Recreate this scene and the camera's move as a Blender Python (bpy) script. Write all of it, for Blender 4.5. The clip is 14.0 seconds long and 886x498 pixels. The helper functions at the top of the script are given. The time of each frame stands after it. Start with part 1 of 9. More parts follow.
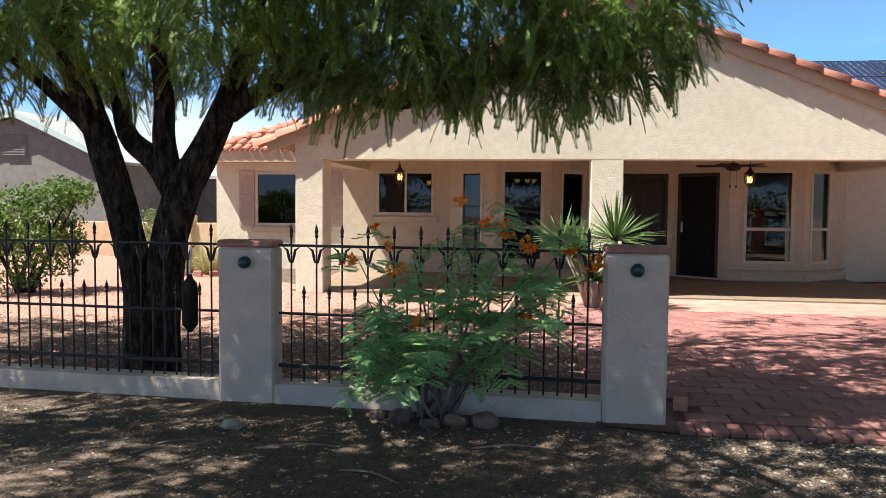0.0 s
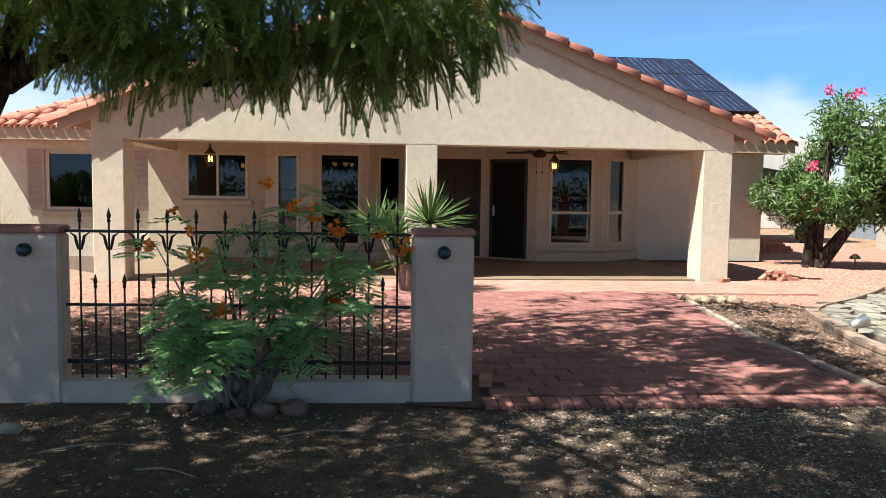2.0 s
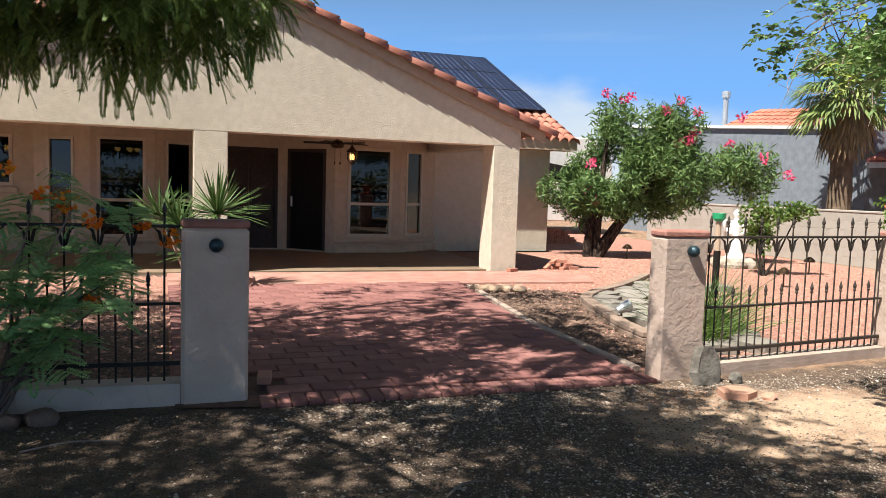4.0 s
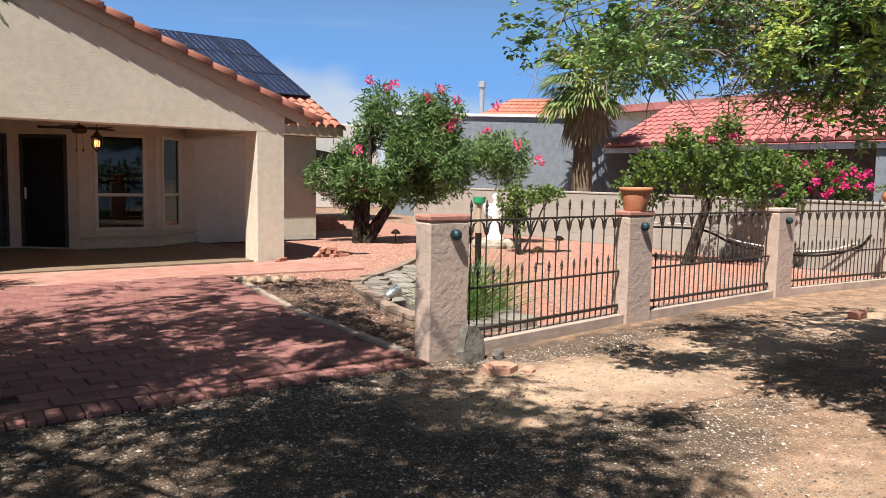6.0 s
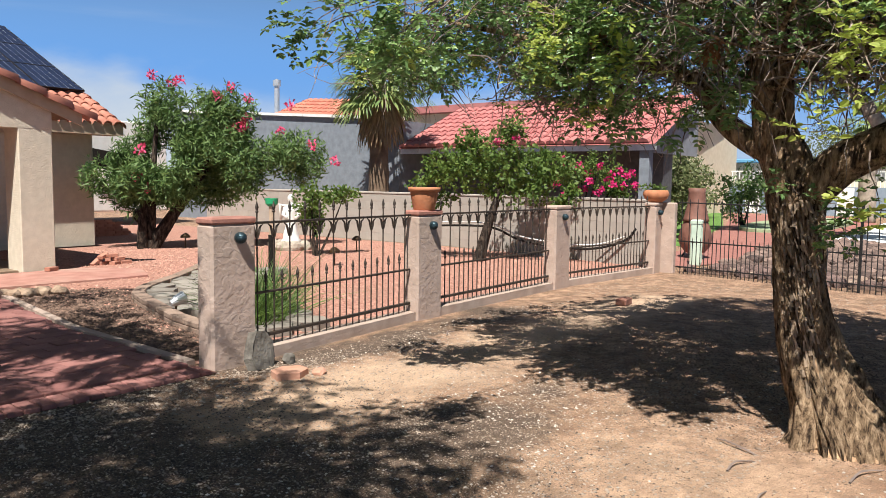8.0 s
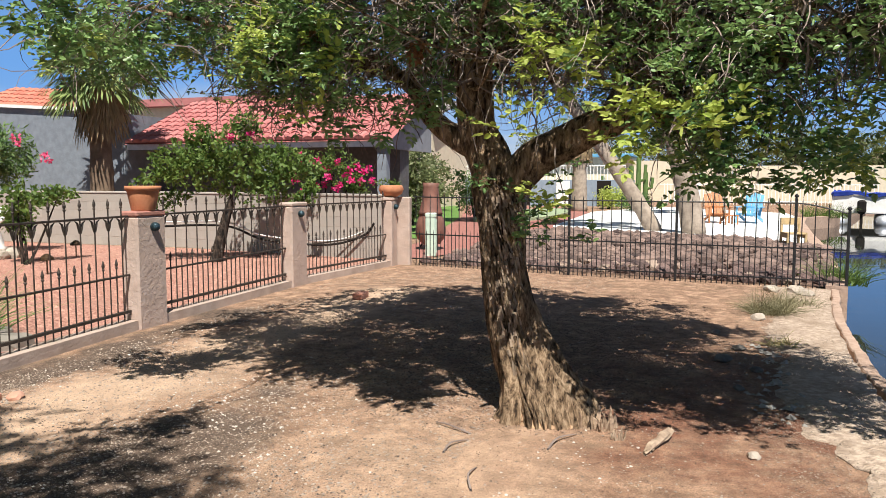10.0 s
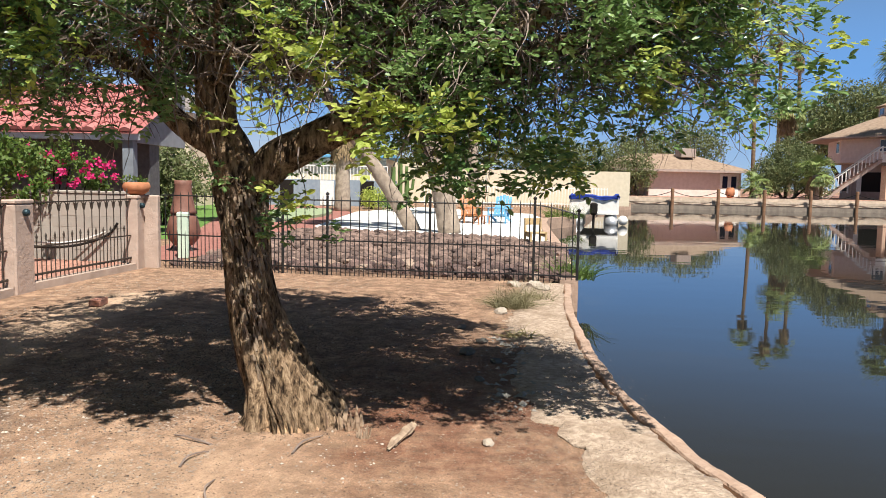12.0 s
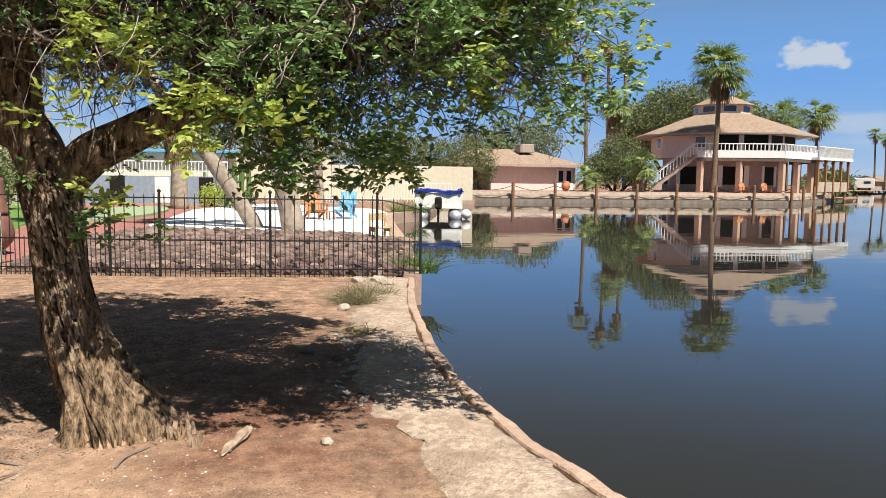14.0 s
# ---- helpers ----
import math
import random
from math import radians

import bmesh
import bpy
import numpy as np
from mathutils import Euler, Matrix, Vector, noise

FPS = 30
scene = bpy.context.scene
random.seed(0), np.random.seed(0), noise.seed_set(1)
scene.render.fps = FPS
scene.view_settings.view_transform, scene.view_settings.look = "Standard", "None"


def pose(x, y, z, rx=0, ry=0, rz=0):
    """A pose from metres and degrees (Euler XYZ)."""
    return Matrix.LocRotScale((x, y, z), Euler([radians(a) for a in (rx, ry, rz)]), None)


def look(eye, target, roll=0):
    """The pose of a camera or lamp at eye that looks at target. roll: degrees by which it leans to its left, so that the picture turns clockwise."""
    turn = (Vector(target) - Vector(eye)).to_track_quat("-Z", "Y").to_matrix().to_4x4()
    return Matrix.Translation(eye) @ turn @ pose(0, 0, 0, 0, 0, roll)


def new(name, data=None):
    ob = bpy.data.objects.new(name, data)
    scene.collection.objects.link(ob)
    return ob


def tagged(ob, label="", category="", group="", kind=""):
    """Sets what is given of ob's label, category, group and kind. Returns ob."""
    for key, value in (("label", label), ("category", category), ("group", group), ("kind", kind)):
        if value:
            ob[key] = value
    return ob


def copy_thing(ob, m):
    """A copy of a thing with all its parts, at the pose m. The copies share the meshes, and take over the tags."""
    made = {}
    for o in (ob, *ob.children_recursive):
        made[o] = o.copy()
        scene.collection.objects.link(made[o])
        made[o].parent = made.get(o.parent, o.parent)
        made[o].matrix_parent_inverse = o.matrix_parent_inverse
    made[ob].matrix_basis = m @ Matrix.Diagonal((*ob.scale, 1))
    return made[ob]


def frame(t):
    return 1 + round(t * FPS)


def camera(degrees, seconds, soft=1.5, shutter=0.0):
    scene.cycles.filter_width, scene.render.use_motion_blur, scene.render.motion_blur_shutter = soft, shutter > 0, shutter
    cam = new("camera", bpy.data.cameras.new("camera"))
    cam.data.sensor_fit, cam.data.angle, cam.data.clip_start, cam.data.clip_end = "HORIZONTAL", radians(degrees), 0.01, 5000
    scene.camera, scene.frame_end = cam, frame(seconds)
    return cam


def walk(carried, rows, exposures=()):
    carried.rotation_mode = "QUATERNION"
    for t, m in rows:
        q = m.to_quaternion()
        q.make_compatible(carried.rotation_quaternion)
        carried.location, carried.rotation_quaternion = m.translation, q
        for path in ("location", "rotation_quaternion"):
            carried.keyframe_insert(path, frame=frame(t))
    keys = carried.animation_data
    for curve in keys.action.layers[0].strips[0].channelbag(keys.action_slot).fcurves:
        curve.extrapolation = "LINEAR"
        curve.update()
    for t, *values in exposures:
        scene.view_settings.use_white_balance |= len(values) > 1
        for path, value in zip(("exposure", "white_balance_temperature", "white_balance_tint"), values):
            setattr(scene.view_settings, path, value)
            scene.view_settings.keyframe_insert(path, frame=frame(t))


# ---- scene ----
cam = camera(60.3, 14.0, soft=0.6)
METRES, EYE, TILT, LEAN, TURN = 1.085, 1.5, 0.0, 0.0, 7.3
ROWS = [
    (0.0, 0.0, 0.0, 0.0, 0.03, -3.3, -0.52),
    (0.5, 0.02, -0.0069, 0.0013, -2.57, -3.18, -0.52),
    (1.0, 0.0434, -0.0043, -0.0003, -6.05, -3.44, -0.5),
    (1.5, 0.0682, 0.0055, -0.0029, -9.74, -3.93, -0.59),
    (2.0, 0.0884, 0.0144, -0.003, -13.25, -4.34, -0.83),
    (4.5, 0.3197, 0.069, 0.002, -32.43, -4.69, -1.42),
    (5.0, 0.3167, 0.118, 0.0004, -37.53, -4.74, -0.85),
    (5.5, 0.3447, 0.1144, 0.001, -40.55, -4.95, -0.82),
    (6.0, 0.3973, 0.1036, 0.0022, -44.65, -5.25, -1.05),
    (6.5, 0.4245, 0.0958, 0.0008, -48.54, -5.44, -1.29),
    (7.0, 0.4412, 0.0835, 0.0008, -51.86, -5.4, -1.38),
    (9.5, 0.5646, -0.0941, 0.0167, -73.17, -4.9, 0.16),
    (10.0, 0.5884, -0.1285, 0.0129, -78.06, -5.15, -0.09),
    (10.5, 0.6016, -0.1617, 0.0127, -82.6, -5.28, -0.61),
    (11.0, 0.6111, -0.1922, 0.0144, -87.33, -5.23, -1.05),
    (11.5, 0.616, -0.2199, 0.0152, -91.37, -5.12, -1.25),
    (12.0, 0.6265, -0.248, 0.0172, -95.43, -4.99, -1.1),
    (12.5, 0.6308, -0.2681, 0.0166, -99.37, -4.89, -0.98),
    (13.0, 0.6352, -0.2856, 0.0144, -102.25, -5.05, -0.93),
    (13.5, 0.6388, -0.2996, 0.0151, -104.19, -5.18, -0.73),
    (14.0, 0.6354, -0.3248, 0.0153, -106.85, -5.16, -0.73),
]
EXPOSURES = [(0.0, 1.48, 6450, 3), (2.2, 1.24, 6500, 2), (4.5, 0.95, 6650, 7), (7.2, 0.76, 6600, 8), (9.3, 0.71, 6550, 8), (14.0, 0.70, 6800, 8)]
walk(cam, [(t, pose(0, 0, EYE, TILT, LEAN, TURN) @ pose(METRES * x, METRES * y, METRES * z, 90 + pitch, roll, yaw)) for t, x, y, z, yaw, pitch, roll in ROWS], EXPOSURES)

# ---- light ----
SUN_WAY = Vector((0.56, 0.27, -1.0)).normalized()      # the way the sunlight travels
world = bpy.data.worlds.new("world")
scene.world = world
world.use_nodes = True
wn, wl = world.node_tree.nodes, world.node_tree.links
sky = wn.new("ShaderNodeTexSky")
sky.sky_type = "NISHITA"
sky.sun_disc = False
sky.sun_elevation = math.asin(-SUN_WAY.z)
sky.sun_rotation = math.atan2(-SUN_WAY.x, -SUN_WAY.y)
sky.air_density, sky.dust_density, sky.ozone_density = 1.0, 0.15, 2.5
wn["Background"].inputs["Strength"].default_value = 0.034
tone = wn.new("ShaderNodeHueSaturation")
tone.inputs["Saturation"].default_value = 0.8
wl.new(sky.outputs[0], tone.inputs["Color"])
# thin haze by the horizon, streaks of cloud and one small cumulus over the lake
geo = wn.new("ShaderNodeTexCoord")
sepw = wn.new("ShaderNodeSeparateXYZ")
wl.new(geo.outputs["Generated"], sepw.inputs[0])


def wmath(kind, a, b=0.0, c=0.0):
    o = wn.new("ShaderNodeMath")
    o.operation = kind
    for i, v in enumerate((a, b, c)):
        if isinstance(v, (int, float)):
            o.inputs[i].default_value = v
        else:
            wl.new(v, o.inputs[i])
    return o.outputs[0]


def wrange(v, a, b, hi=1.0):
    r = wn.new("ShaderNodeMapRange")
    r.interpolation_type = "SMOOTHSTEP"
    r.inputs["From Min"].default_value, r.inputs["From Max"].default_value, r.inputs["To Max"].default_value = a, b, hi
    wl.new(v, r.inputs["Value"])
    return r.outputs[0]


def wnoise(scale, stretch, detail=6):
    mp = wn.new("ShaderNodeMapping")
    mp.inputs["Scale"].default_value = (1, 1, stretch)
    wl.new(geo.outputs["Generated"], mp.inputs[0])
    t = wn.new("ShaderNodeTexNoise")
    t.inputs["Scale"].default_value, t.inputs["Detail"].default_value = scale, detail
    wl.new(mp.outputs[0], t.inputs["Vector"])
    return t.outputs["Fac"]


pale = wrange(sepw.outputs["Z"], 0.36, 0.12, 0.95)
haze = wrange(sepw.outputs["Z"], 0.14, -0.02, 0.75)
streak = wmath("MULTIPLY", wrange(wnoise(2.2, 9), 0.54, 0.74, 0.55), wrange(sepw.outputs["Z"], 0.26, 0.06))
cx = Vector((0.812, -0.565, 0.146)).normalized()
dot = wn.new("ShaderNodeVectorMath")
dot.operation = "DISTANCE"
wmap = wn.new("ShaderNodeMapping")
wmap.inputs["Scale"].default_value = (1, 1, 2.1)
wl.new(geo.outputs["Generated"], wmap.inputs[0])
wl.new(wmap.outputs[0], dot.inputs[0])
dot.inputs[1].default_value = (cx.x, cx.y, cx.z * 2.1)
puff = wrange(wmath("ADD", dot.outputs["Value"], wmath("MULTIPLY", wmath("SUBTRACT", wnoise(30, 1.6, 7), 0.5), 0.11)), 0.036, 0.018, 0.8)
bank_ = wmath("MULTIPLY", wmath("MULTIPLY", wrange(wmath("ADD", sepw.outputs["Z"], wmath("MULTIPLY", wmath("SUBTRACT", wnoise(5, 2.5, 7), 0.5), 0.22)), 0.15, 0.06), wrange(sepw.outputs["Y"], 0.15, 0.6)), 0.85)
cloud = wmath("MAXIMUM", wmath("MAXIMUM", streak, puff), bank_)
air = wn.new("ShaderNodeMix")
air.data_type = "RGBA"
air.inputs[7].default_value = (11.4, 12.4, 13.7, 1)
low = wn.new("ShaderNodeMix")
low.data_type = "RGBA"
low.inputs[7].default_value = (8.4, 11.1, 14.2, 1)
mid = wn.new("ShaderNodeMix")
mid.data_type = "RGBA"
mid.inputs[7].default_value = (3.0, 7.2, 15.6, 1)
wl.new(pale, mid.inputs[0])
wl.new(tone.outputs[0], mid.inputs[6])
wl.new(haze, low.inputs[0])
wl.new(mid.outputs[2], low.inputs[6])
wl.new(cloud, air.inputs[0])
wl.new(low.outputs[2], air.inputs[6])
wl.new(air.outputs[2], wn["Background"].inputs["Color"])
lamp = bpy.data.lights.new("sun", "SUN")
lamp.energy, lamp.angle, lamp.color = 5.0, radians(0.55), (1.0, 0.965, 0.91)
sun = new("sun", lamp)
sun.matrix_world = look((-30, -15, 50), Vector((-30, -15, 50)) + SUN_WAY * 10)

# ---- materials ----


def shade(name, a, b, scale=6.0, rough=0.8, bump=0.0, bump_scale=40.0, metal=0.0, stain=None, stain_scale=0.7, stain_amount=0.5, spec=0.5, per="", detail=6.0, through_light=0.0, spread=(0.35, 0.65)):
    """A surface of two colours mixed by grain, with stains at a larger scale, and relief."""
    m = bpy.data.materials.new(name)
    m.use_nodes = True
    nt = m.node_tree
    n, l = nt.nodes, nt.links
    p = n["Principled BSDF"]
    co = n.new("ShaderNodeTexCoord")
    g = n.new("ShaderNodeTexNoise")
    g.inputs["Scale"].default_value, g.inputs["Detail"].default_value = scale, detail
    l.new(co.outputs["Object"], g.inputs["Vector"])
    r = n.new("ShaderNodeMapRange")
    r.inputs["From Min"].default_value, r.inputs["From Max"].default_value = spread
    l.new(g.outputs["Fac"], r.inputs["Value"])
    fac = r.outputs[0]
    if per:
        src = n.new("ShaderNodeNewGeometry") if per == "island" else n.new("ShaderNodeObjectInfo")
        out = src.outputs["Random Per Island"] if per == "island" else src.outputs["Random"]
        mm = n.new("ShaderNodeMath")
        mm.operation = "MULTIPLY_ADD"
        mm.inputs[1].default_value = 0.35
        l.new(fac, mm.inputs[0])
        sc = n.new("ShaderNodeMath")
        sc.operation = "MULTIPLY"
        sc.inputs[1].default_value = 0.65
        l.new(out, sc.inputs[0])
        l.new(sc.outputs[0], mm.inputs[2])
        fac = mm.outputs[0]
    ramp = n.new("ShaderNodeMix")
    ramp.data_type = "RGBA"
    ramp.inputs[6].default_value, ramp.inputs[7].default_value = (*a, 1), (*b, 1)
    l.new(fac, ramp.inputs[0])
    col = ramp.outputs[2]
    if stain:
        s = n.new("ShaderNodeTexNoise")
        s.inputs["Scale"].default_value, s.inputs["Detail"].default_value = stain_scale, 5
        l.new(co.outputs["Object"], s.inputs["Vector"])
        sr = n.new("ShaderNodeMapRange")
        sr.inputs["From Min"].default_value, sr.inputs["From Max"].default_value = 0.48, 0.68
        sr.inputs["To Max"].default_value = stain_amount
        l.new(s.outputs["Fac"], sr.inputs["Value"])
        mx = n.new("ShaderNodeMix")
        mx.data_type = "RGBA"
        mx.inputs[7].default_value = (*stain, 1)
        l.new(sr.outputs[0], mx.inputs[0])
        l.new(col, mx.inputs[6])
        col = mx.outputs[2]
    l.new(col, p.inputs["Base Color"])
    p.inputs["Roughness"].default_value, p.inputs["Metallic"].default_value = rough, metal
    p.inputs["Specular IOR Level"].default_value = spec
    if bump:
        bn = n.new("ShaderNodeTexNoise")
        bn.inputs["Scale"].default_value, bn.inputs["Detail"].default_value = bump_scale, 4
        l.new(co.outputs["Object"], bn.inputs["Vector"])
        b_ = n.new("ShaderNodeBump")
        b_.inputs["Strength"].default_value, b_.inputs["Distance"].default_value = min(1.0, bump), 0.02
        l.new(bn.outputs["Fac"], b_.inputs["Height"])
        l.new(b_.outputs[0], p.inputs["Normal"])
    if through_light:
        t = n.new("ShaderNodeBsdfTranslucent")
        l.new(col, t.inputs["Color"])
        ms = n.new("ShaderNodeMixShader")
        ms.inputs[0].default_value = through_light
        l.new(p.outputs[0], ms.inputs[1])
        l.new(t.outputs[0], ms.inputs[2])
        l.new(ms.outputs[0], n["Material Output"].inputs[0])
    return m


def trowelled(m, scale=8.0, depth=0.006):
    """Adds flat trowel patches with sharp ridges to a surface's relief."""
    n, l = m.node_tree.nodes, m.node_tree.links
    old = n["Principled BSDF"].inputs["Normal"].links[0].from_socket
    co, t, r, b = n.new("ShaderNodeTexCoord"), n.new("ShaderNodeTexNoise"), n.new("ShaderNodeMapRange"), n.new("ShaderNodeBump")
    t.inputs["Scale"].default_value, t.inputs["Detail"].default_value, t.inputs["Distortion"].default_value = scale, 3, 0.6
    r.inputs["From Min"].default_value, r.inputs["From Max"].default_value = 0.49, 0.56
    b.inputs["Strength"].default_value, b.inputs["Distance"].default_value = 0.8, depth
    l.new(co.outputs["Object"], t.inputs["Vector"])
    l.new(t.outputs["Fac"], r.inputs["Value"])
    l.new(r.outputs[0], b.inputs["Height"])
    l.new(old, b.inputs["Normal"])
    l.new(b.outputs[0], n["Principled BSDF"].inputs["Normal"])


def ground_material():
    """Sandy dirt with bands of fine dark gravel and pale pebbles."""
    m = shade("dirt_ground", (0.31, 0.185, 0.12), (0.53, 0.35, 0.236), 5.0, 0.95, 0.8, 45.0, detail=9.0, stain=(0.19, 0.12, 0.075), stain_scale=2.6, stain_amount=0.6)
    n, l = m.node_tree.nodes, m.node_tree.links
    p = n["Principled BSDF"]
    base = p.inputs["Base Color"].links[0].from_socket
    co = n.new("ShaderNodeTexCoord")
    sep = n.new("ShaderNodeSeparateXYZ")
    l.new(co.outputs["Object"], sep.inputs[0])
    big = n.new("ShaderNodeTexNoise")
    big.inputs["Scale"].default_value, big.inputs["Detail"].default_value, big.inputs["Roughness"].default_value = 0.55, 6, 0.65
    l.new(co.outputs["Object"], big.inputs["Vector"])
    # gravel grows towards the driveway's mouth and the way along the fence
    def lin(src, a, b):
        r = n.new("ShaderNodeMapRange")
        r.inputs["From Min"].default_value, r.inputs["From Max"].default_value = a, b
        l.new(src, r.inputs["Value"])
        return r.outputs[0]
    def op(kind, a, b):
        o = n.new("ShaderNodeMath")
        o.operation = kind
        for i, v in enumerate((a, b)):
            if isinstance(v, (int, float)):
                o.inputs[i].default_value = v
            else:
                l.new(v, o.inputs[i])
        return o.outputs[0]
    # zones with ragged edges: worn sand where people walk, gravel where it was strewn
    rag = n.new("ShaderNodeTexNoise")
    rag.inputs["Scale"].default_value, rag.inputs["Detail"].default_value, rag.inputs["Roughness"].default_value = 1.5, 7, 0.7
    l.new(co.outputs["Object"], rag.inputs["Vector"])
    shift = n.new("ShaderNodeVectorMath")
    shift.operation = "MULTIPLY_ADD"
    shift.inputs[1].default_value, shift.inputs[2].default_value = (1.3, 1.3, 0), (-0.65, -0.65, 0)
    l.new(rag.outputs["Color"], shift.inputs[0])
    moved = n.new("ShaderNodeVectorMath")
    l.new(co.outputs["Object"], moved.inputs[0])
    l.new(shift.outputs[0], moved.inputs[1])
    ragged = n.new("ShaderNodeSeparateXYZ")
    l.new(moved.outputs[0], ragged.inputs[0])
    def zone(x0, x1, y0, y1, soft):
        a = op("MULTIPLY", lin(ragged.outputs["X"], x0 - soft, x0 + soft), lin(ragged.outputs["X"], x1 + soft, x1 - soft))
        c = op("MULTIPLY", lin(ragged.outputs["Y"], y0 - soft, y0 + soft), lin(ragged.outputs["Y"], y1 + soft, y1 - soft))
        return op("MULTIPLY", a, c)
    west = lin(sep.outputs["X"], 5.0, 2.4)
    road = op("MULTIPLY", west, lin(sep.outputs["Y"], -2.0, 1.2))
    yard = op("MULTIPLY", lin(sep.outputs["X"], 3.0, 0.6), 0.7)
    strewn = op("MAXIMUM", zone(3.9, 8.3, 4.5, 5.4, 0.22), zone(2.6, 5.6, 2.25, 3.35, 0.35))
    sand = op("MAXIMUM", zone(3.3, 10.5, 3.55, 4.4, 0.22), op("MULTIPLY", zone(3.7, 5.0, 0.7, 2.1, 0.35), 0.4))
    mask = op("ADD", op("MAXIMUM", op("ADD", op("MULTIPLY", road, 0.72), yard), op("MULTIPLY", strewn, 0.52)), op("MULTIPLY", op("SUBTRACT", big.outputs["Fac"], 0.5), 1.5))
    mask = op("SUBTRACT", mask, op("MULTIPLY", sand, 0.55))
    mask = lin(mask, 0.22, 0.5)
    fine = n.new("ShaderNodeTexNoise")
    fine.inputs["Scale"].default_value, fine.inputs["Detail"].default_value, fine.inputs["Roughness"].default_value = 75, 5, 0.85
    l.new(co.outputs["Object"], fine.inputs["Vector"])
    gr = n.new("ShaderNodeValToRGB")
    gr.color_ramp.elements[0].position, gr.color_ramp.elements[0].color = 0.36, (0.032, 0.022, 0.017, 1)
    gr.color_ramp.elements[1].position, gr.color_ramp.elements[1].color = 0.66, (0.25, 0.178, 0.13, 1)
    l.new(fine.outputs["Fac"], gr.inputs[0])
    mx = n.new("ShaderNodeMix")
    mx.data_type = "RGBA"
    l.new(op("MULTIPLY", mask, 0.93), mx.inputs[0])
    l.new(base, mx.inputs[6])
    l.new(gr.outputs[0], mx.inputs[7])
    red = n.new("ShaderNodeMix")
    red.data_type = "RGBA"
    red.inputs[7].default_value = (0.225, 0.098, 0.056, 1)
    # red-brown colour from the tree to the seawall, broken up by noise
    red_zone = op("MULTIPLY", lin(sep.outputs["X"], 4.2, 4.9), lin(ragged.outputs["Y"], 1.3, 0.3))
    red_zone = op("MULTIPLY", red_zone, lin(sep.outputs["X"], 9.0, 6.5))
    l.new(op("MULTIPLY", red_zone, lin(rag.outputs["Fac"], 0.36, 0.56)), red.inputs[0])
    l.new(mx.outputs[2], red.inputs[6])
    speck = n.new("ShaderNodeTexNoise")
    speck.inputs["Scale"].default_value, speck.inputs["Detail"].default_value, speck.inputs["Roughness"].default_value = 120, 5, 0.9
    l.new(co.outputs["Object"], speck.inputs["Vector"])
    grit = n.new("ShaderNodeValToRGB")
    grit.color_ramp.elements[0].position, grit.color_ramp.elements[0].color = 0.43, (0.36, 0.335, 0.315, 1)
    grit.color_ramp.elements[1].position, grit.color_ramp.elements[1].color = 0.58, (1.24, 1.22, 1.2, 1)
    l.new(speck.outputs["Fac"], grit.inputs[0])
    mul = n.new("ShaderNodeMix")
    mul.data_type, mul.blend_type = "RGBA", "MULTIPLY"
    mul.inputs[0].default_value = 0.85
    l.new(red.outputs[2], mul.inputs[6])
    l.new(grit.outputs[0], mul.inputs[7])
    blot = n.new("ShaderNodeTexNoise")
    blot.inputs["Scale"].default_value, blot.inputs["Detail"].default_value, blot.inputs["Roughness"].default_value = 9, 9, 0.8
    l.new(co.outputs["Object"], blot.inputs["Vector"])
    mottle = n.new("ShaderNodeValToRGB")
    mottle.color_ramp.elements[0].position, mottle.color_ramp.elements[0].color = 0.40, (0.50, 0.46, 0.43, 1)
    mottle.color_ramp.elements[1].position, mottle.color_ramp.elements[1].color = 0.58, (1.12, 1.1, 1.08, 1)
    l.new(blot.outputs["Fac"], mottle.inputs[0])
    mul2 = n.new("ShaderNodeMix")
    mul2.data_type, mul2.blend_type = "RGBA", "MULTIPLY"
    mul2.inputs[0].default_value = 0.8
    l.new(mul.outputs[2], mul2.inputs[6])
    l.new(mottle.outputs[0], mul2.inputs[7])
    worn = n.new("ShaderNodeMix")
    worn.data_type = "RGBA"
    worn.inputs[7].default_value = (0.60, 0.425, 0.295, 1)
    l.new(op("MULTIPLY", sand, 0.6), worn.inputs[0])
    l.new(mul2.outputs[2], worn.inputs[6])
    l.new(worn.outputs[2], p.inputs["Base Color"])
    return m


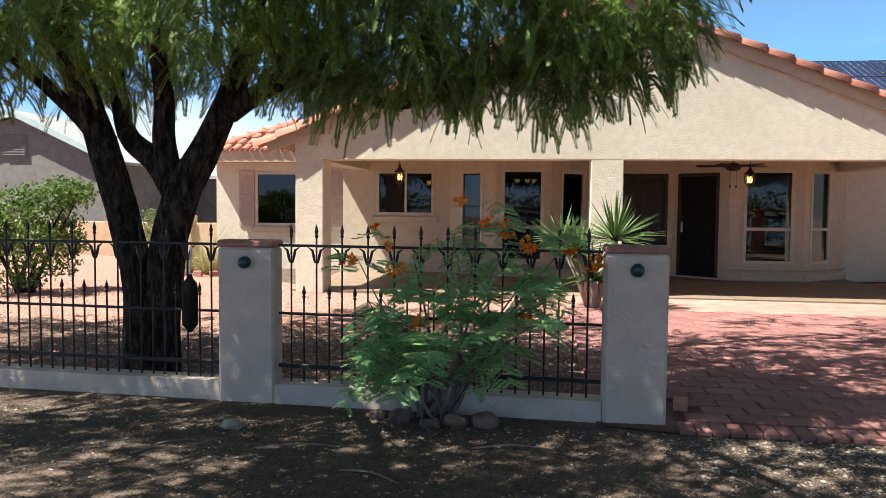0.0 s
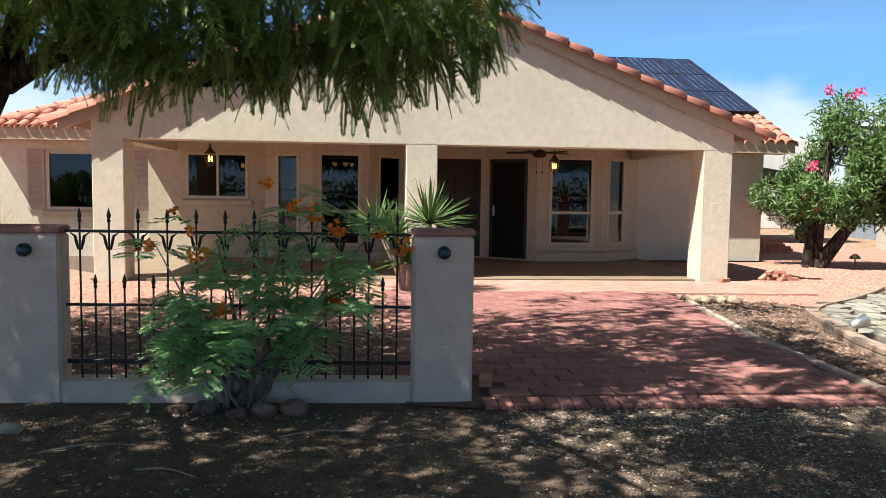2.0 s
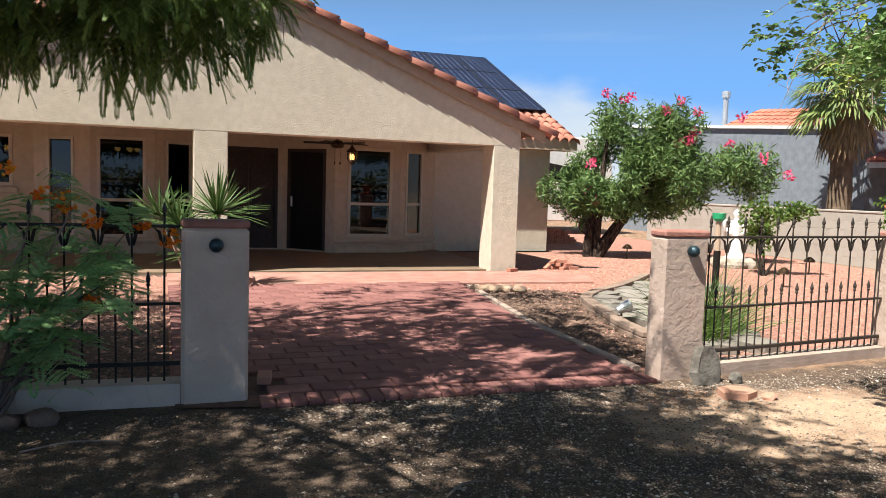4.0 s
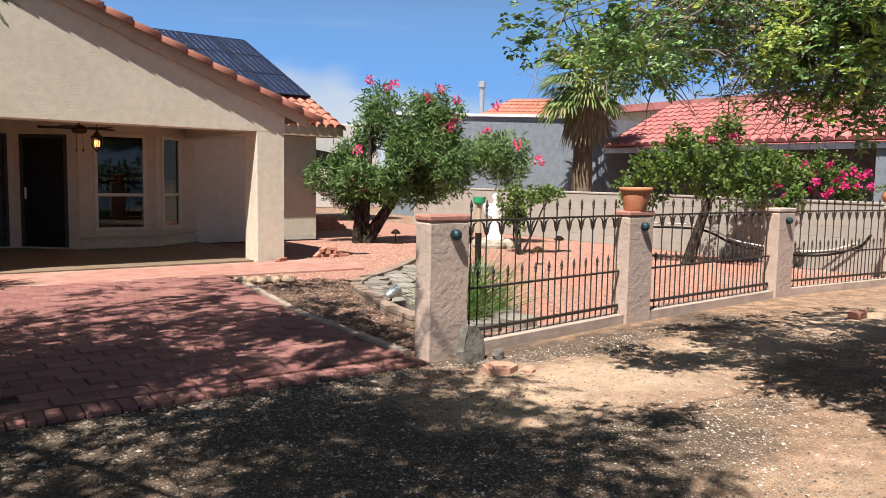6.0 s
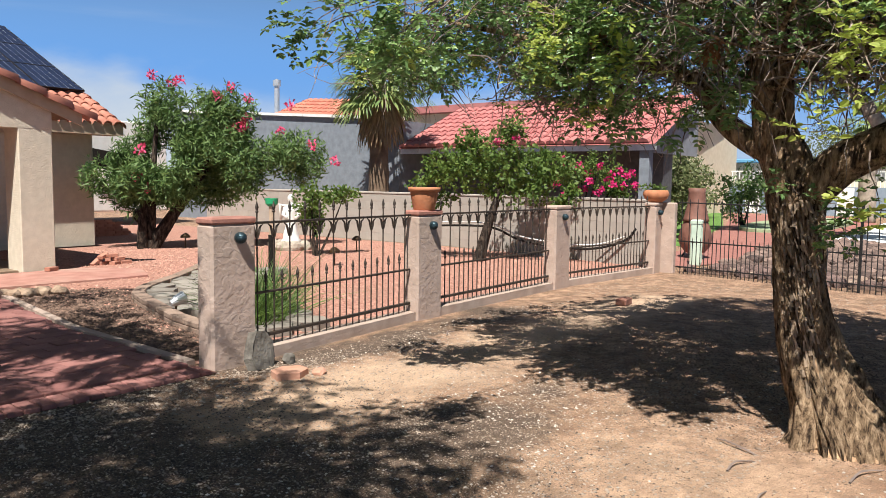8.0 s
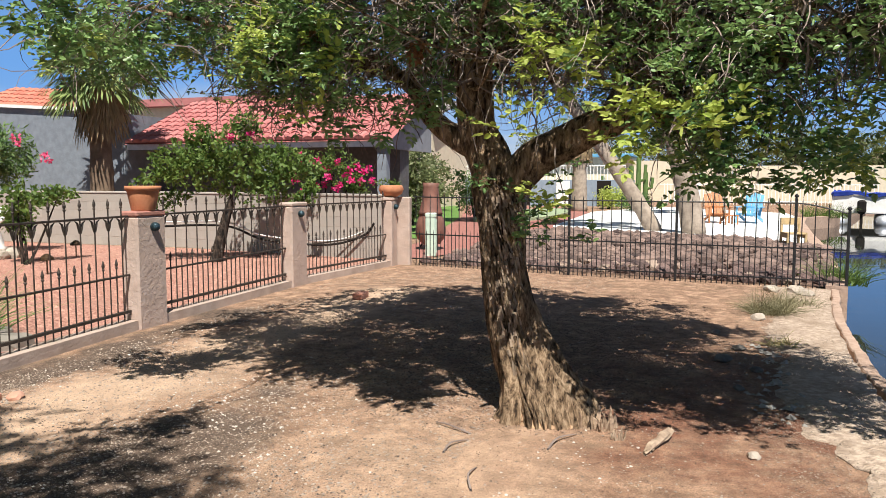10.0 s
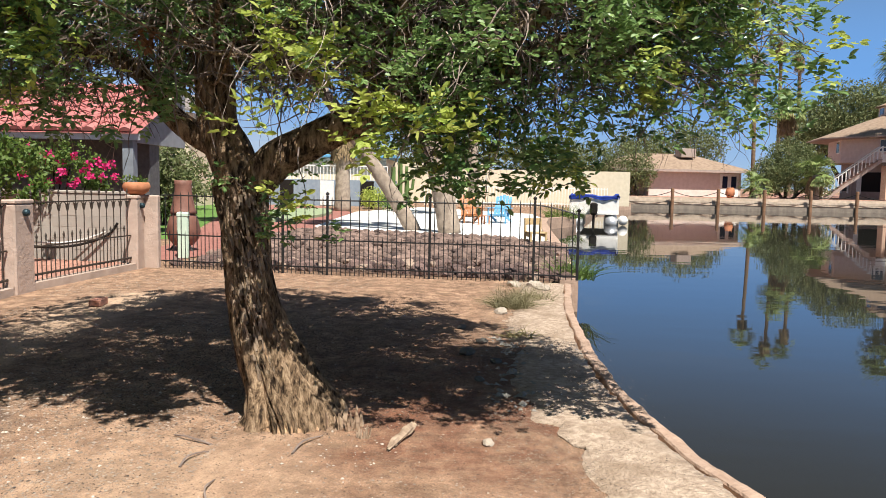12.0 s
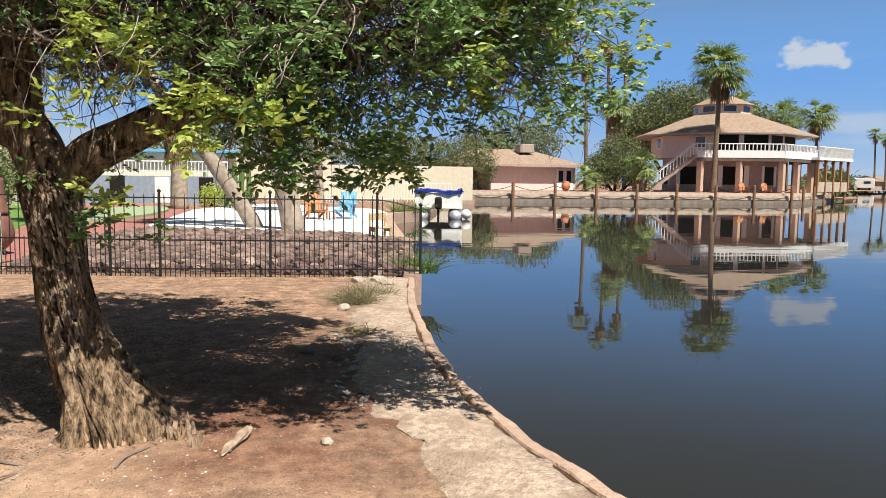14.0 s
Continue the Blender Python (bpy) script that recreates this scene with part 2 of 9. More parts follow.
def bark_material(name, dark, mid, pale, girth=9.0):
    """Furrowed bark: fissures drawn out along the stem, with paler worn ridges."""
    m = bpy.data.materials.new(name)
    m.use_nodes = True
    n, l = m.node_tree.nodes, m.node_tree.links
    p = n["Principled BSDF"]
    p.inputs["Roughness"].default_value, p.inputs["Specular IOR Level"].default_value = 0.95, 0.2
    co = n.new("ShaderNodeTexCoord")
    mp = n.new("ShaderNodeMapping")
    mp.inputs["Scale"].default_value = (girth, girth, girth * 0.3)
    l.new(co.outputs["Object"], mp.inputs[0])
    f = n.new("ShaderNodeTexNoise")
    f.inputs["Scale"].default_value, f.inputs["Detail"].default_value, f.inputs["Roughness"].default_value, f.inputs["Distortion"].default_value = 2.2, 8, 0.72, 0.25
    l.new(mp.outputs[0], f.inputs["Vector"])
    ramp = n.new("ShaderNodeValToRGB")
    e = ramp.color_ramp.elements
    e[0].position, e[0].color = 0.4, (*dark, 1)
    e[1].position, e[1].color = 0.62, (*pale, 1)
    e.new(0.5).color = (*mid, 1)
    l.new(f.outputs["Fac"], ramp.inputs[0])
    l.new(ramp.outputs[0], p.inputs["Base Color"])
    b_ = n.new("ShaderNodeBump")
    b_.inputs["Strength"].default_value, b_.inputs["Distance"].default_value = 1.0, 0.05
    l.new(f.outputs["Fac"], b_.inputs["Height"])
    l.new(b_.outputs[0], p.inputs["Normal"])
    return m


def water_material():
    m = bpy.data.materials.new("lake_water")
    m.use_nodes = True
    n, l = m.node_tree.nodes, m.node_tree.links
    p = n["Principled BSDF"]
    p.inputs["Base Color"].default_value = (0.02, 0.02, 0.018, 1)
    p.inputs["Roughness"].default_value = 0.02
    p.inputs["IOR"].default_value = 1.33
    co = n.new("ShaderNodeTexCoord")
    mp = n.new("ShaderNodeMapping")
    mp.inputs["Scale"].default_value = (1.0, 0.35, 1.0)
    mp.inputs["Rotation"].default_value = (0, 0, 0.35)
    l.new(co.outputs["Object"], mp.inputs["Vector"])
    w = n.new("ShaderNodeTexNoise")
    w.inputs["Scale"].default_value, w.inputs["Detail"].default_value = 0.9, 3
    l.new(mp.outputs[0], w.inputs["Vector"])
    b_ = n.new("ShaderNodeBump")
    b_.inputs["Strength"].default_value, b_.inputs["Distance"].default_value = 0.2, 0.02
    l.new(w.outputs["Fac"], b_.inputs["Height"])
    l.new(b_.outputs[0], p.inputs["Normal"])
    return m


def glass_material(name, tint):
    """A window pane: it lets light through, tinted, and mirrors by Fresnel."""
    m = bpy.data.materials.new(name)
    m.use_nodes = True
    n, l = m.node_tree.nodes, m.node_tree.links
    n.remove(n["Principled BSDF"])
    tr, gl, mix, fr = n.new("ShaderNodeBsdfTransparent"), n.new("ShaderNodeBsdfGlossy"), n.new("ShaderNodeMixShader"), n.new("ShaderNodeFresnel")
    tr.inputs[0].default_value = (*tint, 1)
    gl.inputs["Roughness"].default_value = 0.015
    fr.inputs[0].default_value = 1.6
    l.new(fr.outputs[0], mix.inputs[0])
    l.new(tr.outputs[0], mix.inputs[1])
    l.new(gl.outputs[0], mix.inputs[2])
    l.new(mix.outputs[0], n["Material Output"].inputs[0])
    return m


def glow(name, colour, strength):
    m = bpy.data.materials.new(name)
    m.use_nodes = True
    p = m.node_tree.nodes["Principled BSDF"]
    p.inputs["Emission Color"].default_value, p.inputs["Emission Strength"].default_value = (*colour, 1), strength
    p.inputs["Base Color"].default_value = (*colour, 1)
    return m


DIRT = ground_material()
WATER = water_material()
GLASS = glass_material("window_glass", (0.15, 0.16, 0.16))
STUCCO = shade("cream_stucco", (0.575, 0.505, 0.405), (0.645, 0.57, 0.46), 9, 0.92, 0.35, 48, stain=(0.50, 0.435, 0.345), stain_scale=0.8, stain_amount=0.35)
# the house stucco darkened, with the porch's shade put into its colour
STUCCO_SHADED = shade("tan_shaded_stucco", (0.46, 0.375, 0.28), (0.52, 0.43, 0.325), 7, 0.9, 0.3, 60)
PILLAR = shade("painted_pillar_stucco", (0.42, 0.31, 0.255), (0.49, 0.37, 0.31), 5, 0.9, 0.3, 22, stain=(0.33, 0.265, 0.22), stain_scale=2.2, stain_amount=0.55)
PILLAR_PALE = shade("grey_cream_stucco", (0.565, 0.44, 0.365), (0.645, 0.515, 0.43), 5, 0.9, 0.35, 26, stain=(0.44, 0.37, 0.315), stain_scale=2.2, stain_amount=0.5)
trowelled(PILLAR, 15.0, 0.0018)
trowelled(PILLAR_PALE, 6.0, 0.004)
trowelled(STUCCO, 30.0, 0.0016)
CURB = shade("weathered_curb_concrete", (0.39, 0.29, 0.235), (0.46, 0.355, 0.295), 6, 0.92, 0.35, 40, stain=(0.24, 0.185, 0.15), stain_scale=2.5, stain_amount=0.6)
CAP = shade("terracotta_cap", (0.31, 0.135, 0.105), (0.42, 0.20, 0.155), 12, 0.8, 0.3, 50)
IRON = shade("black_wrought_iron", (0.012, 0.012, 0.013), (0.028, 0.026, 0.025), 30, 0.45, 0.2, 120, metal=0.4)
IRON_RUST = shade("aged_brown_iron", (0.03, 0.024, 0.02), (0.065, 0.046, 0.034), 18, 0.6, 0.3, 90, metal=0.3)
TILE = shade("terracotta_roof_tile", (0.37, 0.128, 0.085), (0.53, 0.225, 0.155), 5, 0.75, 0.3, 40, stain=(0.31, 0.135, 0.095), stain_scale=3, stain_amount=0.5, per="object")
TILE_FAR = shade("pink_red_roof_tile", (0.36, 0.115, 0.11), (0.47, 0.185, 0.17), 2, 0.75, 0.2, 30, per="island")
TRIM = shade("tan_trim_board", (0.42, 0.31, 0.22), (0.47, 0.355, 0.255), 6, 0.7, 0.15, 40)
TRIM_DARK = shade("brown_eave_wood", (0.20, 0.12, 0.075), (0.27, 0.165, 0.105), 8, 0.7, 0.2, 40)
WHITE = shade("white_paint", (0.72, 0.70, 0.66), (0.80, 0.78, 0.75), 6, 0.6, 0.1, 60)
FRAME = shade("cream_window_frame", (0.50, 0.43, 0.34), (0.56, 0.49, 0.39), 6, 0.5)
SHUTTER = shade("dusty_pink_shutter", (0.40, 0.29, 0.255), (0.46, 0.34, 0.30), 8, 0.7)
DARKWOOD = shade("dark_brown_door", (0.022, 0.013, 0.009), (0.04, 0.023, 0.015), 14, 0.6, 0.2, 40)
BLACKMESH = shade("black_security_screen", (0.008, 0.007, 0.006), (0.018, 0.014, 0.012), 60, 0.75, spec=0.2)
SLAB = shade("tan_porch_concrete", (0.20, 0.14, 0.095), (0.27, 0.19, 0.13), 3, 0.55, 0.1, 50, stain=(0.26, 0.19, 0.13), stain_scale=1.1, stain_amount=0.5)
APRON = shade("pink_stamped_concrete", (0.34, 0.16, 0.125), (0.44, 0.225, 0.18), 4, 0.85, 0.3, 30, stain=(0.42, 0.28, 0.22), stain_scale=1.0, stain_amount=0.7)
PAVER = shade("red_concrete_paver", (0.20, 0.078, 0.07), (0.33, 0.15, 0.13), 7, 0.85, 0.5, 60, stain=(0.33, 0.25, 0.215), stain_scale=1.3, stain_amount=0.5, per="object")
PAVER_BED = shade("paver_sand_joint", (0.10, 0.05, 0.04), (0.16, 0.085, 0.065), 20, 0.95)
SALMON = shade("salmon_gravel_bed", (0.24, 0.105, 0.075), (0.47, 0.25, 0.19), 26, 0.95, 0.8, 45, stain=(0.33, 0.185, 0.135), stain_scale=0.9, stain_amount=0.5)
SALMON_STONE = shade("salmon_gravel_stone", (0.26, 0.12, 0.085), (0.53, 0.30, 0.23), 8, 0.9, per="island")
DARKBED = shade("dark_bed_ground", (0.06, 0.035, 0.026), (0.22, 0.13, 0.09), 30, 0.95, 0.8, 50)
PEBBLE = shade("pale_pebble", (0.12, 0.085, 0.063), (0.46, 0.37, 0.295), 8, 0.85, per="island")
BLOCK = shade("grey_tan_block", (0.34, 0.305, 0.27), (0.40, 0.36, 0.32), 7, 0.92, 0.4, 50, stain=(0.33, 0.27, 0.22), stain_scale=1.5, stain_amount=0.5, per="object")
MORTAR = shade("block_mortar", (0.33, 0.295, 0.26), (0.385, 0.345, 0.305), 12, 0.95)
SEAWALL = shade("salmon_seawall_cap", (0.37, 0.245, 0.18), (0.47, 0.33, 0.25), 12, 0.92, 0.8, 40, stain=(0.30, 0.21, 0.155), stain_scale=1.6, stain_amount=0.5)
CONCRETE = shade("cracked_pale_concrete", (0.31, 0.225, 0.165), (0.53, 0.41, 0.315), 22, 0.95, 1.0, 55, stain=(0.27, 0.19, 0.13), stain_scale=2.4, stain_amount=0.75)
BARK = bark_material("dark_furrowed_bark", (0.008, 0.006, 0.005), (0.035, 0.025, 0.02), (0.105, 0.077, 0.058))
BARK_PALE = bark_material("tan_furrowed_bark", (0.035, 0.022, 0.014), (0.25, 0.165, 0.10), (0.54, 0.385, 0.25), 11.0)
TWIG = shade("dry_twig", (0.05, 0.032, 0.026), (0.36, 0.28, 0.24), 8, 0.9, per="island")
PALM_BARK = shade("grey_palm_trunk", (0.23, 0.18, 0.14), (0.36, 0.29, 0.23), 6, 0.95, 0.6, 20)
PALM_BROWN = shade("brown_palm_trunk", (0.13, 0.085, 0.055), (0.22, 0.15, 0.10), 5, 0.95, 0.6, 12)
PALM_SKIRT = shade("dry_palm_frond", (0.15, 0.10, 0.055), (0.36, 0.26, 0.14), 5, 0.9, per="island")


def leafy(name, dark, pale, share=0.45, rough=0.55, spec=0.35):
    return shade(name, dark, pale, 2.0, rough, per="island", through_light=share, spec=spec, spread=(0.3, 0.7))


LEAF_FEATHER = leafy("feathery_green_leaf", (0.055, 0.11, 0.026), (0.28, 0.37, 0.095), 0.48)
LEAF_ASH = leafy("glossy_green_leaflet", (0.045, 0.115, 0.035), (0.30, 0.44, 0.15), 0.3, 0.36, 0.5)
LEAF_LIME = leafy("lime_leaflet", (0.34, 0.44, 0.08), (0.60, 0.64, 0.19))
LEAF_OLEANDER = leafy("oleander_leaf", (0.04, 0.095, 0.026), (0.21, 0.31, 0.10), 0.25)
LEAF_BIRD = leafy("bluish_pinnate_leaf", (0.17, 0.37, 0.15), (0.46, 0.66, 0.30), 0.45)
LEAF_CITRUS = leafy("citrus_leaf", (0.035, 0.085, 0.015), (0.19, 0.27, 0.06), 0.35)
LEAF_YUCCA = leafy("yucca_blade", (0.035, 0.08, 0.02), (0.13, 0.20, 0.065), 0.2)
LEAF_PALM = leafy("palm_frond", (0.09, 0.165, 0.045), (0.36, 0.42, 0.15), 0.3)
LEAF_DRY = leafy("straw_grass", (0.30, 0.24, 0.10), (0.47, 0.42, 0.20), 0.3)
LEAF_FAR = leafy("far_tree_leaf", (0.085, 0.115, 0.045), (0.24, 0.265, 0.115), 0.3)
PETAL_PINK = leafy("pink_petal", (0.70, 0.05, 0.16), (0.85, 0.16, 0.30), 0.3)
PETAL_MAGENTA = leafy("magenta_bract", (0.62, 0.015, 0.14), (0.80, 0.06, 0.28), 0.35)
PETAL_ORANGE = leafy("orange_petal", (0.80, 0.06, 0.008), (0.95, 0.47, 0.03), 0.3)
POT = shade("terracotta_pot", (0.42, 0.16, 0.075), (0.52, 0.22, 0.11), 7, 0.8, 0.2, 40)
LAMP_BALL = shade("patinated_lamp_dome", (0.015, 0.035, 0.045), (0.06, 0.10, 0.12), 14, 0.35, 0.3, 60, metal=0.6)
BRASS = shade("dark_bronze", (0.05, 0.03, 0.018), (0.10, 0.06, 0.03), 15, 0.4, metal=0.7)
BULB = glow("warm_bulb", (1.0, 0.55, 0.16), 1.5)
INTERIOR = shade("dim_room_paint", (0.30, 0.26, 0.21), (0.36, 0.31, 0.25), 3, 0.9)
SOLAR = shade("solar_cell", (0.012, 0.018, 0.045), (0.02, 0.03, 0.07), 3, 0.12, spec=0.6)
ALU = shade("pale_aluminium", (0.55, 0.56, 0.58), (0.65, 0.66, 0.68), 8, 0.4, metal=0.6)

PANEL_EDGE = shade("grey_panel_grid", (0.34, 0.37, 0.42), (0.44, 0.47, 0.52), 8, 0.5)

# ---- building helpers ----


class Mesh:
    """Vertices and faces of one mesh in the making."""

    def __init__(self):
        self.v, self.f = [], []

    def add(self, verts, faces):
        o = len(self.v)
        self.v.extend(tuple(p) for p in verts)
        self.f.extend(tuple(i + o for i in f) for f in faces)
        return self

    def box(self, x0, x1, y0, y1, z0, z1, c=0.0, m=None):
        """A box with chamfered edges of width c."""
        if c <= 0:
            vs = [(x, y, z) for x in (x0, x1) for y in (y0, y1) for z in (z0, z1)]
            fs = [(0, 1, 3, 2), (4, 6, 7, 5), (0, 4, 5, 1), (2, 3, 7, 6), (0, 2, 6, 4), (1, 5, 7, 3)]
        else:
            X, Y, Z = (x0, x1), (y0, y1), (z0, z1)
            vs, idx = [], {}
            for i in (0, 1):
                for j in (0, 1):
                    for k in (0, 1):
                        for a in range(3):
                            p = [X[i], Y[j], Z[k]]
                            for b in range(3):
                                if b != a:
                                    p[b] += c if (i, j, k)[b] == 0 else -c
                            idx[i, j, k, a] = len(vs)
                            vs.append(tuple(p))
            fs = []
            for a in range(3):
                b, d = (a + 1) % 3, (a + 2) % 3
                for s in (0, 1):
                    q = []
                    for u, w in ((0, 0), (1, 0), (1, 1), (0, 1)):
                        t = [0, 0, 0]
                        t[a], t[b], t[d] = s, u, w
                        q.append(idx[(*t, a)])
                    fs.append(tuple(q if s else q[::-1]))
                for s in (0, 1):
                    for u in (0, 1):
                        t0, t1 = [0, 0, 0], [0, 0, 0]
                        t0[b] = t1[b] = s
                        t0[d] = t1[d] = u
                        t1[a] = 1
                        fs.append((idx[(*t0, b)], idx[(*t1, b)], idx[(*t1, d)], idx[(*t0, d)]))
            for i in (0, 1):
                for j in (0, 1):
                    for k in (0, 1):
                        fs.append((idx[i, j, k, 0], idx[i, j, k, 1], idx[i, j, k, 2]))
        if m is not None:
            vs = [m @ Vector(p) for p in vs]
        return self.add(vs, fs)

    def tube(self, points, radii, n=8, ends=True, twist=0.0):
        """A round bar along the points."""
        pts = [Vector(p) for p in points]
        if isinstance(radii, (int, float)):
            radii = [radii] * len(pts)
        o = len(self.v)
        ref = None
        for i, p in enumerate(pts):
            d = (pts[min(i + 1, len(pts) - 1)] - pts[max(i - 1, 0)]).normalized()
            if ref is None:
                ref = d.orthogonal().normalized()
            ref = (ref - d * ref.dot(d)).normalized()
            s = d.cross(ref)
            for k in range(n):
                a = 2 * math.pi * k / n + twist * i
                self.v.append(tuple(p + (ref * math.cos(a) + s * math.sin(a)) * radii[i]))
        for i in range(len(pts) - 1):
            for k in range(n):
                a, b = o + i * n + k, o + i * n + (k + 1) % n
                self.f.append((a, b, b + n, a + n))
        if ends:
            self.f.append(tuple(o + k for k in range(n))[::-1])
            self.f.append(tuple(o + (len(pts) - 1) * n + k for k in range(n)))
        return self

    def lathe(self, profile, n=16, at=(0, 0, 0), m=None):
        """A turned body: profile of (radius, height)."""
        o = len(self.v)
        for r, z in profile:
            for k in range(n):
                a = 2 * math.pi * k / n
                p = Vector((at[0] + r * math.cos(a), at[1] + r * math.sin(a), at[2] + z))
                self.v.append(tuple(m @ p if m is not None else p))
        for i in range(len(profile) - 1):
            for k in range(n):
                a, b = o + i * n + k, o + i * n + (k + 1) % n
                self.f.append((a, b, b + n, a + n))
        self.f.append(tuple(o + k for k in range(n))[::-1])
        self.f.append(tuple(o + (len(profile) - 1) * n + k for k in range(n)))
        return self

    def prism(self, poly, z0, z1):
        """An upright block over a flat outline (x, y)."""
        n = len(poly)
        vs = [(x, y, z0) for x, y in poly] + [(x, y, z1) for x, y in poly]
        fs = [tuple(range(n))[::-1], tuple(range(n, 2 * n))] + [(i, (i + 1) % n, n + (i + 1) % n, n + i) for i in range(n)]
        return self.add(vs, fs)

    def slab(self, poly, way):
        """A block over a flat outline in space, thickened by the vector way."""
        n = len(poly)
        vs = [Vector(p) for p in poly] + [Vector(p) + Vector(way) for p in poly]
        fs = [tuple(range(n))[::-1], tuple(range(n, 2 * n))] + [(i, (i + 1) % n, n + (i + 1) % n, n + i) for i in range(n)]
        return self.add(vs, fs)

    def stone(self, c, r, rng, flat=0.6):
        """A rough half-buried pebble."""
        x, y, z = c
        a = rng.uniform(0, 6.28)
        vs = []
        for k in range(4):
            q = r * rng.uniform(0.7, 1.2)
            vs.append((x + q * math.cos(a + k * 1.571), y + q * math.sin(a + k * 1.571), z + r * flat * rng.uniform(-0.25, 0.25)))
        vs.append((x + r * rng.uniform(-0.3, 0.3), y + r * rng.uniform(-0.3, 0.3), z + r * flat))
        return self.add(vs, [(0, 1, 4), (1, 2, 4), (2, 3, 4), (3, 0, 4)])

    def data(self, name, smooth=False):
        me = bpy.data.meshes.new(name)
        me.from_pydata(self.v, [], self.f)
        if smooth:
            me.polygons.foreach_set("use_smooth", [True] * len(me.polygons))
        me.update()
        return me


def lump(c, size, seed, rough=0.25, cuts=2):
    """A weathered rock: an icosphere pushed about by noise."""
    bm = bmesh.new()
    bmesh.ops.create_icosphere(bm, subdivisions=cuts, radius=1.0)
    for v in bm.verts:
        q = 1 + rough * noise.noise(v.co * 1.3 + Vector((seed * 3.7, seed, 0))) + rough * 0.5 * noise.noise(v.co * 3.1 + Vector((seed, 7, 1)))
        v.co = Vector((v.co.x * size[0] * q + c[0], v.co.y * size[1] * q + c[1], v.co.z * size[2] * q + c[2]))
    M = Mesh()
    bm.verts.ensure_lookup_table()
    M.add([v.co[:] for v in bm.verts], [[v.index for v in f.verts] for f in bm.faces])
    bm.free()
    return M


def part(name, mesh, material, parent=None, label="", smooth=False, m=None):
    """One mesh object under a thing or a part."""
    me = mesh if isinstance(mesh, bpy.types.Mesh) else mesh.data(name, smooth)
    if not me.materials:
        me.materials.append(material)
    ob = new(name, me)
    if parent is not None:
        ob.parent = parent
    if m is not None:
        ob.matrix_basis = m
    if label:
        ob["label"] = label
    return ob


def thing(name, at, label, category, group="", rz=0.0, kind=""):
    """An empty at a thing's base, which parents its parts."""
    ob = new(name)
    ob.empty_display_size = 0.1
    ob.matrix_basis = pose(*at, 0, 0, rz)
    return tagged(ob, label, category, group, kind)


def solid(name, mesh, material, label, category, group="", kind="", smooth=False, m=None):
    """A thing of one mesh."""
    return tagged(part(name, mesh, material, None, "", smooth, m), label, category, group, kind)


def wall_mesh(a, b, z0, z1, thick, holes=()):
    """An upright wall from a to b (its front lies to the right of the way), with openings (s0, s1, z0, z1) cut through."""
    a, b = Vector((*a, 0)), Vector((*b, 0))
    d = (b - a).normalized()
    length = (b - a).length
    back = Vector((-d.y, d.x, 0))
    M = Mesh()
    m = Matrix((( d.x, back.x, 0, a.x), (d.y, back.y, 0, a.y), (0, 0, 1, 0), (0, 0, 0, 1)))
    cuts = sorted({0.0, length, *[h[0] for h in holes], *[h[1] for h in holes]})
    ups = sorted({z0, z1, *[v for h in holes for v in h[2:] if z0 < v < z1]})
    def full(i, k):
        if not (0 <= i < len(cuts) - 1 and 0 <= k < len(ups) - 1):
            return False
        s_, z_ = (cuts[i] + cuts[i + 1]) / 2, (ups[k] + ups[k + 1]) / 2
        return not any(h[0] < s_ < h[1] and h[2] < z_ < h[3] for h in holes)
    index = {}
    def at(i, j, k):
        if (i, j, k) not in index:
            index[i, j, k] = len(M.v)
            M.v.append(tuple(m @ Vector((cuts[i], j * thick, ups[k]))))
        return index[i, j, k]
    for i in range(len(cuts) - 1):
        for k in range(len(ups) - 1):
            if full(i, k):
                M.f.append((at(i, 0, k), at(i + 1, 0, k), at(i + 1, 0, k + 1), at(i, 0, k + 1)))
                M.f.append((at(i, 1, k), at(i, 1, k + 1), at(i + 1, 1, k + 1), at(i + 1, 1, k)))
                if not full(i - 1, k):
                    M.f.append((at(i, 0, k), at(i, 0, k + 1), at(i, 1, k + 1), at(i, 1, k)))
                if not full(i + 1, k):
                    M.f.append((at(i + 1, 0, k), at(i + 1, 1, k), at(i + 1, 1, k + 1), at(i + 1, 0, k + 1)))
                if not full(i, k - 1):
                    M.f.append((at(i, 0, k), at(i, 1, k), at(i + 1, 1, k), at(i + 1, 0, k)))
                if not full(i, k + 1):
                    M.f.append((at(i, 0, k + 1), at(i + 1, 0, k + 1), at(i + 1, 1, k + 1), at(i, 1, k + 1)))
    return M, m

# ---- ground, lake and shore ----
SHORE = [(-60, -9), (-12, -7.2), (-4, -5.2), (0.5, -3.2), (3.0, -2.15), (4.15, -1.72), (4.9, -1.53), (5.65, -1.42), (6.5, -1.36), (7.3, -1.36), (8.2, -1.39), (9.3, -1.44), (10.4, -1.54), (12.3, -1.78)]
SHORE_FAR = [(16.3, -2.25), (18.4, -2.45), (24.4, -2.8), (30, -3.2), (34, -3.7), (36, -5.0), (47, -7.4), (60, -10.2), (67.9, -13.4), (67.9, -45.7), (82, -60.8), (128, -95), (230, -160), (420, -330), (620, -560)]


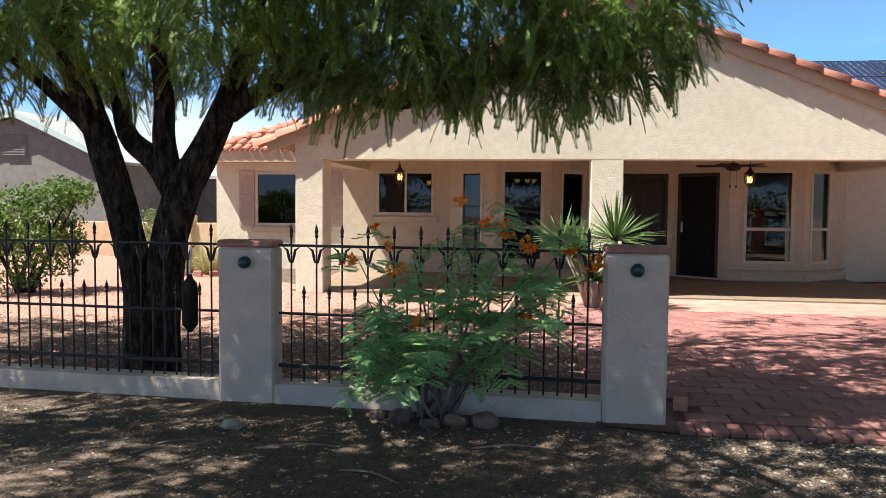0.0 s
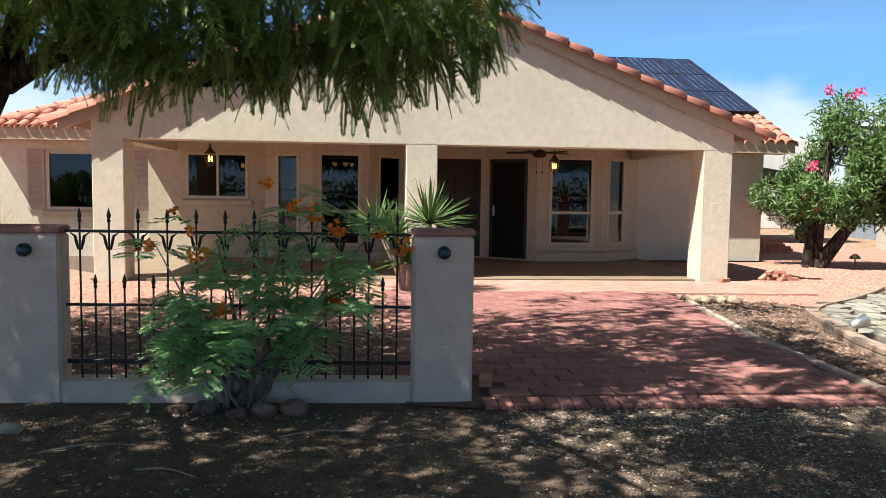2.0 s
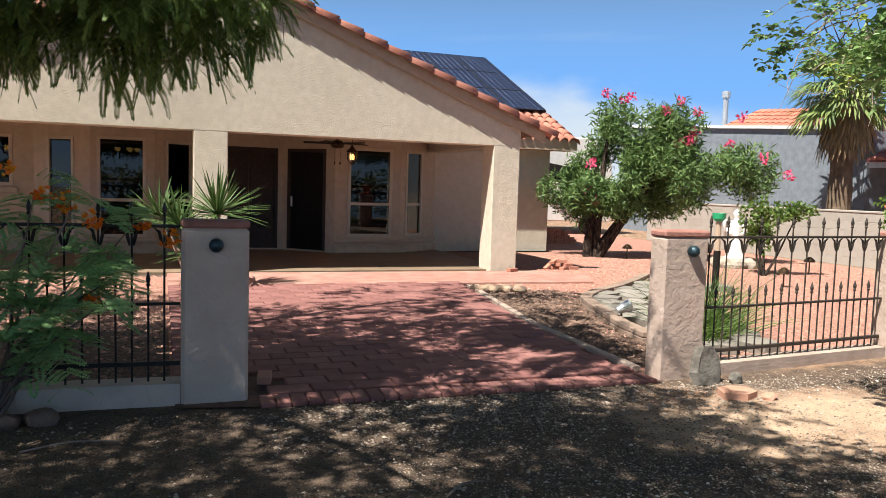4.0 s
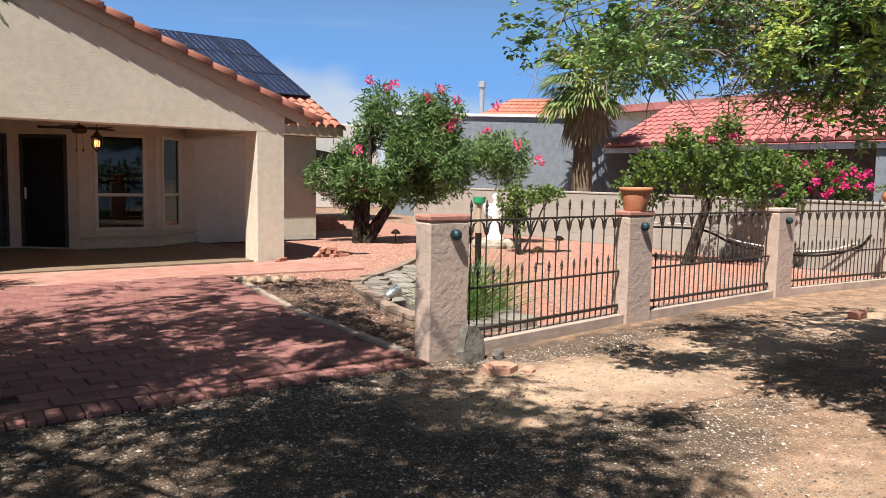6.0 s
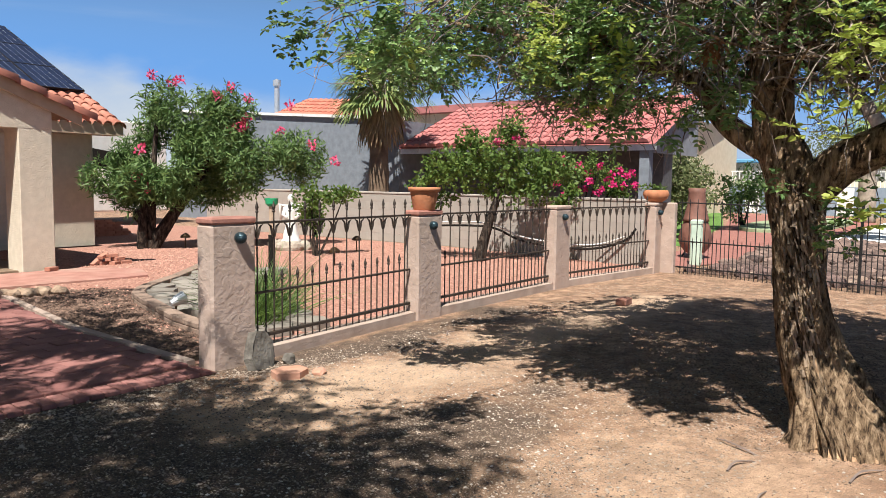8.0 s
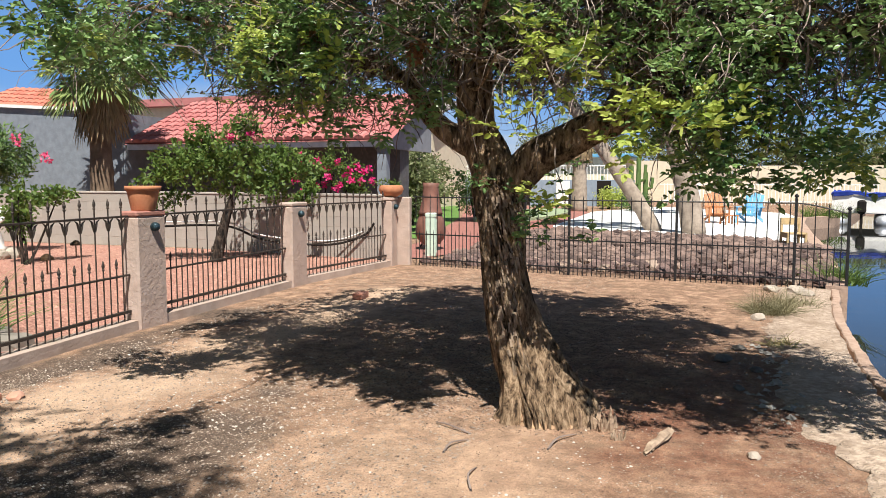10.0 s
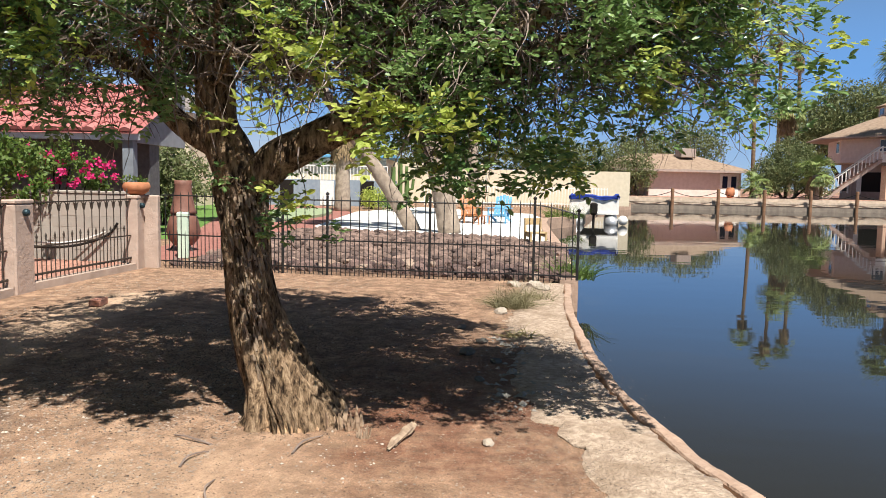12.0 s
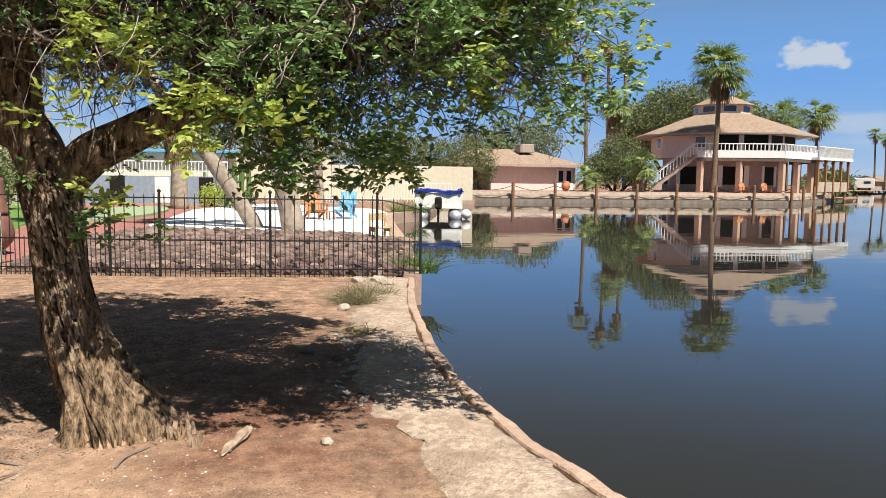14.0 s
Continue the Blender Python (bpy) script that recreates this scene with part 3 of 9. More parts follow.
def sheet(name, outline, z, material, label, category, kind="structure"):
    bm = bmesh.new()
    f = bm.faces.new([bm.verts.new((x, y, z)) for x, y in outline])
    bmesh.ops.triangulate(bm, faces=[f])
    bmesh.ops.recalc_face_normals(bm, faces=bm.faces)
    if sum(f.normal.z for f in bm.faces) < 0:
        bmesh.ops.reverse_faces(bm, faces=bm.faces)
    me = bpy.data.meshes.new(name)
    bm.to_mesh(me)
    bm.free()
    me.materials.append(material)
    return tagged(new(name, me), label, category, kind=kind)


shore_line = [Vector((x, y, 0)) for x, y in SHORE]


def offset_line(line, d):
    out = []
    for i, p in enumerate(line):
        t = (line[min(i + 1, len(line) - 1)] - line[max(i - 1, 0)]).normalized()
        out.append(p + Vector((-t.y, t.x, 0)) * d)
    return out


def resample(line, step):
    out = []
    for a, b in zip(line, line[1:]):
        k = max(1, int((b - a).length / step))
        out += [a.lerp(b, i / k) for i in range(k)]
    return out + [line[-1]]


LAND_EDGE = [(p.x, p.y) if p.x < 4 else (q.x, q.y) for p, q in zip(shore_line, offset_line(shore_line, 0.3))]
sheet("ground", [(-2500, -30), *LAND_EDGE, *SHORE_FAR, (2500, -700), (2500, 2500), (-2500, 2500)], 0.0, DIRT, "bare sandy dirt lot with bands of dark gravel", "ground")
WATER_Z = -0.42
sheet("water", [(-2500, -2500), (2500, -2500), (2500, 60), (-2500, 60)], WATER_Z, WATER, "still dark blue lake mirroring the far bank", "water")
sheet("far_shore_ground", [(-2500, -2500), (2500, -2500), (2500, -1500), (700, -640), (200, -520), (-300, -420), (-2500, -400)], 0.3, DIRT, "distant sandy shore beyond the lake", "ground")

# the seawall: a smooth salmon cap along the water, a face going down, and a cracked pale strip of concrete
fine_shore = resample(shore_line[3:], 0.05)
cap = Mesh()
prof = [(0.012, -0.9), (0.0, -0.03), (0.003, 0.012), (0.012, 0.018), (0.055, 0.02), (0.09, 0.018), (0.099, 0.006), (0.102, -0.16)]
for i, p in enumerate(fine_shore):
    t = (fine_shore[min(i + 1, len(fine_shore) - 1)] - fine_shore[max(i - 1, 0)]).normalized()
    side = Vector((-t.y, t.x, 0))
    w = 1 + 0.18 * noise.noise(p * 1.1)
    for d, z in prof:
        q = p + side * (d * w + 0.02 * noise.noise(p * 2.3 + Vector((0, 0, z))) + 0.012 * noise.noise(p * 9.0 + Vector((d * 30, 0, 0))))
        cap.v.append((q.x, q.y, z + 0.012 * noise.noise(p * 1.7) + 0.006 * noise.noise(q * 14.0)))
k = len(prof)
for i in range(len(fine_shore) - 1):
    for j in range(k - 1):
        a = i * k + j
        cap.f.append((a, a + k, a + k + 1, a + 1))
seawall = thing("seawall", (0, 0, 0), "low salmon-painted concrete seawall cap along the lake", "seawall", kind="structure")
part("seawall_cap", cap, SEAWALL, seawall)
strip = Mesh()
rng = random.Random(4)
for i, p in enumerate(fine_shore):
    if p.x < 3.6:
        continue
    t = (fine_shore[min(i + 1, len(fine_shore) - 1)] - fine_shore[max(i - 1, 0)]).normalized()
    side = Vector((-t.y, t.x, 0))
    for j in (0, 0, 1, 2, 3, 4, 5):
        d = (0.132 if p.x < 8.5 else 0.115) + 0.022 * noise.noise(p * 2.2) + 0.03 * noise.noise(p * 8) + 0.022 * noise.noise(p * 19) + j * (0.125 + 0.012 * noise.noise(p * 0.9)) + ((0.16 * noise.noise(p * 1.3) + 0.1 * noise.noise(p * 4.1) + 0.09 * noise.noise(p * 13)) if j == 5 else 0.03 * noise.noise(p * 2.7) if j == 4 else 0)
        q = p + side * d
        z = 0.02 if j < 5 else 0.001
        if len(strip.v) % 7 == 0:
            strip.v.append((q.x, q.y, -0.16))
            continue
        strip.v.append((q.x, q.y, z + 0.01 * noise.noise(q * 2.2) + 0.006 * noise.noise(q * 7) + 0.004 * noise.noise(q * 23)))
rows = len(strip.v) // 7
for i in range(rows - 1):
    for j in range(6):
        a = i * 7 + j
        strip.f.append((a, a + 7, a + 8, a + 1))
part("concrete_strip", strip, CONCRETE, seawall, "cracked pale concrete strip", smooth=True)
crack = Mesh()
joint_line = [p for p in fine_shore if p.x >= 3.6]
for i, p in enumerate(joint_line):
    t = (joint_line[min(i + 1, len(joint_line) - 1)] - joint_line[max(i - 1, 0)]).normalized()
    side = Vector((-t.y, t.x, 0))
    for d in (0.06, 0.34):
        q = p + side * d
        crack.v.append((q.x, q.y, -0.13))
for i in range(len(joint_line) - 1):
    crack.f.append((2 * i, 2 * i + 2, 2 * i + 3, 2 * i + 1))
part("open_joint", crack, shade("black_joint_soil", (0.008, 0.006, 0.005), (0.02, 0.014, 0.01), 30, 0.95), seawall, "dark open joint behind the cap")

# yard surfaces
sheet("yard_gravel_west", [(-14, 5.75), (0.4, 5.55), (0.45, 12.3), (-3.4, 12.5), (-8, 17.2), (-12, 19.9), (-22, 19.9), (-22, 5.9)], 0.006, SALMON, "salmon-pink crushed gravel bed in the front yard", "gravel bed")
# dark sheet over the gravel: the tree's shade put into colour, with litter
sheet("leaf_litter_bed", [(-7.0, 6.1), (-2.0, 5.85), (0.38, 5.68), (0.38, 8.0), (-1.6, 8.3), (-4.0, 8.2), (-7.0, 9.0)], 0.0095, DARKBED, "dark sheet of litter and painted tree shade over the gravel", "litter bed")
sheet("yard_gravel_east", [(4.12, 5.4), (4.55, 5.32), (6.9, 5.56), (10.1, 5.68), (13.1, 5.6), (14.6, 5.75), (14.7, 24), (9.2, 24), (9.2, 16.3), (6.5, 16.3), (6.5, 11.9), (4.7, 10.4)], 0.006, SALMON, "salmon-pink crushed gravel bed beside the porch", "gravel bed")
sheet("mulch_bed", [(4.14, 5.5), (4.9, 5.6), (5.3, 7.6), (5.7, 9.0), (6.3, 9.6), (5.4, 10.1), (4.62, 10.0), (4.3, 7.6)], 0.013, DARKBED, "dark wood-chip bed beside the red paving", "mulch bed")
sheet("driveway_bed", [(0.4, 5.22), (0.9, 5.12), (4.05, 5.03), (4.12, 7.5), (4.6, 10.3), (4.75, 11.0), (0.42, 11.3)], 0.012, PAVER_BED, "sand joints of the red paver driveway", "paving bed")
APR = Mesh().prism([(0.4, 11.15), (4.6, 10.9), (6.9, 10.75), (7.3, 11.6), (6.7, 12.35), (0.4, 12.55)], -0.1, 0.035)
solid("apron", APR, APRON, "sun-bleached pink concrete apron before the porch", "pavement", kind="structure")
solid("porch_slab", Mesh().prism([(-4.2, 12.56), (6.25, 12.56), (6.25, 16.7), (-4.3, 16.9)], -0.1, 0.045), SLAB, "tan concrete porch floor", "floor", kind="structure")

# ---- the house ----
FY = 12.42                      # front of the porch columns
RIDGE_X, RIDGE_Z, PITCH = 1.09, 4.66, 0.4
house = thing("house", (0, 0, 0), "single-storey cream stucco house with terracotta tiles and a gabled porch", "house")


def column(x0, x1, name="porch_column"):
    return part(name, Mesh().box(x0, x1, FY, FY + 0.5, 0, 2.27, 0.012), STUCCO, house)


column(-4.1, -3.62)
column(0.78, 1.29)
column(5.79, 6.3)
gable = Mesh().slab([(-4.1, FY - 0.003, 2.25), (6.3, FY - 0.003, 2.25), (6.3, FY - 0.003, 2.6), (RIDGE_X, FY - 0.003, RIDGE_Z), (-4.1, FY - 0.003, 2.6)], (0, 0.506, 0))
part("gable_wall", gable, STUCCO, house)
part("porch_side_beam", Mesh().box(-4.1, -3.75, FY + 0.503, 16.4, 2.25, 2.58), STUCCO, house)
part("porch_side_beam", Mesh().box(5.95, 6.3, FY + 0.503, 16.6, 2.25, 2.58), STUCCO, house)
part("porch_ceiling", Mesh().box(-3.75, 5.95, FY + 0.503, 16.9, 2.47, 2.52), STUCCO_SHADED, house)

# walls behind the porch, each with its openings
def house_wall(a, b, holes=(), material=STUCCO_SHADED, z1=2.55, name="wall"):
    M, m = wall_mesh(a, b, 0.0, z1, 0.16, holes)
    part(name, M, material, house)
    return m


def window(m, s0, s1, z0, z1, rail=None, mullion=None, sill=True):
    """A window set into a wall's opening: frame, panes, and a sash rail or mullion; m carries the wall's own axes."""
    f = Mesh()
    w = 0.032
    f.box(s0 - 0.03, s0 + w, -0.02, 0.06, z0 - 0.03, z1 + 0.03, 0.004)
    f.box(s1 - w, s1 + 0.03, -0.02, 0.06, z0 - 0.03, z1 + 0.03, 0.004)
    f.box(s0 + w, s1 - w, -0.02, 0.06, z1 - w, z1 + 0.03, 0.004)
    f.box(s0 + w, s1 - w, -0.02, 0.06, z0 - 0.03, z0 + w, 0.004)
    fr = part("window", f, FRAME, house, m=m)
    cuts = [(s0 + w, s1 - w, z0 + w, z1 - w)]
    if rail:
        part("sash_rail", Mesh().box(s0 + w, s1 - w, -0.01, 0.055, rail - 0.03, rail + 0.03, 0.004), FRAME, fr)
        cuts = [(s0 + w, s1 - w, z0 + w, rail - 0.03), (s0 + w, s1 - w, rail + 0.03, z1 - w)]
    if mullion:
        part("mullion", Mesh().box(mullion - 0.025, mullion + 0.025, -0.01, 0.055, z0 + w, z1 - w, 0.004), FRAME, fr)
        cuts = [(s0 + w, mullion - 0.025, z0 + w, z1 - w), (mullion + 0.025, s1 - w, z0 + w, z1 - w)]
    for a, b, c, d in cuts:
        pane = part("pane", Mesh().box(a, b, 0.02, 0.026, c, d), GLASS, fr, "dark reflecting glass")
        pane.visible_shadow = False
    if sill:
        part("sill", Mesh().box(s0 - 0.12, s1 + 0.12, -0.07, -0.003, z0 - 0.17, z0 - 0.05, 0.02), STUCCO_SHADED, fr)
    return fr


# kitchen wall with its sliding window
m = house_wall((-4.33, 16.4), (-1.95, 16.4), [(0.78, 2.0, 1.3, 2.21)])
window(m, 0.78, 2.0, 1.3, 2.21, mullion=1.4)
house_wall((-4.33, 16.978), (-4.33, 16.562), material=STUCCO)
# west bay
m = house_wall((-1.95, 16.4), (-0.92, 15.72), [(0.32, 0.86, 0.38, 2.2)])
window(m, 0.32, 0.86, 0.38, 2.2, rail=1.05, sill=False)
m = house_wall((-0.92, 15.72), (0.2, 15.72), [(0.14, 0.94, 0.38, 2.22)])
window(m, 0.14, 0.94, 0.38, 2.22, rail=1.06, sill=False)
m = house_wall((0.2, 15.72), (1.1, 16.6), [(0.3, 0.95, 0.38, 2.2)])
window(m, 0.3, 0.95, 0.38, 2.2, rail=1.06, sill=False)
# entry with a double door
m = house_wall((1.1, 16.6), (2.75, 16.6), [(0.35, 1.55, 0.075, 2.2)])
EN = thing("door_1", (0, 0, 0), "dark brown double entry door with scrolled iron screens", "door", kind="structure")
fr = Mesh().box(0.35, 0.41, -0.01, 0.12, 0.075, 2.2, 0.005).box(1.49, 1.55, -0.01, 0.12, 0.075, 2.2, 0.005).box(0.41, 1.49, -0.01, 0.12, 2.14, 2.2, 0.005)
part("door_frame", fr, DARKWOOD, EN, m=m)
for s0, s1 in ((0.41, 0.948), (0.952, 1.49)):
    leaf = part("door_leaf", Mesh().box(s0, s1, 0.05, 0.09, 0.08, 2.14, 0.006), DARKWOOD, EN, m=m)
    scroll = Mesh()
    c = (s0 + s1) / 2
    for i in range(4):
        z = 0.45 + i * 0.42
        for sgn in (-1, 1):
            scroll.tube([(c + sgn * (0.02 + 0.14 * math.sin(a)), 0.04, z + 0.2 * (1 - math.cos(a)) * 0.9) for a in [j * math.pi / 8 for j in range(9)]], 0.012, 5)
            scroll.tube([(c + sgn * 0.09 + 0.055 * math.cos(a), 0.04, z + 0.2 + 0.07 * math.sin(a)) for a in [j * math.pi / 5 for j in range(11)]], 0.009, 5)
    for s in (s0 + 0.05, s1 - 0.05):
        scroll.tube([(s, 0.04, 0.3), (s, 0.04, 2.05)], 0.012, 5)
    scroll.tube([(s0 + 0.05, 0.04, 0.3), (s1 - 0.05, 0.04, 0.3)], 0.012, 5).tube([(s0 + 0.05, 0.04, 2.05), (s1 - 0.05, 0.04, 2.05)], 0.012, 5)
    part("iron_scroll", scroll, DARKWOOD, leaf, "scrolled iron screen")
# east bay: security door in its west cheek, windows in its front and east cheek
m = house_wall((2.75, 16.6), (3.7, 15.74), [(0.12, 1.06, 0.075, 2.2)])
SD = thing("door_2", (0, 0, 0), "black mesh security door with a brass handle, closed", "door", kind="structure")
fr = Mesh().box(0.12, 0.19, -0.01, 0.1, 0.075, 2.2, 0.005).box(0.99, 1.06, -0.01, 0.1, 0.075, 2.2, 0.005).box(0.19, 0.99, -0.01, 0.1, 2.13, 2.2, 0.005)
part("door_frame", fr, DARKWOOD, SD, m=m)
part("door_leaf", Mesh().box(0.19, 0.99, 0.03, 0.06, 0.08, 2.13, 0.006), BLACKMESH, SD, m=m)
bars = Mesh()
for i in range(9):
    bars.box(0.22 + i * 0.09, 0.235 + i * 0.09, 0.012, 0.028, 0.12, 2.1, 0.002)
for z in (0.12, 1.05, 2.08):
    bars.box(0.2, 0.98, 0.01, 0.027, z, z + 0.04, 0.003)
part("security_bars", bars, BLACKMESH, SD, m=m)
part("door_handle", Mesh().box(0.215, 0.25, -0.03, 0.01, 0.98, 1.2, 0.008), ALU, SD, "brass pull handle", m=m)
m = house_wall((3.7, 15.74), (5.12, 15.74), [(0.3, 1.2, 0.42, 2.22)])
window(m, 0.3, 1.2, 0.42, 2.22, rail=1.08, sill=False)
m = house_wall((5.12, 15.74), (6.2, 16.62), [(0.22, 0.82, 0.42, 2.22)])
window(m, 0.22, 0.82, 0.42, 2.22, rail=1.08, sill=False)
house_wall((6.2, 16.62), (9.14, 16.62), material=STUCCO)
house_wall((9.14, 16.782), (9.14, 26.9), material=STUCCO)
# base mouldings round the bays
for a, b in (((-1.95, 16.4), (-0.92, 15.72)), ((-0.92, 15.72), (0.2, 15.72)), ((0.2, 15.72), (1.1, 16.6)), ((3.7, 15.74), (5.12, 15.74)), ((5.12, 15.74), (6.2, 16.62))):
    d = Vector((b[0] - a[0], b[1] - a[1], 0))
    L = d.length
    d.normalize()
    mm = Matrix(((d.x, -d.y, 0, a[0]), (d.y, d.x, 0, a[1]), (0, 0, 1, 0), (0, 0, 0, 1)))
    base = Mesh()
    base.box(-0.02, L + 0.02, -0.07, -0.003, 0.045, 0.2, 0.02, mm)
    base.box(-0.02, L + 0.02, -0.06, -0.003, 0.25, 0.335, 0.025, mm)
    part("bay_moulding", base, STUCCO_SHADED, house)
# west wing with a shuttered window
m = house_wall((-7.5, 16.98), (-4.172, 16.98), [(0.97, 2.66, 1.02, 2.2)], STUCCO)
window(m, 0.97, 2.66, 1.02, 2.2)
house_wall((-7.5, 26.9), (-7.5, 17.142), material=STUCCO)
for s in (0.56, 2.74):
    body = Mesh().box(s, s + 0.06, -0.035, -0.003, 0.98, 2.25, 0.004).box(s + 0.30, s + 0.36, -0.035, -0.003, 0.98, 2.25, 0.004)
    for z in (0.98, 1.58, 2.17):
        body.box(s + 0.06, s + 0.30, -0.035, -0.003, z, z + 0.08, 0.004)
    sh = part("shutter", body, SHUTTER, house, "dusty pink louvred shutter", m=m)
    for i in range(22):
        z = 1.08 + i * 0.05
        if 1.54 < z < 1.68:
            continue
        part("slat", Mesh().box(s + 0.06, s + 0.30, -0.012, 0.0, 0, 0.045, 0, Matrix.Translation((0, -0.008, z)) @ Matrix.Rotation(radians(20), 4, "X")), SHUTTER, sh)
# a dim room behind the panes
room = Mesh().box(-7.3, 9.0, 20.5, 20.6, 0.05, 2.6).box(-7.3, 9.0, 17.2, 20.5, 0.02, 0.05)
part("room_lining", room, INTERIOR, house)
part("back_wall", Mesh().box(-7.5, 9.14, 26.9, 27.05, 0, 2.6), STUCCO, house)

# main roof: a gable along x; eave in front at z 2.62
EY, EZ, TOPY = 16.12, 2.62, 21.7
SL = 0.466
TOPZ = EZ + SL * (TOPY - EY)
WEY = 16.5                      # the west wing's eave stands further back
roof = Mesh().slab([(1.0, EY, EZ), (9.58, EY, EZ), (9.58, TOPY, TOPZ), (1.0, TOPY, TOPZ)], (0, 0, -0.12))
roof.slab([(-7.7, WEY, EZ), (0.995, WEY, EZ), (0.995, TOPY, EZ + SL * (TOPY - WEY)), (-2.5, TOPY, EZ + SL * (TOPY - WEY))], (0, 0, -0.12))
roof.slab([(-7.7, 27.3, EZ), (-7.7, WEY + 0.01, EZ), (-2.5, TOPY, EZ + SL * (TOPY - WEY))], (0, 0, -0.12))
roof.slab([(-2.5, TOPY, TOPZ - 0.19), (9.58, TOPY + 0.005, TOPZ), (9.58, 27.3, EZ), (-7.7, 27.3, EZ)], (0, 0, -0.12))
roof.slab([(9.0, 16.9, EZ - 0.12), (9.0, 26.6, EZ - 0.12), (9.0, TOPY, TOPZ - 0.14)], (0.14, 0, 0))
part("roof", roof, TRIM_DARK, house)
part("fascia", Mesh().box(-7.7, -4.5, WEY - 0.02, WEY + 0.02, EZ - 0.19, EZ + 0.07), TRIM, house)
part("fascia", Mesh().box(6.7, 9.58, EY - 0.02, EY + 0.02, EZ - 0.19, EZ + 0.07), TRIM, house)
part("soffit", Mesh().box(-7.65, -4.34, WEY + 0.02, 16.97, EZ - 0.19, EZ - 0.15), TRIM, house)
part("soffit", Mesh().box(6.31, 9.55, EY + 0.02, 16.61, EZ - 0.19, EZ - 0.15), TRIM, house)

# porch roof: two slopes running back from the gable, with overhangs
OV = 0.45
for sgn in (-1, 1):
    x1 = RIDGE_X + sgn * (5.2 + OV)
    z1 = RIDGE_Z - PITCH * (5.2 + OV) + 0.0
    part("porch_roof", Mesh().slab([(RIDGE_X, 12.36, RIDGE_Z + 0.06), (x1, 12.36, z1 + 0.06), (x1, 18.0, z1 + 0.06), (RIDGE_X, 20.6, RIDGE_Z + 0.06)], (0, 0, 0.09)), TRIM_DARK, house)
    part("rake_board", Mesh().slab([(RIDGE_X, 12.325, RIDGE_Z + 0.13), (x1, 12.325, z1 + 0.13), (x1, 12.325, z1 - 0.07), (RIDGE_X, 12.325, RIDGE_Z - 0.07)], (0, 0.035, 0)), TRIM, house)
    part("rake_soffit", Mesh().slab([(RIDGE_X, 12.362, RIDGE_Z + 0.02), (x1, 12.362, z1 + 0.02), (x1, FY - 0.005, z1 + 0.02), (RIDGE_X, FY - 0.005, RIDGE_Z + 0.02)], (0, 0, 0.035)), TRIM, house)


def barrel(length, r, n=7, taper=0.82):
    """A half-round clay tile lying along x, hollow below."""
    M = Mesh()
    for x, q in ((0, r), (length, r * taper)):
        for k in range(n):
            a = math.pi * k / (n - 1)
            M.v.append((x, -q * math.cos(a), q * math.sin(a)))
        for k in range(n):
            a = math.pi * k / (n - 1)
            M.v.append((x, -(q - 0.018) * math.cos(a), (q - 0.018) * math.sin(a)))
    for k in range(n - 1):
        M.f += [(k, k + 1, 2 * n + k + 1, 2 * n + k), (n + k, 3 * n + k, 3 * n + k + 1, n + k + 1), (k, n + k, n + k + 1, k + 1)]
    return M


rake_tile = barrel(0.46, 0.145).data("rake_tile", True)
field_tile = barrel(0.44, 0.105, 6).data("roof_tile", True)
for sgn in (-1, 1):
    ang = math.atan(PITCH)
    for i in range(15):
        s = 5.85 - i * 0.40
        x, z = RIDGE_X + sgn * s, RIDGE_Z - PITCH * s + 0.11
        m = Matrix.Translation((x, 12.37, z)) @ Matrix.Rotation(0 if sgn < 0 else math.pi, 4, "Z") @ Matrix.Rotation(-ang + 0.035, 4, "Y")
        part("rake_tile", rake_tile, TILE, house, m=m)
sl_a = math.atan(SL)
for x0, x1, rows_, ey in ((-7.65, -4.4, 7, WEY), (6.75, 9.5, 5, EY)):
    x = x0 + 0.1
    while x < x1:
        for r in range(rows_):
            d = r * 0.36
            if ey == WEY and x < x0 + d * math.cos(sl_a):
                continue
            m = Matrix.Translation((x, ey - 0.06 + d * math.cos(sl_a), EZ + 0.02 + d * math.sin(sl_a))) @ Matrix.Rotation(math.pi / 2, 4, "Z") @ Matrix.Rotation(-sl_a + 0.04, 4, "Y")
            part("roof_tile", field_tile, TILE, house, m=m)
        x += 0.235
for i in range(9):
    d = 0.05 + i * 0.4 / math.sqrt(2 + SL * SL)
    m = Matrix.Translation((-7.7 + d, WEY + d, EZ + SL * d + 0.03)) @ Matrix.Rotation(math.pi / 4, 4, "Z") @ Matrix.Rotation(-math.atan(SL / math.sqrt(2)) + 0.03, 4, "Y")
    part("hip_tile", rake_tile, TILE, house, m=m)
for i in range(15):
    d = i * 0.40
    m = Matrix.Translation((9.52, EY + d * math.cos(sl_a), EZ - 0.03 + d * math.sin(sl_a))) @ Matrix.Rotation(math.pi / 2, 4, "Z") @ Matrix.Rotation(-sl_a + 0.03, 4, "Y")
    part("verge_tile", rake_tile, TILE, house, m=m)

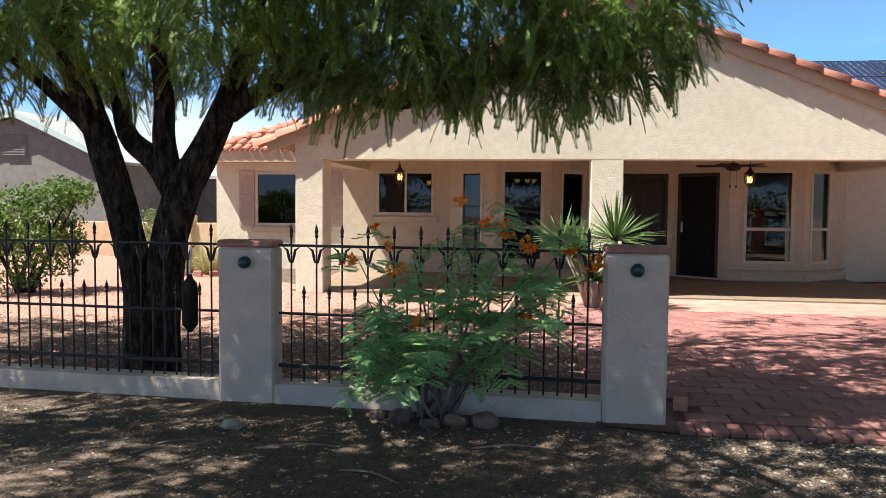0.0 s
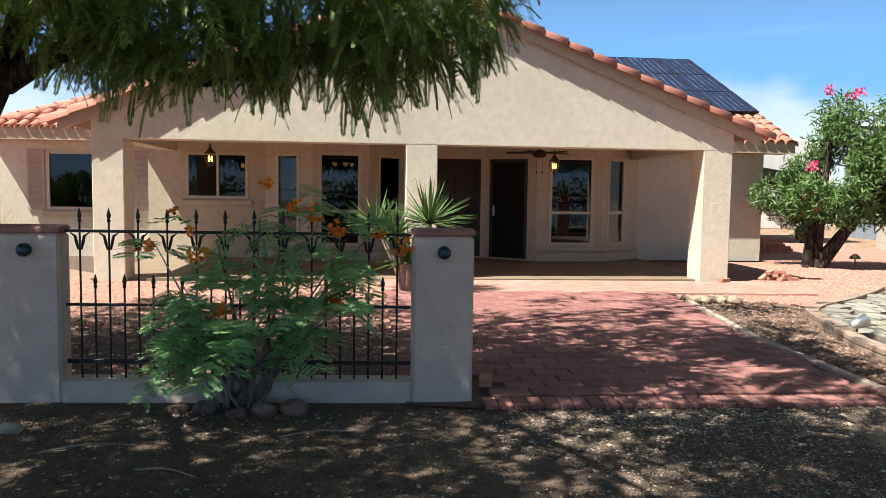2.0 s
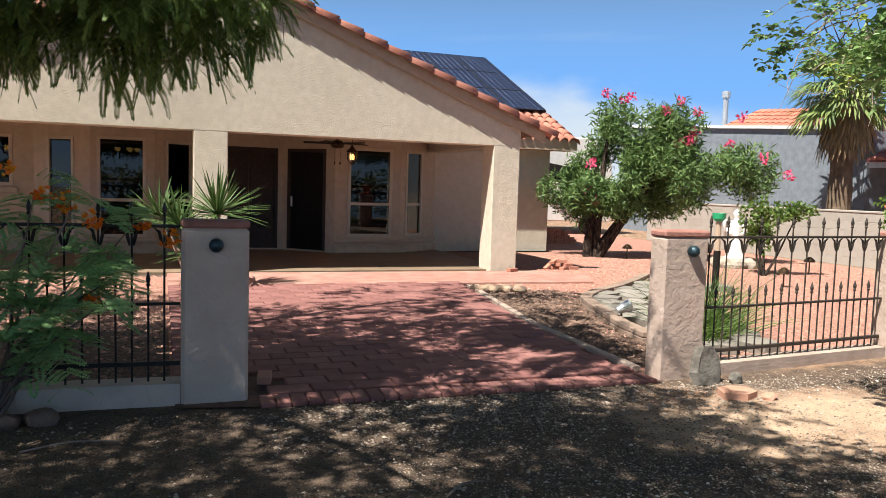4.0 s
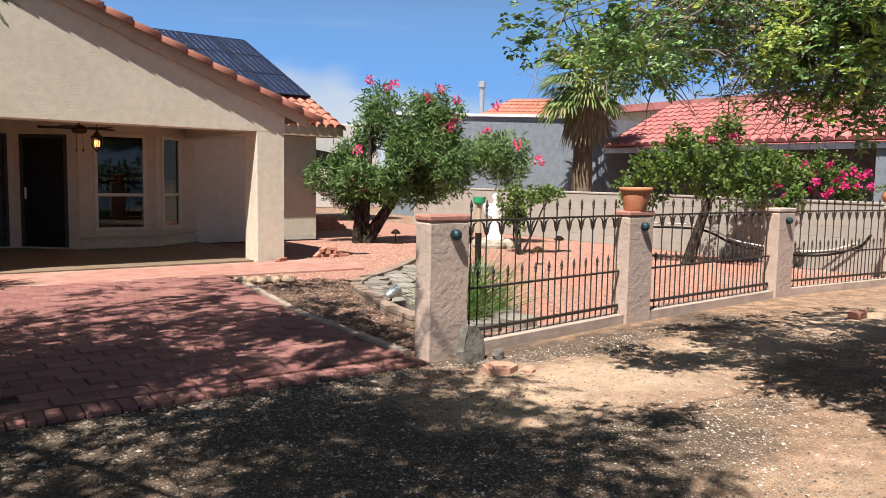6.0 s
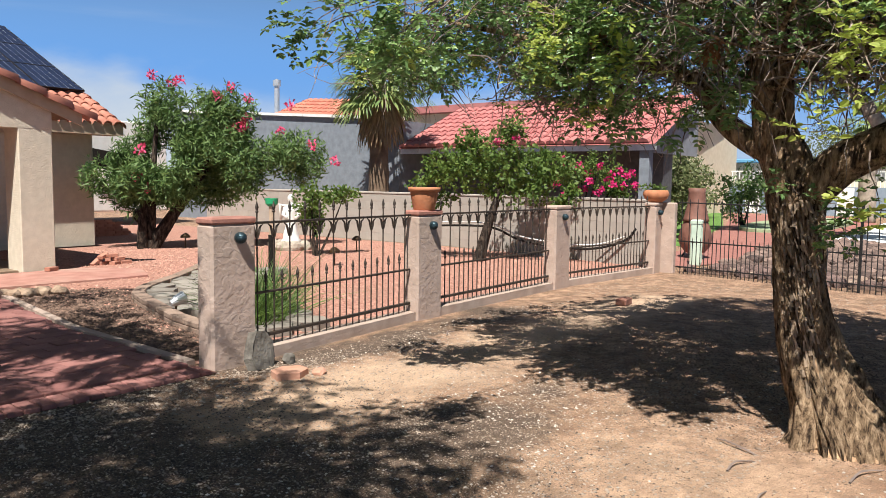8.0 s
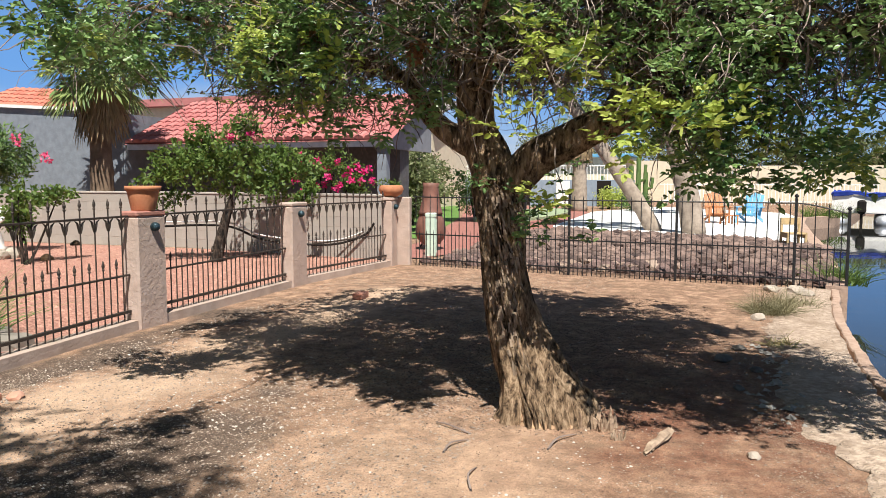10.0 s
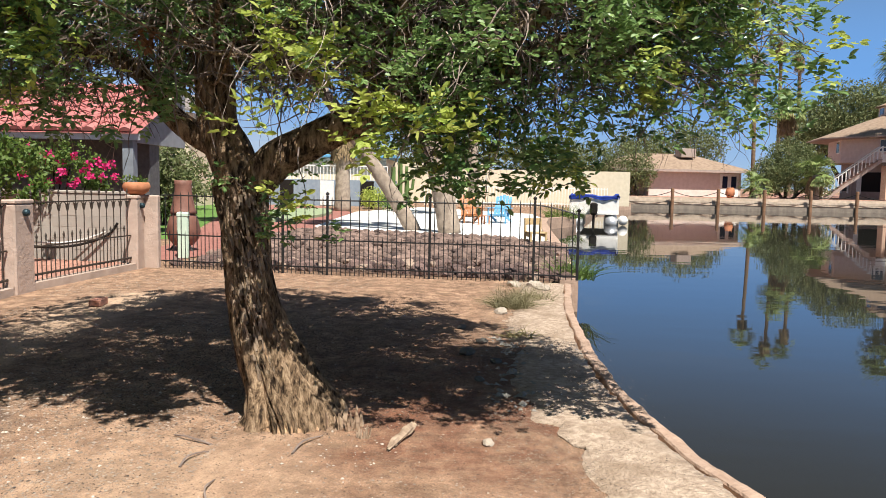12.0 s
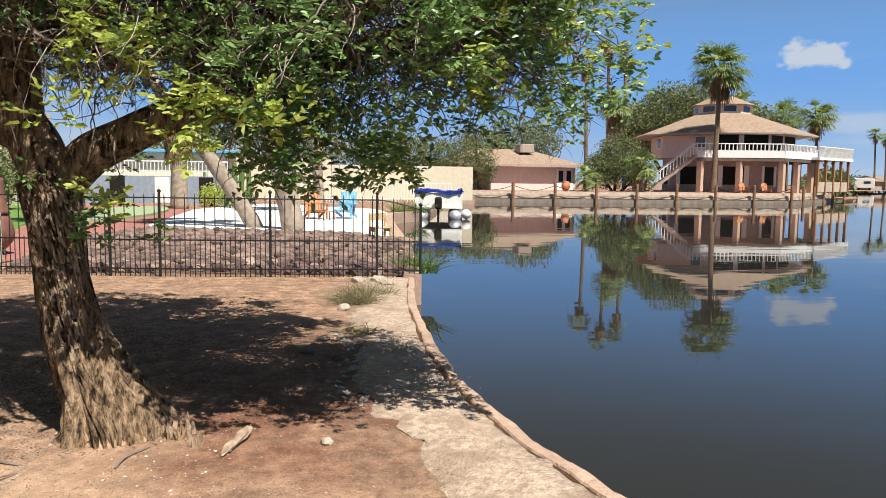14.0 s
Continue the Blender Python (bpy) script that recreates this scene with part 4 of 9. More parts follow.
# solar panels on the front slope
def solar_panel(x, d, name="solar_panel"):
    w, h = 1.0, 1.5
    top = Matrix.Translation((x, EY + d * math.cos(sl_a), EZ + 0.17 + d * math.sin(sl_a))) @ Matrix.Rotation(sl_a, 4, "X")
    p = thing(name, (0, 0, 0), "dark blue solar panel with pale cell grid", "solar panel", "solar array on the roof")
    p.matrix_basis = top
    f = Mesh().box(0, w, 0, 0.014, 0, 0.04).box(0, w, h - 0.014, h, 0, 0.04).box(0, 0.014, 0.014, h - 0.014, 0, 0.04).box(w - 0.014, w, 0.014, h - 0.014, 0, 0.04)
    part("panel_frame", f, BLACKMESH, p)
    cells = Mesh()
    for i in range(6):
        for j in range(10):
            a, b = 0.02 + i * 0.161, 0.02 + j * 0.1465
            cells.box(a, a + 0.150, b, b + 0.1355, 0.03, 0.034)
    part("cell_grid", cells, SOLAR, p)
    part("backing", Mesh().box(0.014, w - 0.014, 0.014, h - 0.014, 0.005, 0.028), PANEL_EDGE, p)
    return p


first = solar_panel(-5.9, 1.6)
first.matrix_basis = Matrix.Translation((0, WEY - EY, 0)) @ first.matrix_basis
panel_at = Matrix.Translation((5.9, EY - WEY, 0)) @ first.matrix_basis
for k in range(3):
    up = Matrix.Translation((0, 1.51 * k * math.cos(sl_a), 1.51 * k * math.sin(sl_a)))
    for x in [-5.9 + 1.02 * i for i in range(3)]:
        if k or x > -5.8:
            copy_thing(first, Matrix.Translation((x, WEY - EY, 0)) @ up @ panel_at)
    for x in [4.45 + 1.008 * i for i in range(5)]:
        copy_thing(first, Matrix.Translation((x, 0, 0)) @ up @ panel_at)

# ---- front fence: stucco pillars, a curb, and wrought-iron panels ----
def pillar(x0, x1, y0, cap_colour=CAP, h=1.215, lampside=0.5, depth=0.2, paint=PILLAR):
    p = thing("fence_pillar", ((x0 + x1) / 2, y0 + depth / 2, 0), "square painted stucco fence pillar with a terracotta cap", "pillar", "pillars of the front fence")
    w = (x1 - x0) / 2
    part("pillar_body", Mesh().box(-w, w, -depth / 2, depth / 2, -0.15, h - 0.055, 0.02), paint, p)
    part("pillar_cap", Mesh().box(-w - 0.005, w + 0.005, -depth / 2 - 0.005, depth / 2 + 0.005, h - 0.055, h, 0.014), cap_colour, p)
    lx = -w + 2 * w * lampside
    m = Matrix.Translation((lx, -depth / 2, h - 0.165)) @ Matrix.Rotation(radians(90), 4, "X")
    lampob = part("pillar_lamp", Mesh().lathe([(0.045, 0.0), (0.048, 0.02), (0.046, 0.04), (0.036, 0.06), (0.018, 0.072), (0.004, 0.075)], 16), LAMP_BALL, p, "dark patinated dome lamp", True, m)
    part("lamp_plate", Mesh().lathe([(0.028, -0.005), (0.03, 0.008)], 14), BRASS, lampob)
    return p


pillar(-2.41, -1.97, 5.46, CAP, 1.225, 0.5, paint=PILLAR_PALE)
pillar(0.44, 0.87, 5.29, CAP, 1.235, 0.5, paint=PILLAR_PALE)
pillar(4.05, 4.48, 5.1, CAP, 1.21, 0.6)
pillar(6.82, 7.25, 5.33, CAP, 1.2, 0.55)
pillar(10.02, 10.45, 5.45, PILLAR, 1.2, 0.5)
pillar(12.98, 13.26, 5.2, PILLAR, 1.21, 0.5)
solid("fence_end_post", Mesh().box(13.265, 13.4, 4.98, 5.42, -0.1, 1.215, 0.02), PILLAR, "painted stucco end post beside the corner pillar", "post")


def curb(a, b, w=0.2, h=0.13, paint=CURB):
    M, mm = wall_mesh(a, b, -0.15, h, w)
    return solid("fence_curb", M, paint, "low weathered stucco curb under the iron fence", "curb", "curbs of the front fence")


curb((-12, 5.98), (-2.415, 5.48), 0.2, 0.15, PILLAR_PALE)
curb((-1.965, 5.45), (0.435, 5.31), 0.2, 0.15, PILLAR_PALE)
curb((4.485, 5.12), (6.815, 5.35), 0.18, 0.1)
curb((7.255, 5.35), (10.015, 5.47), 0.18, 0.1)
curb((10.455, 5.47), (12.975, 5.22), 0.18, 0.1)


def spear(M, x, z0, z1, r=0.0075, y=0.0):
    """An upright bar with a turned spear point."""
    M.tube([(x, y, z0), (x, y, z1 - 0.1)], r, 6)
    M.lathe([(0.008, 0), (0.016, 0.012), (0.008, 0.024), (0.012, 0.03), (0.016, 0.05), (0.003, 0.1)], 6, (x, y, z1 - 0.1))


def iron_panel(a, b, zb, spacing=0.1, top=1.285, rail=1.125, mid=0.60, low=0.24, short=0.8, material=IRON, spread=0.095, name="iron_fence"):
    """A wrought-iron panel between a and b: three rails, tall and short spears in turn, and scroll brackets under the top rail."""
    A, B = Vector((*a, 0)), Vector((*b, 0))
    L = (B - A).length
    p = thing(name, (a[0], a[1], 0), "black wrought-iron fence panel with spear points and scrolls", "fence", "iron panels of the front fence", math.degrees(math.atan2(B.y - A.y, B.x - A.x)))
    for z, h, w in ((rail, 0.02, 0.03), (mid, 0.02, 0.026), (low, 0.03, 0.03)):
        part("rail", Mesh().box(0, L, -w / 2, w / 2, z - h / 2, z + h / 2, 0.004), material, p)
    n = max(2, int(round(L / (spacing * 2))))
    step = L / n
    for i in range(n):
        x = (i + 0.5) * step
        M = Mesh()
        spear(M, x, zb, top)
        bar = part("tall_spear", M, material, p)
        sc = Mesh()
        for sgn in (-1, 1):
            sc.tube([(x + sgn * 0.012, 0, rail - 0.13), (x + sgn * 0.022, 0, rail - 0.08), (x + sgn * spread * 0.5, 0, rail - 0.035), (x + sgn * spread, 0, rail - 0.012)], [0.006, 0.012, 0.010, 0.004], 5)
        part("scroll_bracket", sc, material, bar)
        if i:
            M = Mesh()
            spear(M, i * step, zb, short)
            part("short_spear", M, material, p)
    return p


LEFT = dict(top=1.345, rail=1.185, mid=0.67, low=0.27, short=0.885, spread=0.065)
EAST = dict(top=1.33, rail=1.15, mid=0.56, low=0.19, short=0.74, material=IRON_RUST, spread=0.07)
iron_panel((-1.965, 5.56), (0.435, 5.40), 0.145, 0.1, **LEFT)
iron_panel((-6.2, 5.80), (-2.415, 5.58), 0.145, 0.1, **LEFT)
iron_panel((-12, 6.12), (-6.2, 5.80), 0.145, 0.1, **LEFT)
iron_panel((4.485, 5.21), (6.815, 5.44), 0.095, 0.1, **EAST)
iron_panel((7.255, 5.44), (10.015, 5.56), 0.095, 0.1, **EAST)
iron_panel((10.455, 5.56), (12.975, 5.31), 0.095, 0.1, **EAST)

# ---- trees and plants ----


def bend(points, n=6):
    """A smooth line through points (with radii as a fourth value)."""
    P = [np.array(p, float) for p in points]
    out = []
    for i in range(len(P) - 1):
        p0, p1, p2, p3 = P[max(i - 1, 0)], P[i], P[i + 1], P[min(i + 2, len(P) - 1)]
        for k in range(n):
            t = k / n
            out.append(0.5 * ((2 * p1) + (-p0 + p2) * t + (2 * p0 - 5 * p1 + 4 * p2 - p3) * t * t + (-p0 + 3 * p1 - 3 * p2 + p3) * t ** 3))
    out.append(P[-1])
    return out


def limb(M, points, n=12, knots=0.12, seed=0.0, steps=6, furrow=0.0):
    """A tapered limb with furrows and knots, added to M."""
    line = bend(points, steps)
    o = len(M.v)
    pts = [Vector(p[:3]) for p in line]
    ref = None
    for i, p in enumerate(pts):
        d = (pts[min(i + 1, len(pts) - 1)] - pts[max(i - 1, 0)]).normalized()
        if ref is None:
            ref = d.orthogonal().normalized()
        ref = (ref - d * ref.dot(d)).normalized()
        s = d.cross(ref)
        for k in range(n):
            a = 2 * math.pi * k / n
            w = ref * math.cos(a) + s * math.sin(a)
            q = line[i][3] * (1 + knots * noise.noise(Vector((w.x * 1.6, w.y * 1.6, p.z * 2.0 + seed))) + 0.5 * knots * noise.noise(Vector((w.x * 5, w.y * 5, p.z * 1.5 + seed))) + 0.2 * knots * (1 if k % 2 else -1) + furrow * noise.noise(Vector((w.x * 7, w.y * 7, p.z * 2.4 + seed))) + 0.6 * furrow * noise.noise(Vector((w.x * 15, w.y * 15, p.z * 4 + seed))))
            M.v.append(tuple(p + w * q))
    for i in range(len(pts) - 1):
        for k in range(n):
            a, b = o + i * n + k, o + i * n + (k + 1) % n
            M.f.append((a, b, b + n, a + n))
    M.f.append(tuple(o + (len(pts) - 1) * n + k for k in range(n)))
    return M


def blade(M, p, d, up, length, width, fold=0.0):
    """One pointed leaf: two triangles each side of a midrib."""
    d = d.normalized()
    s = d.cross(up)
    if s.length < 1e-4:
        s = d.orthogonal()
    s.normalize()
    n_ = s.cross(d)
    mid = p + d * (length * 0.5)
    tip = p + d * length
    a, b = mid + s * (width / 2) + n_ * fold, mid - s * (width / 2) + n_ * fold
    M.add([p, a, tip, b], [(0, 1, 2, 3)])


def ovate(M, p, d, up, length, width):
    """One oval leaf with a slight fold along its midrib."""
    d = d.normalized()
    s = d.cross(up)
    s = s.normalized() if s.length > 1e-4 else d.orthogonal().normalized()
    n_ = s.cross(d)
    a, b, tip = p + d * length * 0.3, p + d * length * 0.68, p + d * length - n_ * length * 0.06
    w = width / 2
    M.add([p, a + s * w * 0.9 + n_ * w * 0.3, b + s * w * 0.85 + n_ * w * 0.3, tip, b - s * w * 0.85 + n_ * w * 0.3, a - s * w * 0.9 + n_ * w * 0.3], [(0, 1, 2, 3), (0, 3, 4, 5)])


def frond(M, p, d, rng, length=0.3, pairs=9, leaf=(0.06, 0.02), droop=0.5, angle=1.1):
    """A pinnate leaf: leaflets in pairs along a drooping rib."""
    d = d.normalized()
    pos = Vector(p)
    step = length / pairs
    up = Vector((0, 0, 1))
    side0 = d.cross(up)
    side0 = side0.normalized() if side0.length > 1e-3 else Vector((1, 0, 0))
    roll = rng.uniform(-0.8, 0.8)
    for i in range(pairs):
        d = (d + Vector((0, 0, -droop * step / length))).normalized()
        pos = pos + d * step
        side = side0 - d * side0.dot(d)
        side.normalize()
        nrm = side.cross(d)
        s2 = side * math.cos(roll) + nrm * math.sin(roll)
        taper = 1.0 if i < pairs * 0.7 else 0.65
        for sgn in (-1, 1):
            w = (d * math.cos(angle) + s2 * sgn * math.sin(angle)).normalized()
            blade(M, pos, w, nrm, leaf[0] * taper * rng.uniform(0.85, 1.15), leaf[1])
    blade(M, pos, d, side0.cross(d), leaf[0] * 0.8, leaf[1])


def rand_dir(rng, zmin=-1.0, zmax=1.0):
    z = rng.uniform(zmin, zmax)
    a = rng.uniform(0, 2 * math.pi)
    q = math.sqrt(max(0, 1 - z * z))
    return Vector((q * math.cos(a), q * math.sin(a), z))


# the feathery tree behind the fence
rng = random.Random(11)
tree = thing("feathery_shade_tree", (-3.35, 6.2, 0), "large dark-barked shade tree with drooping feathery green foliage", "tree")
T = Vector((-3.35, 6.2, 0))
trunk = Mesh()
Y = 6.2
stems = [
    [(-3.38, Y, -0.15, 0.24), (-3.38, Y, 0.2, 0.185), (-3.44, Y, 0.7, 0.15), (-3.53, Y, 1.15, 0.125), (-3.66, Y - 0.03, 1.7, 0.125), (-3.82, Y - 0.05, 2.2, 0.12), (-4.1, Y - 0.3, 3.2, 0.09), (-4.6, Y - 0.8, 4.4, 0.05)],
    [(-3.28, Y, -0.1, 0.18), (-3.24, Y, 0.5, 0.155), (-3.18, Y, 1.1, 0.145), (-3.06, Y, 1.55, 0.15), (-2.84, Y, 1.95, 0.12), (-2.64, Y, 2.35, 0.11), (-2.42, Y, 2.85, 0.1), (-2.0, Y + 0.2, 3.8, 0.08), (-1.5, Y + 0.3, 4.8, 0.04)],
]
branches = [
    [(-3.08, Y, 1.55, 0.13), (-3.3, Y + 0.05, 1.85, 0.11), (-3.6, Y + 0.1, 2.1, 0.09), (-3.8, Y + 0.3, 2.6, 0.07), (-4.2, Y + 0.9, 3.6, 0.04)],
    [(-3.12, Y, 1.6, 0.11), (-3.2, Y, 2.0, 0.10), (-3.2, Y, 2.4, 0.09), (-3.25, Y - 0.1, 3.2, 0.07), (-3.0, Y - 0.6, 4.4, 0.04)],
    [(-2.62, Y, 2.25, 0.09), (-2.35, Y - 0.02, 2.42, 0.085), (-1.95, Y - 0.05, 2.58, 0.08), (-1.55, Y - 0.08, 2.45, 0.065), (-1.2, Y - 0.1, 2.3, 0.045), (-0.7, Y - 0.3, 2.35, 0.02)],
    [(-2.45, Y, 2.8, 0.10), (-1.6, Y - 0.3, 3.4, 0.08), (-0.6, Y - 0.5, 3.7, 0.06), (0.4, Y - 0.6, 3.6, 0.03)],
    [(-3.7, Y, 1.9, 0.08), (-4.0, Y - 0.1, 2.3, 0.07), (-4.6, Y - 0.4, 2.9, 0.05), (-5.4, Y - 0.8, 3.3, 0.03)],
    [(-3.85, Y, 2.3, 0.09), (-3.6, Y - 1.0, 3.2, 0.07), (-3.2, Y - 2.4, 3.8, 0.05), (-2.8, Y - 3.6, 3.7, 0.03)],
    [(-2.4, Y, 2.9, 0.08), (-1.9, Y - 1.2, 3.7, 0.06), (-1.2, Y - 2.6, 4.1, 0.04), (-0.6, Y - 3.8, 3.9, 0.02)],
    [(-2.0, Y + .2, 3.8, 0.07), (-0.8, Y + 1.0, 4.6, 0.05), (0.6, Y + 1.8, 5.0, 0.03)],
]
for i, s in enumerate(stems):
    limb(trunk, s, 28, 0.16, i * 5.0, 9, 0.1)
for i, s in enumerate(branches):
    limb(trunk, s, 9, 0.14, i * 3.0, 4)
part("trunk", trunk, BARK, tree, smooth=True, m=Matrix.Translation(-T))


def crown_points(rng, count, centre, radii, bias=0.45, clump=1.3, gap=-0.08):
    """Places spread through an uneven crown, denser near its surface."""
    out = []
    while len(out) < count:
        d = rand_dir(rng)
        q = rng.random() ** bias
        p = Vector((centre[0] + d.x * radii[0] * q, centre[1] + d.y * radii[1] * q, centre[2] + d.z * radii[2] * q))
        if noise.noise(p * clump) < gap:
            continue
        out.append(p)
    return out


leaves = Mesh()
twigs = Mesh()
# outlying lobes stay out of view, added to cast shade on the ground
lobes = [((-3.6, 5.6, 4.4), (2.8, 3.4, 1.9), 2500), ((-1.2, 5.4, 4.2), (2.3, 2.6, 1.7), 1750), ((0.1, 5.7, 3.35), (1.2, 1.5, 1.15), 950), ((-0.9, 5.6, 2.85), (1.5, 0.8, 0.65), 720), ((0.35, 5.4, 2.8), (0.75, 0.7, 0.6), 600),
         ((-4.6, 5.3, 2.75), (1.6, 0.8, 0.5), 650), ((-2.6, 5.0, 3.05), (1.3, 0.6, 0.45), 450), ((-5.6, 6.2, 4.1), (1.8, 2.7, 1.4), 1300), ((-1.8, 2.6, 4.6), (2.4, 1.7, 1.2), 1100), ((0.1, 1.9, 4.7), (1.4, 1.4, 0.7), 950), ((1.1, 5.2, 4.9), (0.9, 1.3, 0.6), 700), ((1.1, 7.4, 5.5), (2.0, 2.2, 0.9), 620), ((-2.0, 6.2, 3.2), (2.4, 1.0, 0.7), 220), ((-3.6, 8.6, 4.6), (2.0, 1.3, 1.0), 700), ((-4.6, 2.5, 4.8), (2.4, 1.6, 0.9), 1300), ((-2.2, 1.2, 4.9), (1.6, 1.0, 0.6), 500), ((-7.7, 6.3, 4.6), (1.8, 2.0, 1.0), 900), ((-4.5, 6.4, 2.7), (1.3, 0.8, 0.42), 420), ((-2.9, 7.0, 2.85), (1.2, 0.8, 0.42), 380), ((-1.6, 6.7, 2.8), (1.0, 0.7, 0.38), 300), ((-5.9, 6.1, 2.65), (1.0, 0.8, 0.4), 300), ((0.5, 3.0, 4.8), (1.2, 0.9, 0.5), 450), ((-1.1, 5.7, 2.42), (0.7, 0.5, 0.32), 280), ((-0.2, 5.7, 2.4), (0.7, 0.5, 0.3), 260), ((-1.9, 5.9, 2.6), (0.6, 0.4, 0.28), 170)]
for centre, radii, count in lobes:
    for p in crown_points(rng, count, centre, radii):
        out_ = Vector((p.x - centre[0], p.y - centre[1], 0.3))
        d = (out_.normalized() * 0.7 + rand_dir(rng) * 0.9 + Vector((0, 0, -0.15))).normalized()
        if centre[2] < 3.4:
            frond(leaves, p, d, rng, rng.uniform(0.24, 0.38), 18, (0.058, 0.0125), 1.3, 0.6)
        else:
            frond(leaves, p, d, rng, rng.uniform(0.24, 0.4), 11, (0.082, 0.02), 1.3, 0.7)
part("crown", leaves, LEAF_FEATHER, tree, "drooping feathery foliage", m=Matrix.Translation(-T))

# the leaning ash-like tree on the dirt lot
rng = random.Random(23)
C = Vector((5.5, 0.87, 0))
ash = thing("leaning_shade_tree", tuple(C), "leaning shade tree with pale furrowed trunk and lime-tipped leaves", "tree")
trunk = Mesh()
limb(trunk, [(5.42, 0.86, -0.12, 0.32), (5.43, 0.9, 0.05, 0.265), (5.45, 0.99, 0.22, 0.205), (5.48, 1.12, 0.5, 0.165), (5.5, 1.2, 0.85, 0.145), (5.51, 1.23, 1.2, 0.14), (5.52, 1.26, 1.5, 0.15)], 90, 0.24, 2.0, 20, 0.2)
tops = [
    [(5.52, 1.25, 1.4, 0.14), (5.53, 1.33, 1.66, 0.15), (5.54, 1.41, 1.86, 0.138), (5.55, 1.43, 2.15, 0.13), (5.6, 1.46, 2.7, 0.1), (5.9, 1.3, 3.6, 0.05)],
    [(5.52, 1.2, 1.46, 0.12), (5.51, 1.04, 1.63, 0.125), (5.5, 0.82, 1.75, 0.118), (5.5, 0.56, 1.88, 0.105), (5.48, 0.3, 1.93, 0.09), (5.45, -0.1, 2.06, 0.075), (5.4, -0.7, 2.35, 0.07), (5.3, -1.3, 2.5, 0.04)],
    [(5.54, 1.4, 1.72, 0.085), (5.54, 1.57, 1.8, 0.075), (5.55, 1.74, 1.94, 0.065), (5.6, 1.95, 2.2, 0.055), (5.8, 2.6, 2.5, 0.045), (5.9, 3.4, 2.6, 0.02)],
    [(5.55, 0.3, 1.98, 0.08), (5.2, 0.2, 2.4, 0.06), (4.6, 0.3, 2.7, 0.04), (3.9, 0.6, 2.8, 0.02)],
    [(5.62, 1.4, 2.3, 0.08), (5.15, 1.85, 2.65, 0.035), (4.75, 2.4, 2.95, 0.022), (4.2, 3.0, 2.75, 0.008)],
    [(5.57, 0.6, 1.82, 0.07), (6.0, 0.4, 2.4, 0.05), (6.8, 0.3, 2.8, 0.03), (7.6, 0.2, 2.7, 0.02)],
    [(5.6, 1.4, 2.2, 0.07), (6.3, 1.6, 2.7, 0.05), (7.2, 1.8, 2.9, 0.03), (8.0, 2.0, 2.7, 0.015)],
    [(5.5, -0.1, 2.1, 0.06), (5.1, -0.8, 2.6, 0.04), (4.8, -1.6, 2.6, 0.02)],
    [(5.65, 1.9, 2.2, 0.05), (5.1, 2.65, 2.42, 0.022), (4.3, 3.5, 2.62, 0.008)],
    [(5.3, 2.3, 2.34, 0.018), (4.6, 2.6, 2.62, 0.009), (4.0, 2.42, 2.58, 0.006), (3.35, 2.55, 2.48, 0.003)],
]
wood = random.Random(9)
for i in range(70):
    a = Vector((5.6 + wood.uniform(-0.3, 0.5), 0.9 + wood.uniform(-1.0, 0.9), 2.3 + wood.uniform(-0.1, 0.5)))
    e = a + Vector((wood.uniform(-1.6, 1.8), wood.uniform(-1.9, 2.0), wood.uniform(-0.1, 0.9)))
    k_ = a.lerp(e, 0.5) + rand_dir(wood) * 0.25
    r = wood.uniform(0.012, 0.03)
    tops.append([(*a, r), (*k_, r * 0.7), (*e, r * 0.3)])
for i, s in enumerate(tops):
    limb(trunk, s, 12 if i < 10 else 5, 0.16, i * 4.0, 5 if i < 10 else 3)
for i, (x, y, r) in enumerate([(5.17, 1.12, 0.07), (5.19, 0.84, 0.075), (5.28, 0.6, 0.095), (5.6, 0.6, 0.07), (5.7, 0.97, 0.07), (5.27, 1.2, 0.06)]):
    limb(trunk, [(x, y, -0.05, r * 0.6), (5.43 + (x - 5.43) * 0.75, 0.9 + (y - 0.9) * 0.75, 0.07, r), (5.45 + (x - 5.45) * 0.35, 1.02 + (y - 0.93) * 0.4, 0.3, r * 0.8), (5.48, 1.12, 0.5, r * 0.3)], 12, 0.3, i * 2.0, 7, 0.2)
part("trunk", trunk, BARK_PALE, ash, smooth=True, m=Matrix.Translation(-C))
leaves, lime, twigs, bare = Mesh(), Mesh(), Mesh(), Mesh()
lobes = [((6.3, 1.2, 3.2), (1.7, 2.3, 0.75), 230), ((6.1, -0.6, 2.9), (1.4, 1.3, 0.7), 180), ((5.1, 2.7, 2.75), (0.7, 1.1, 0.5), 80), ((7.4, 0.8, 2.95), (1.8, 2.0, 0.7), 330), ((6.5, 3.2, 2.75), (1.5, 1.1, 0.6), 100), ((5.5, 0.5, 2.6), (0.6, 1.4, 0.4), 110), ((5.4, 0.0, 2.05), (0.5, 0.9, 0.28), 110), ((5.6, -1.2, 2.5), (0.7, 0.65, 0.45), 140),
         ((5.5, 2.3, 2.25), (0.6, 0.9, 0.28), 70), ((4.5, 3.5, 2.5), (0.5, 0.5, 0.35), 60), ((8.6, 1.6, 2.8), (1.1, 1.6, 0.5), 220)]


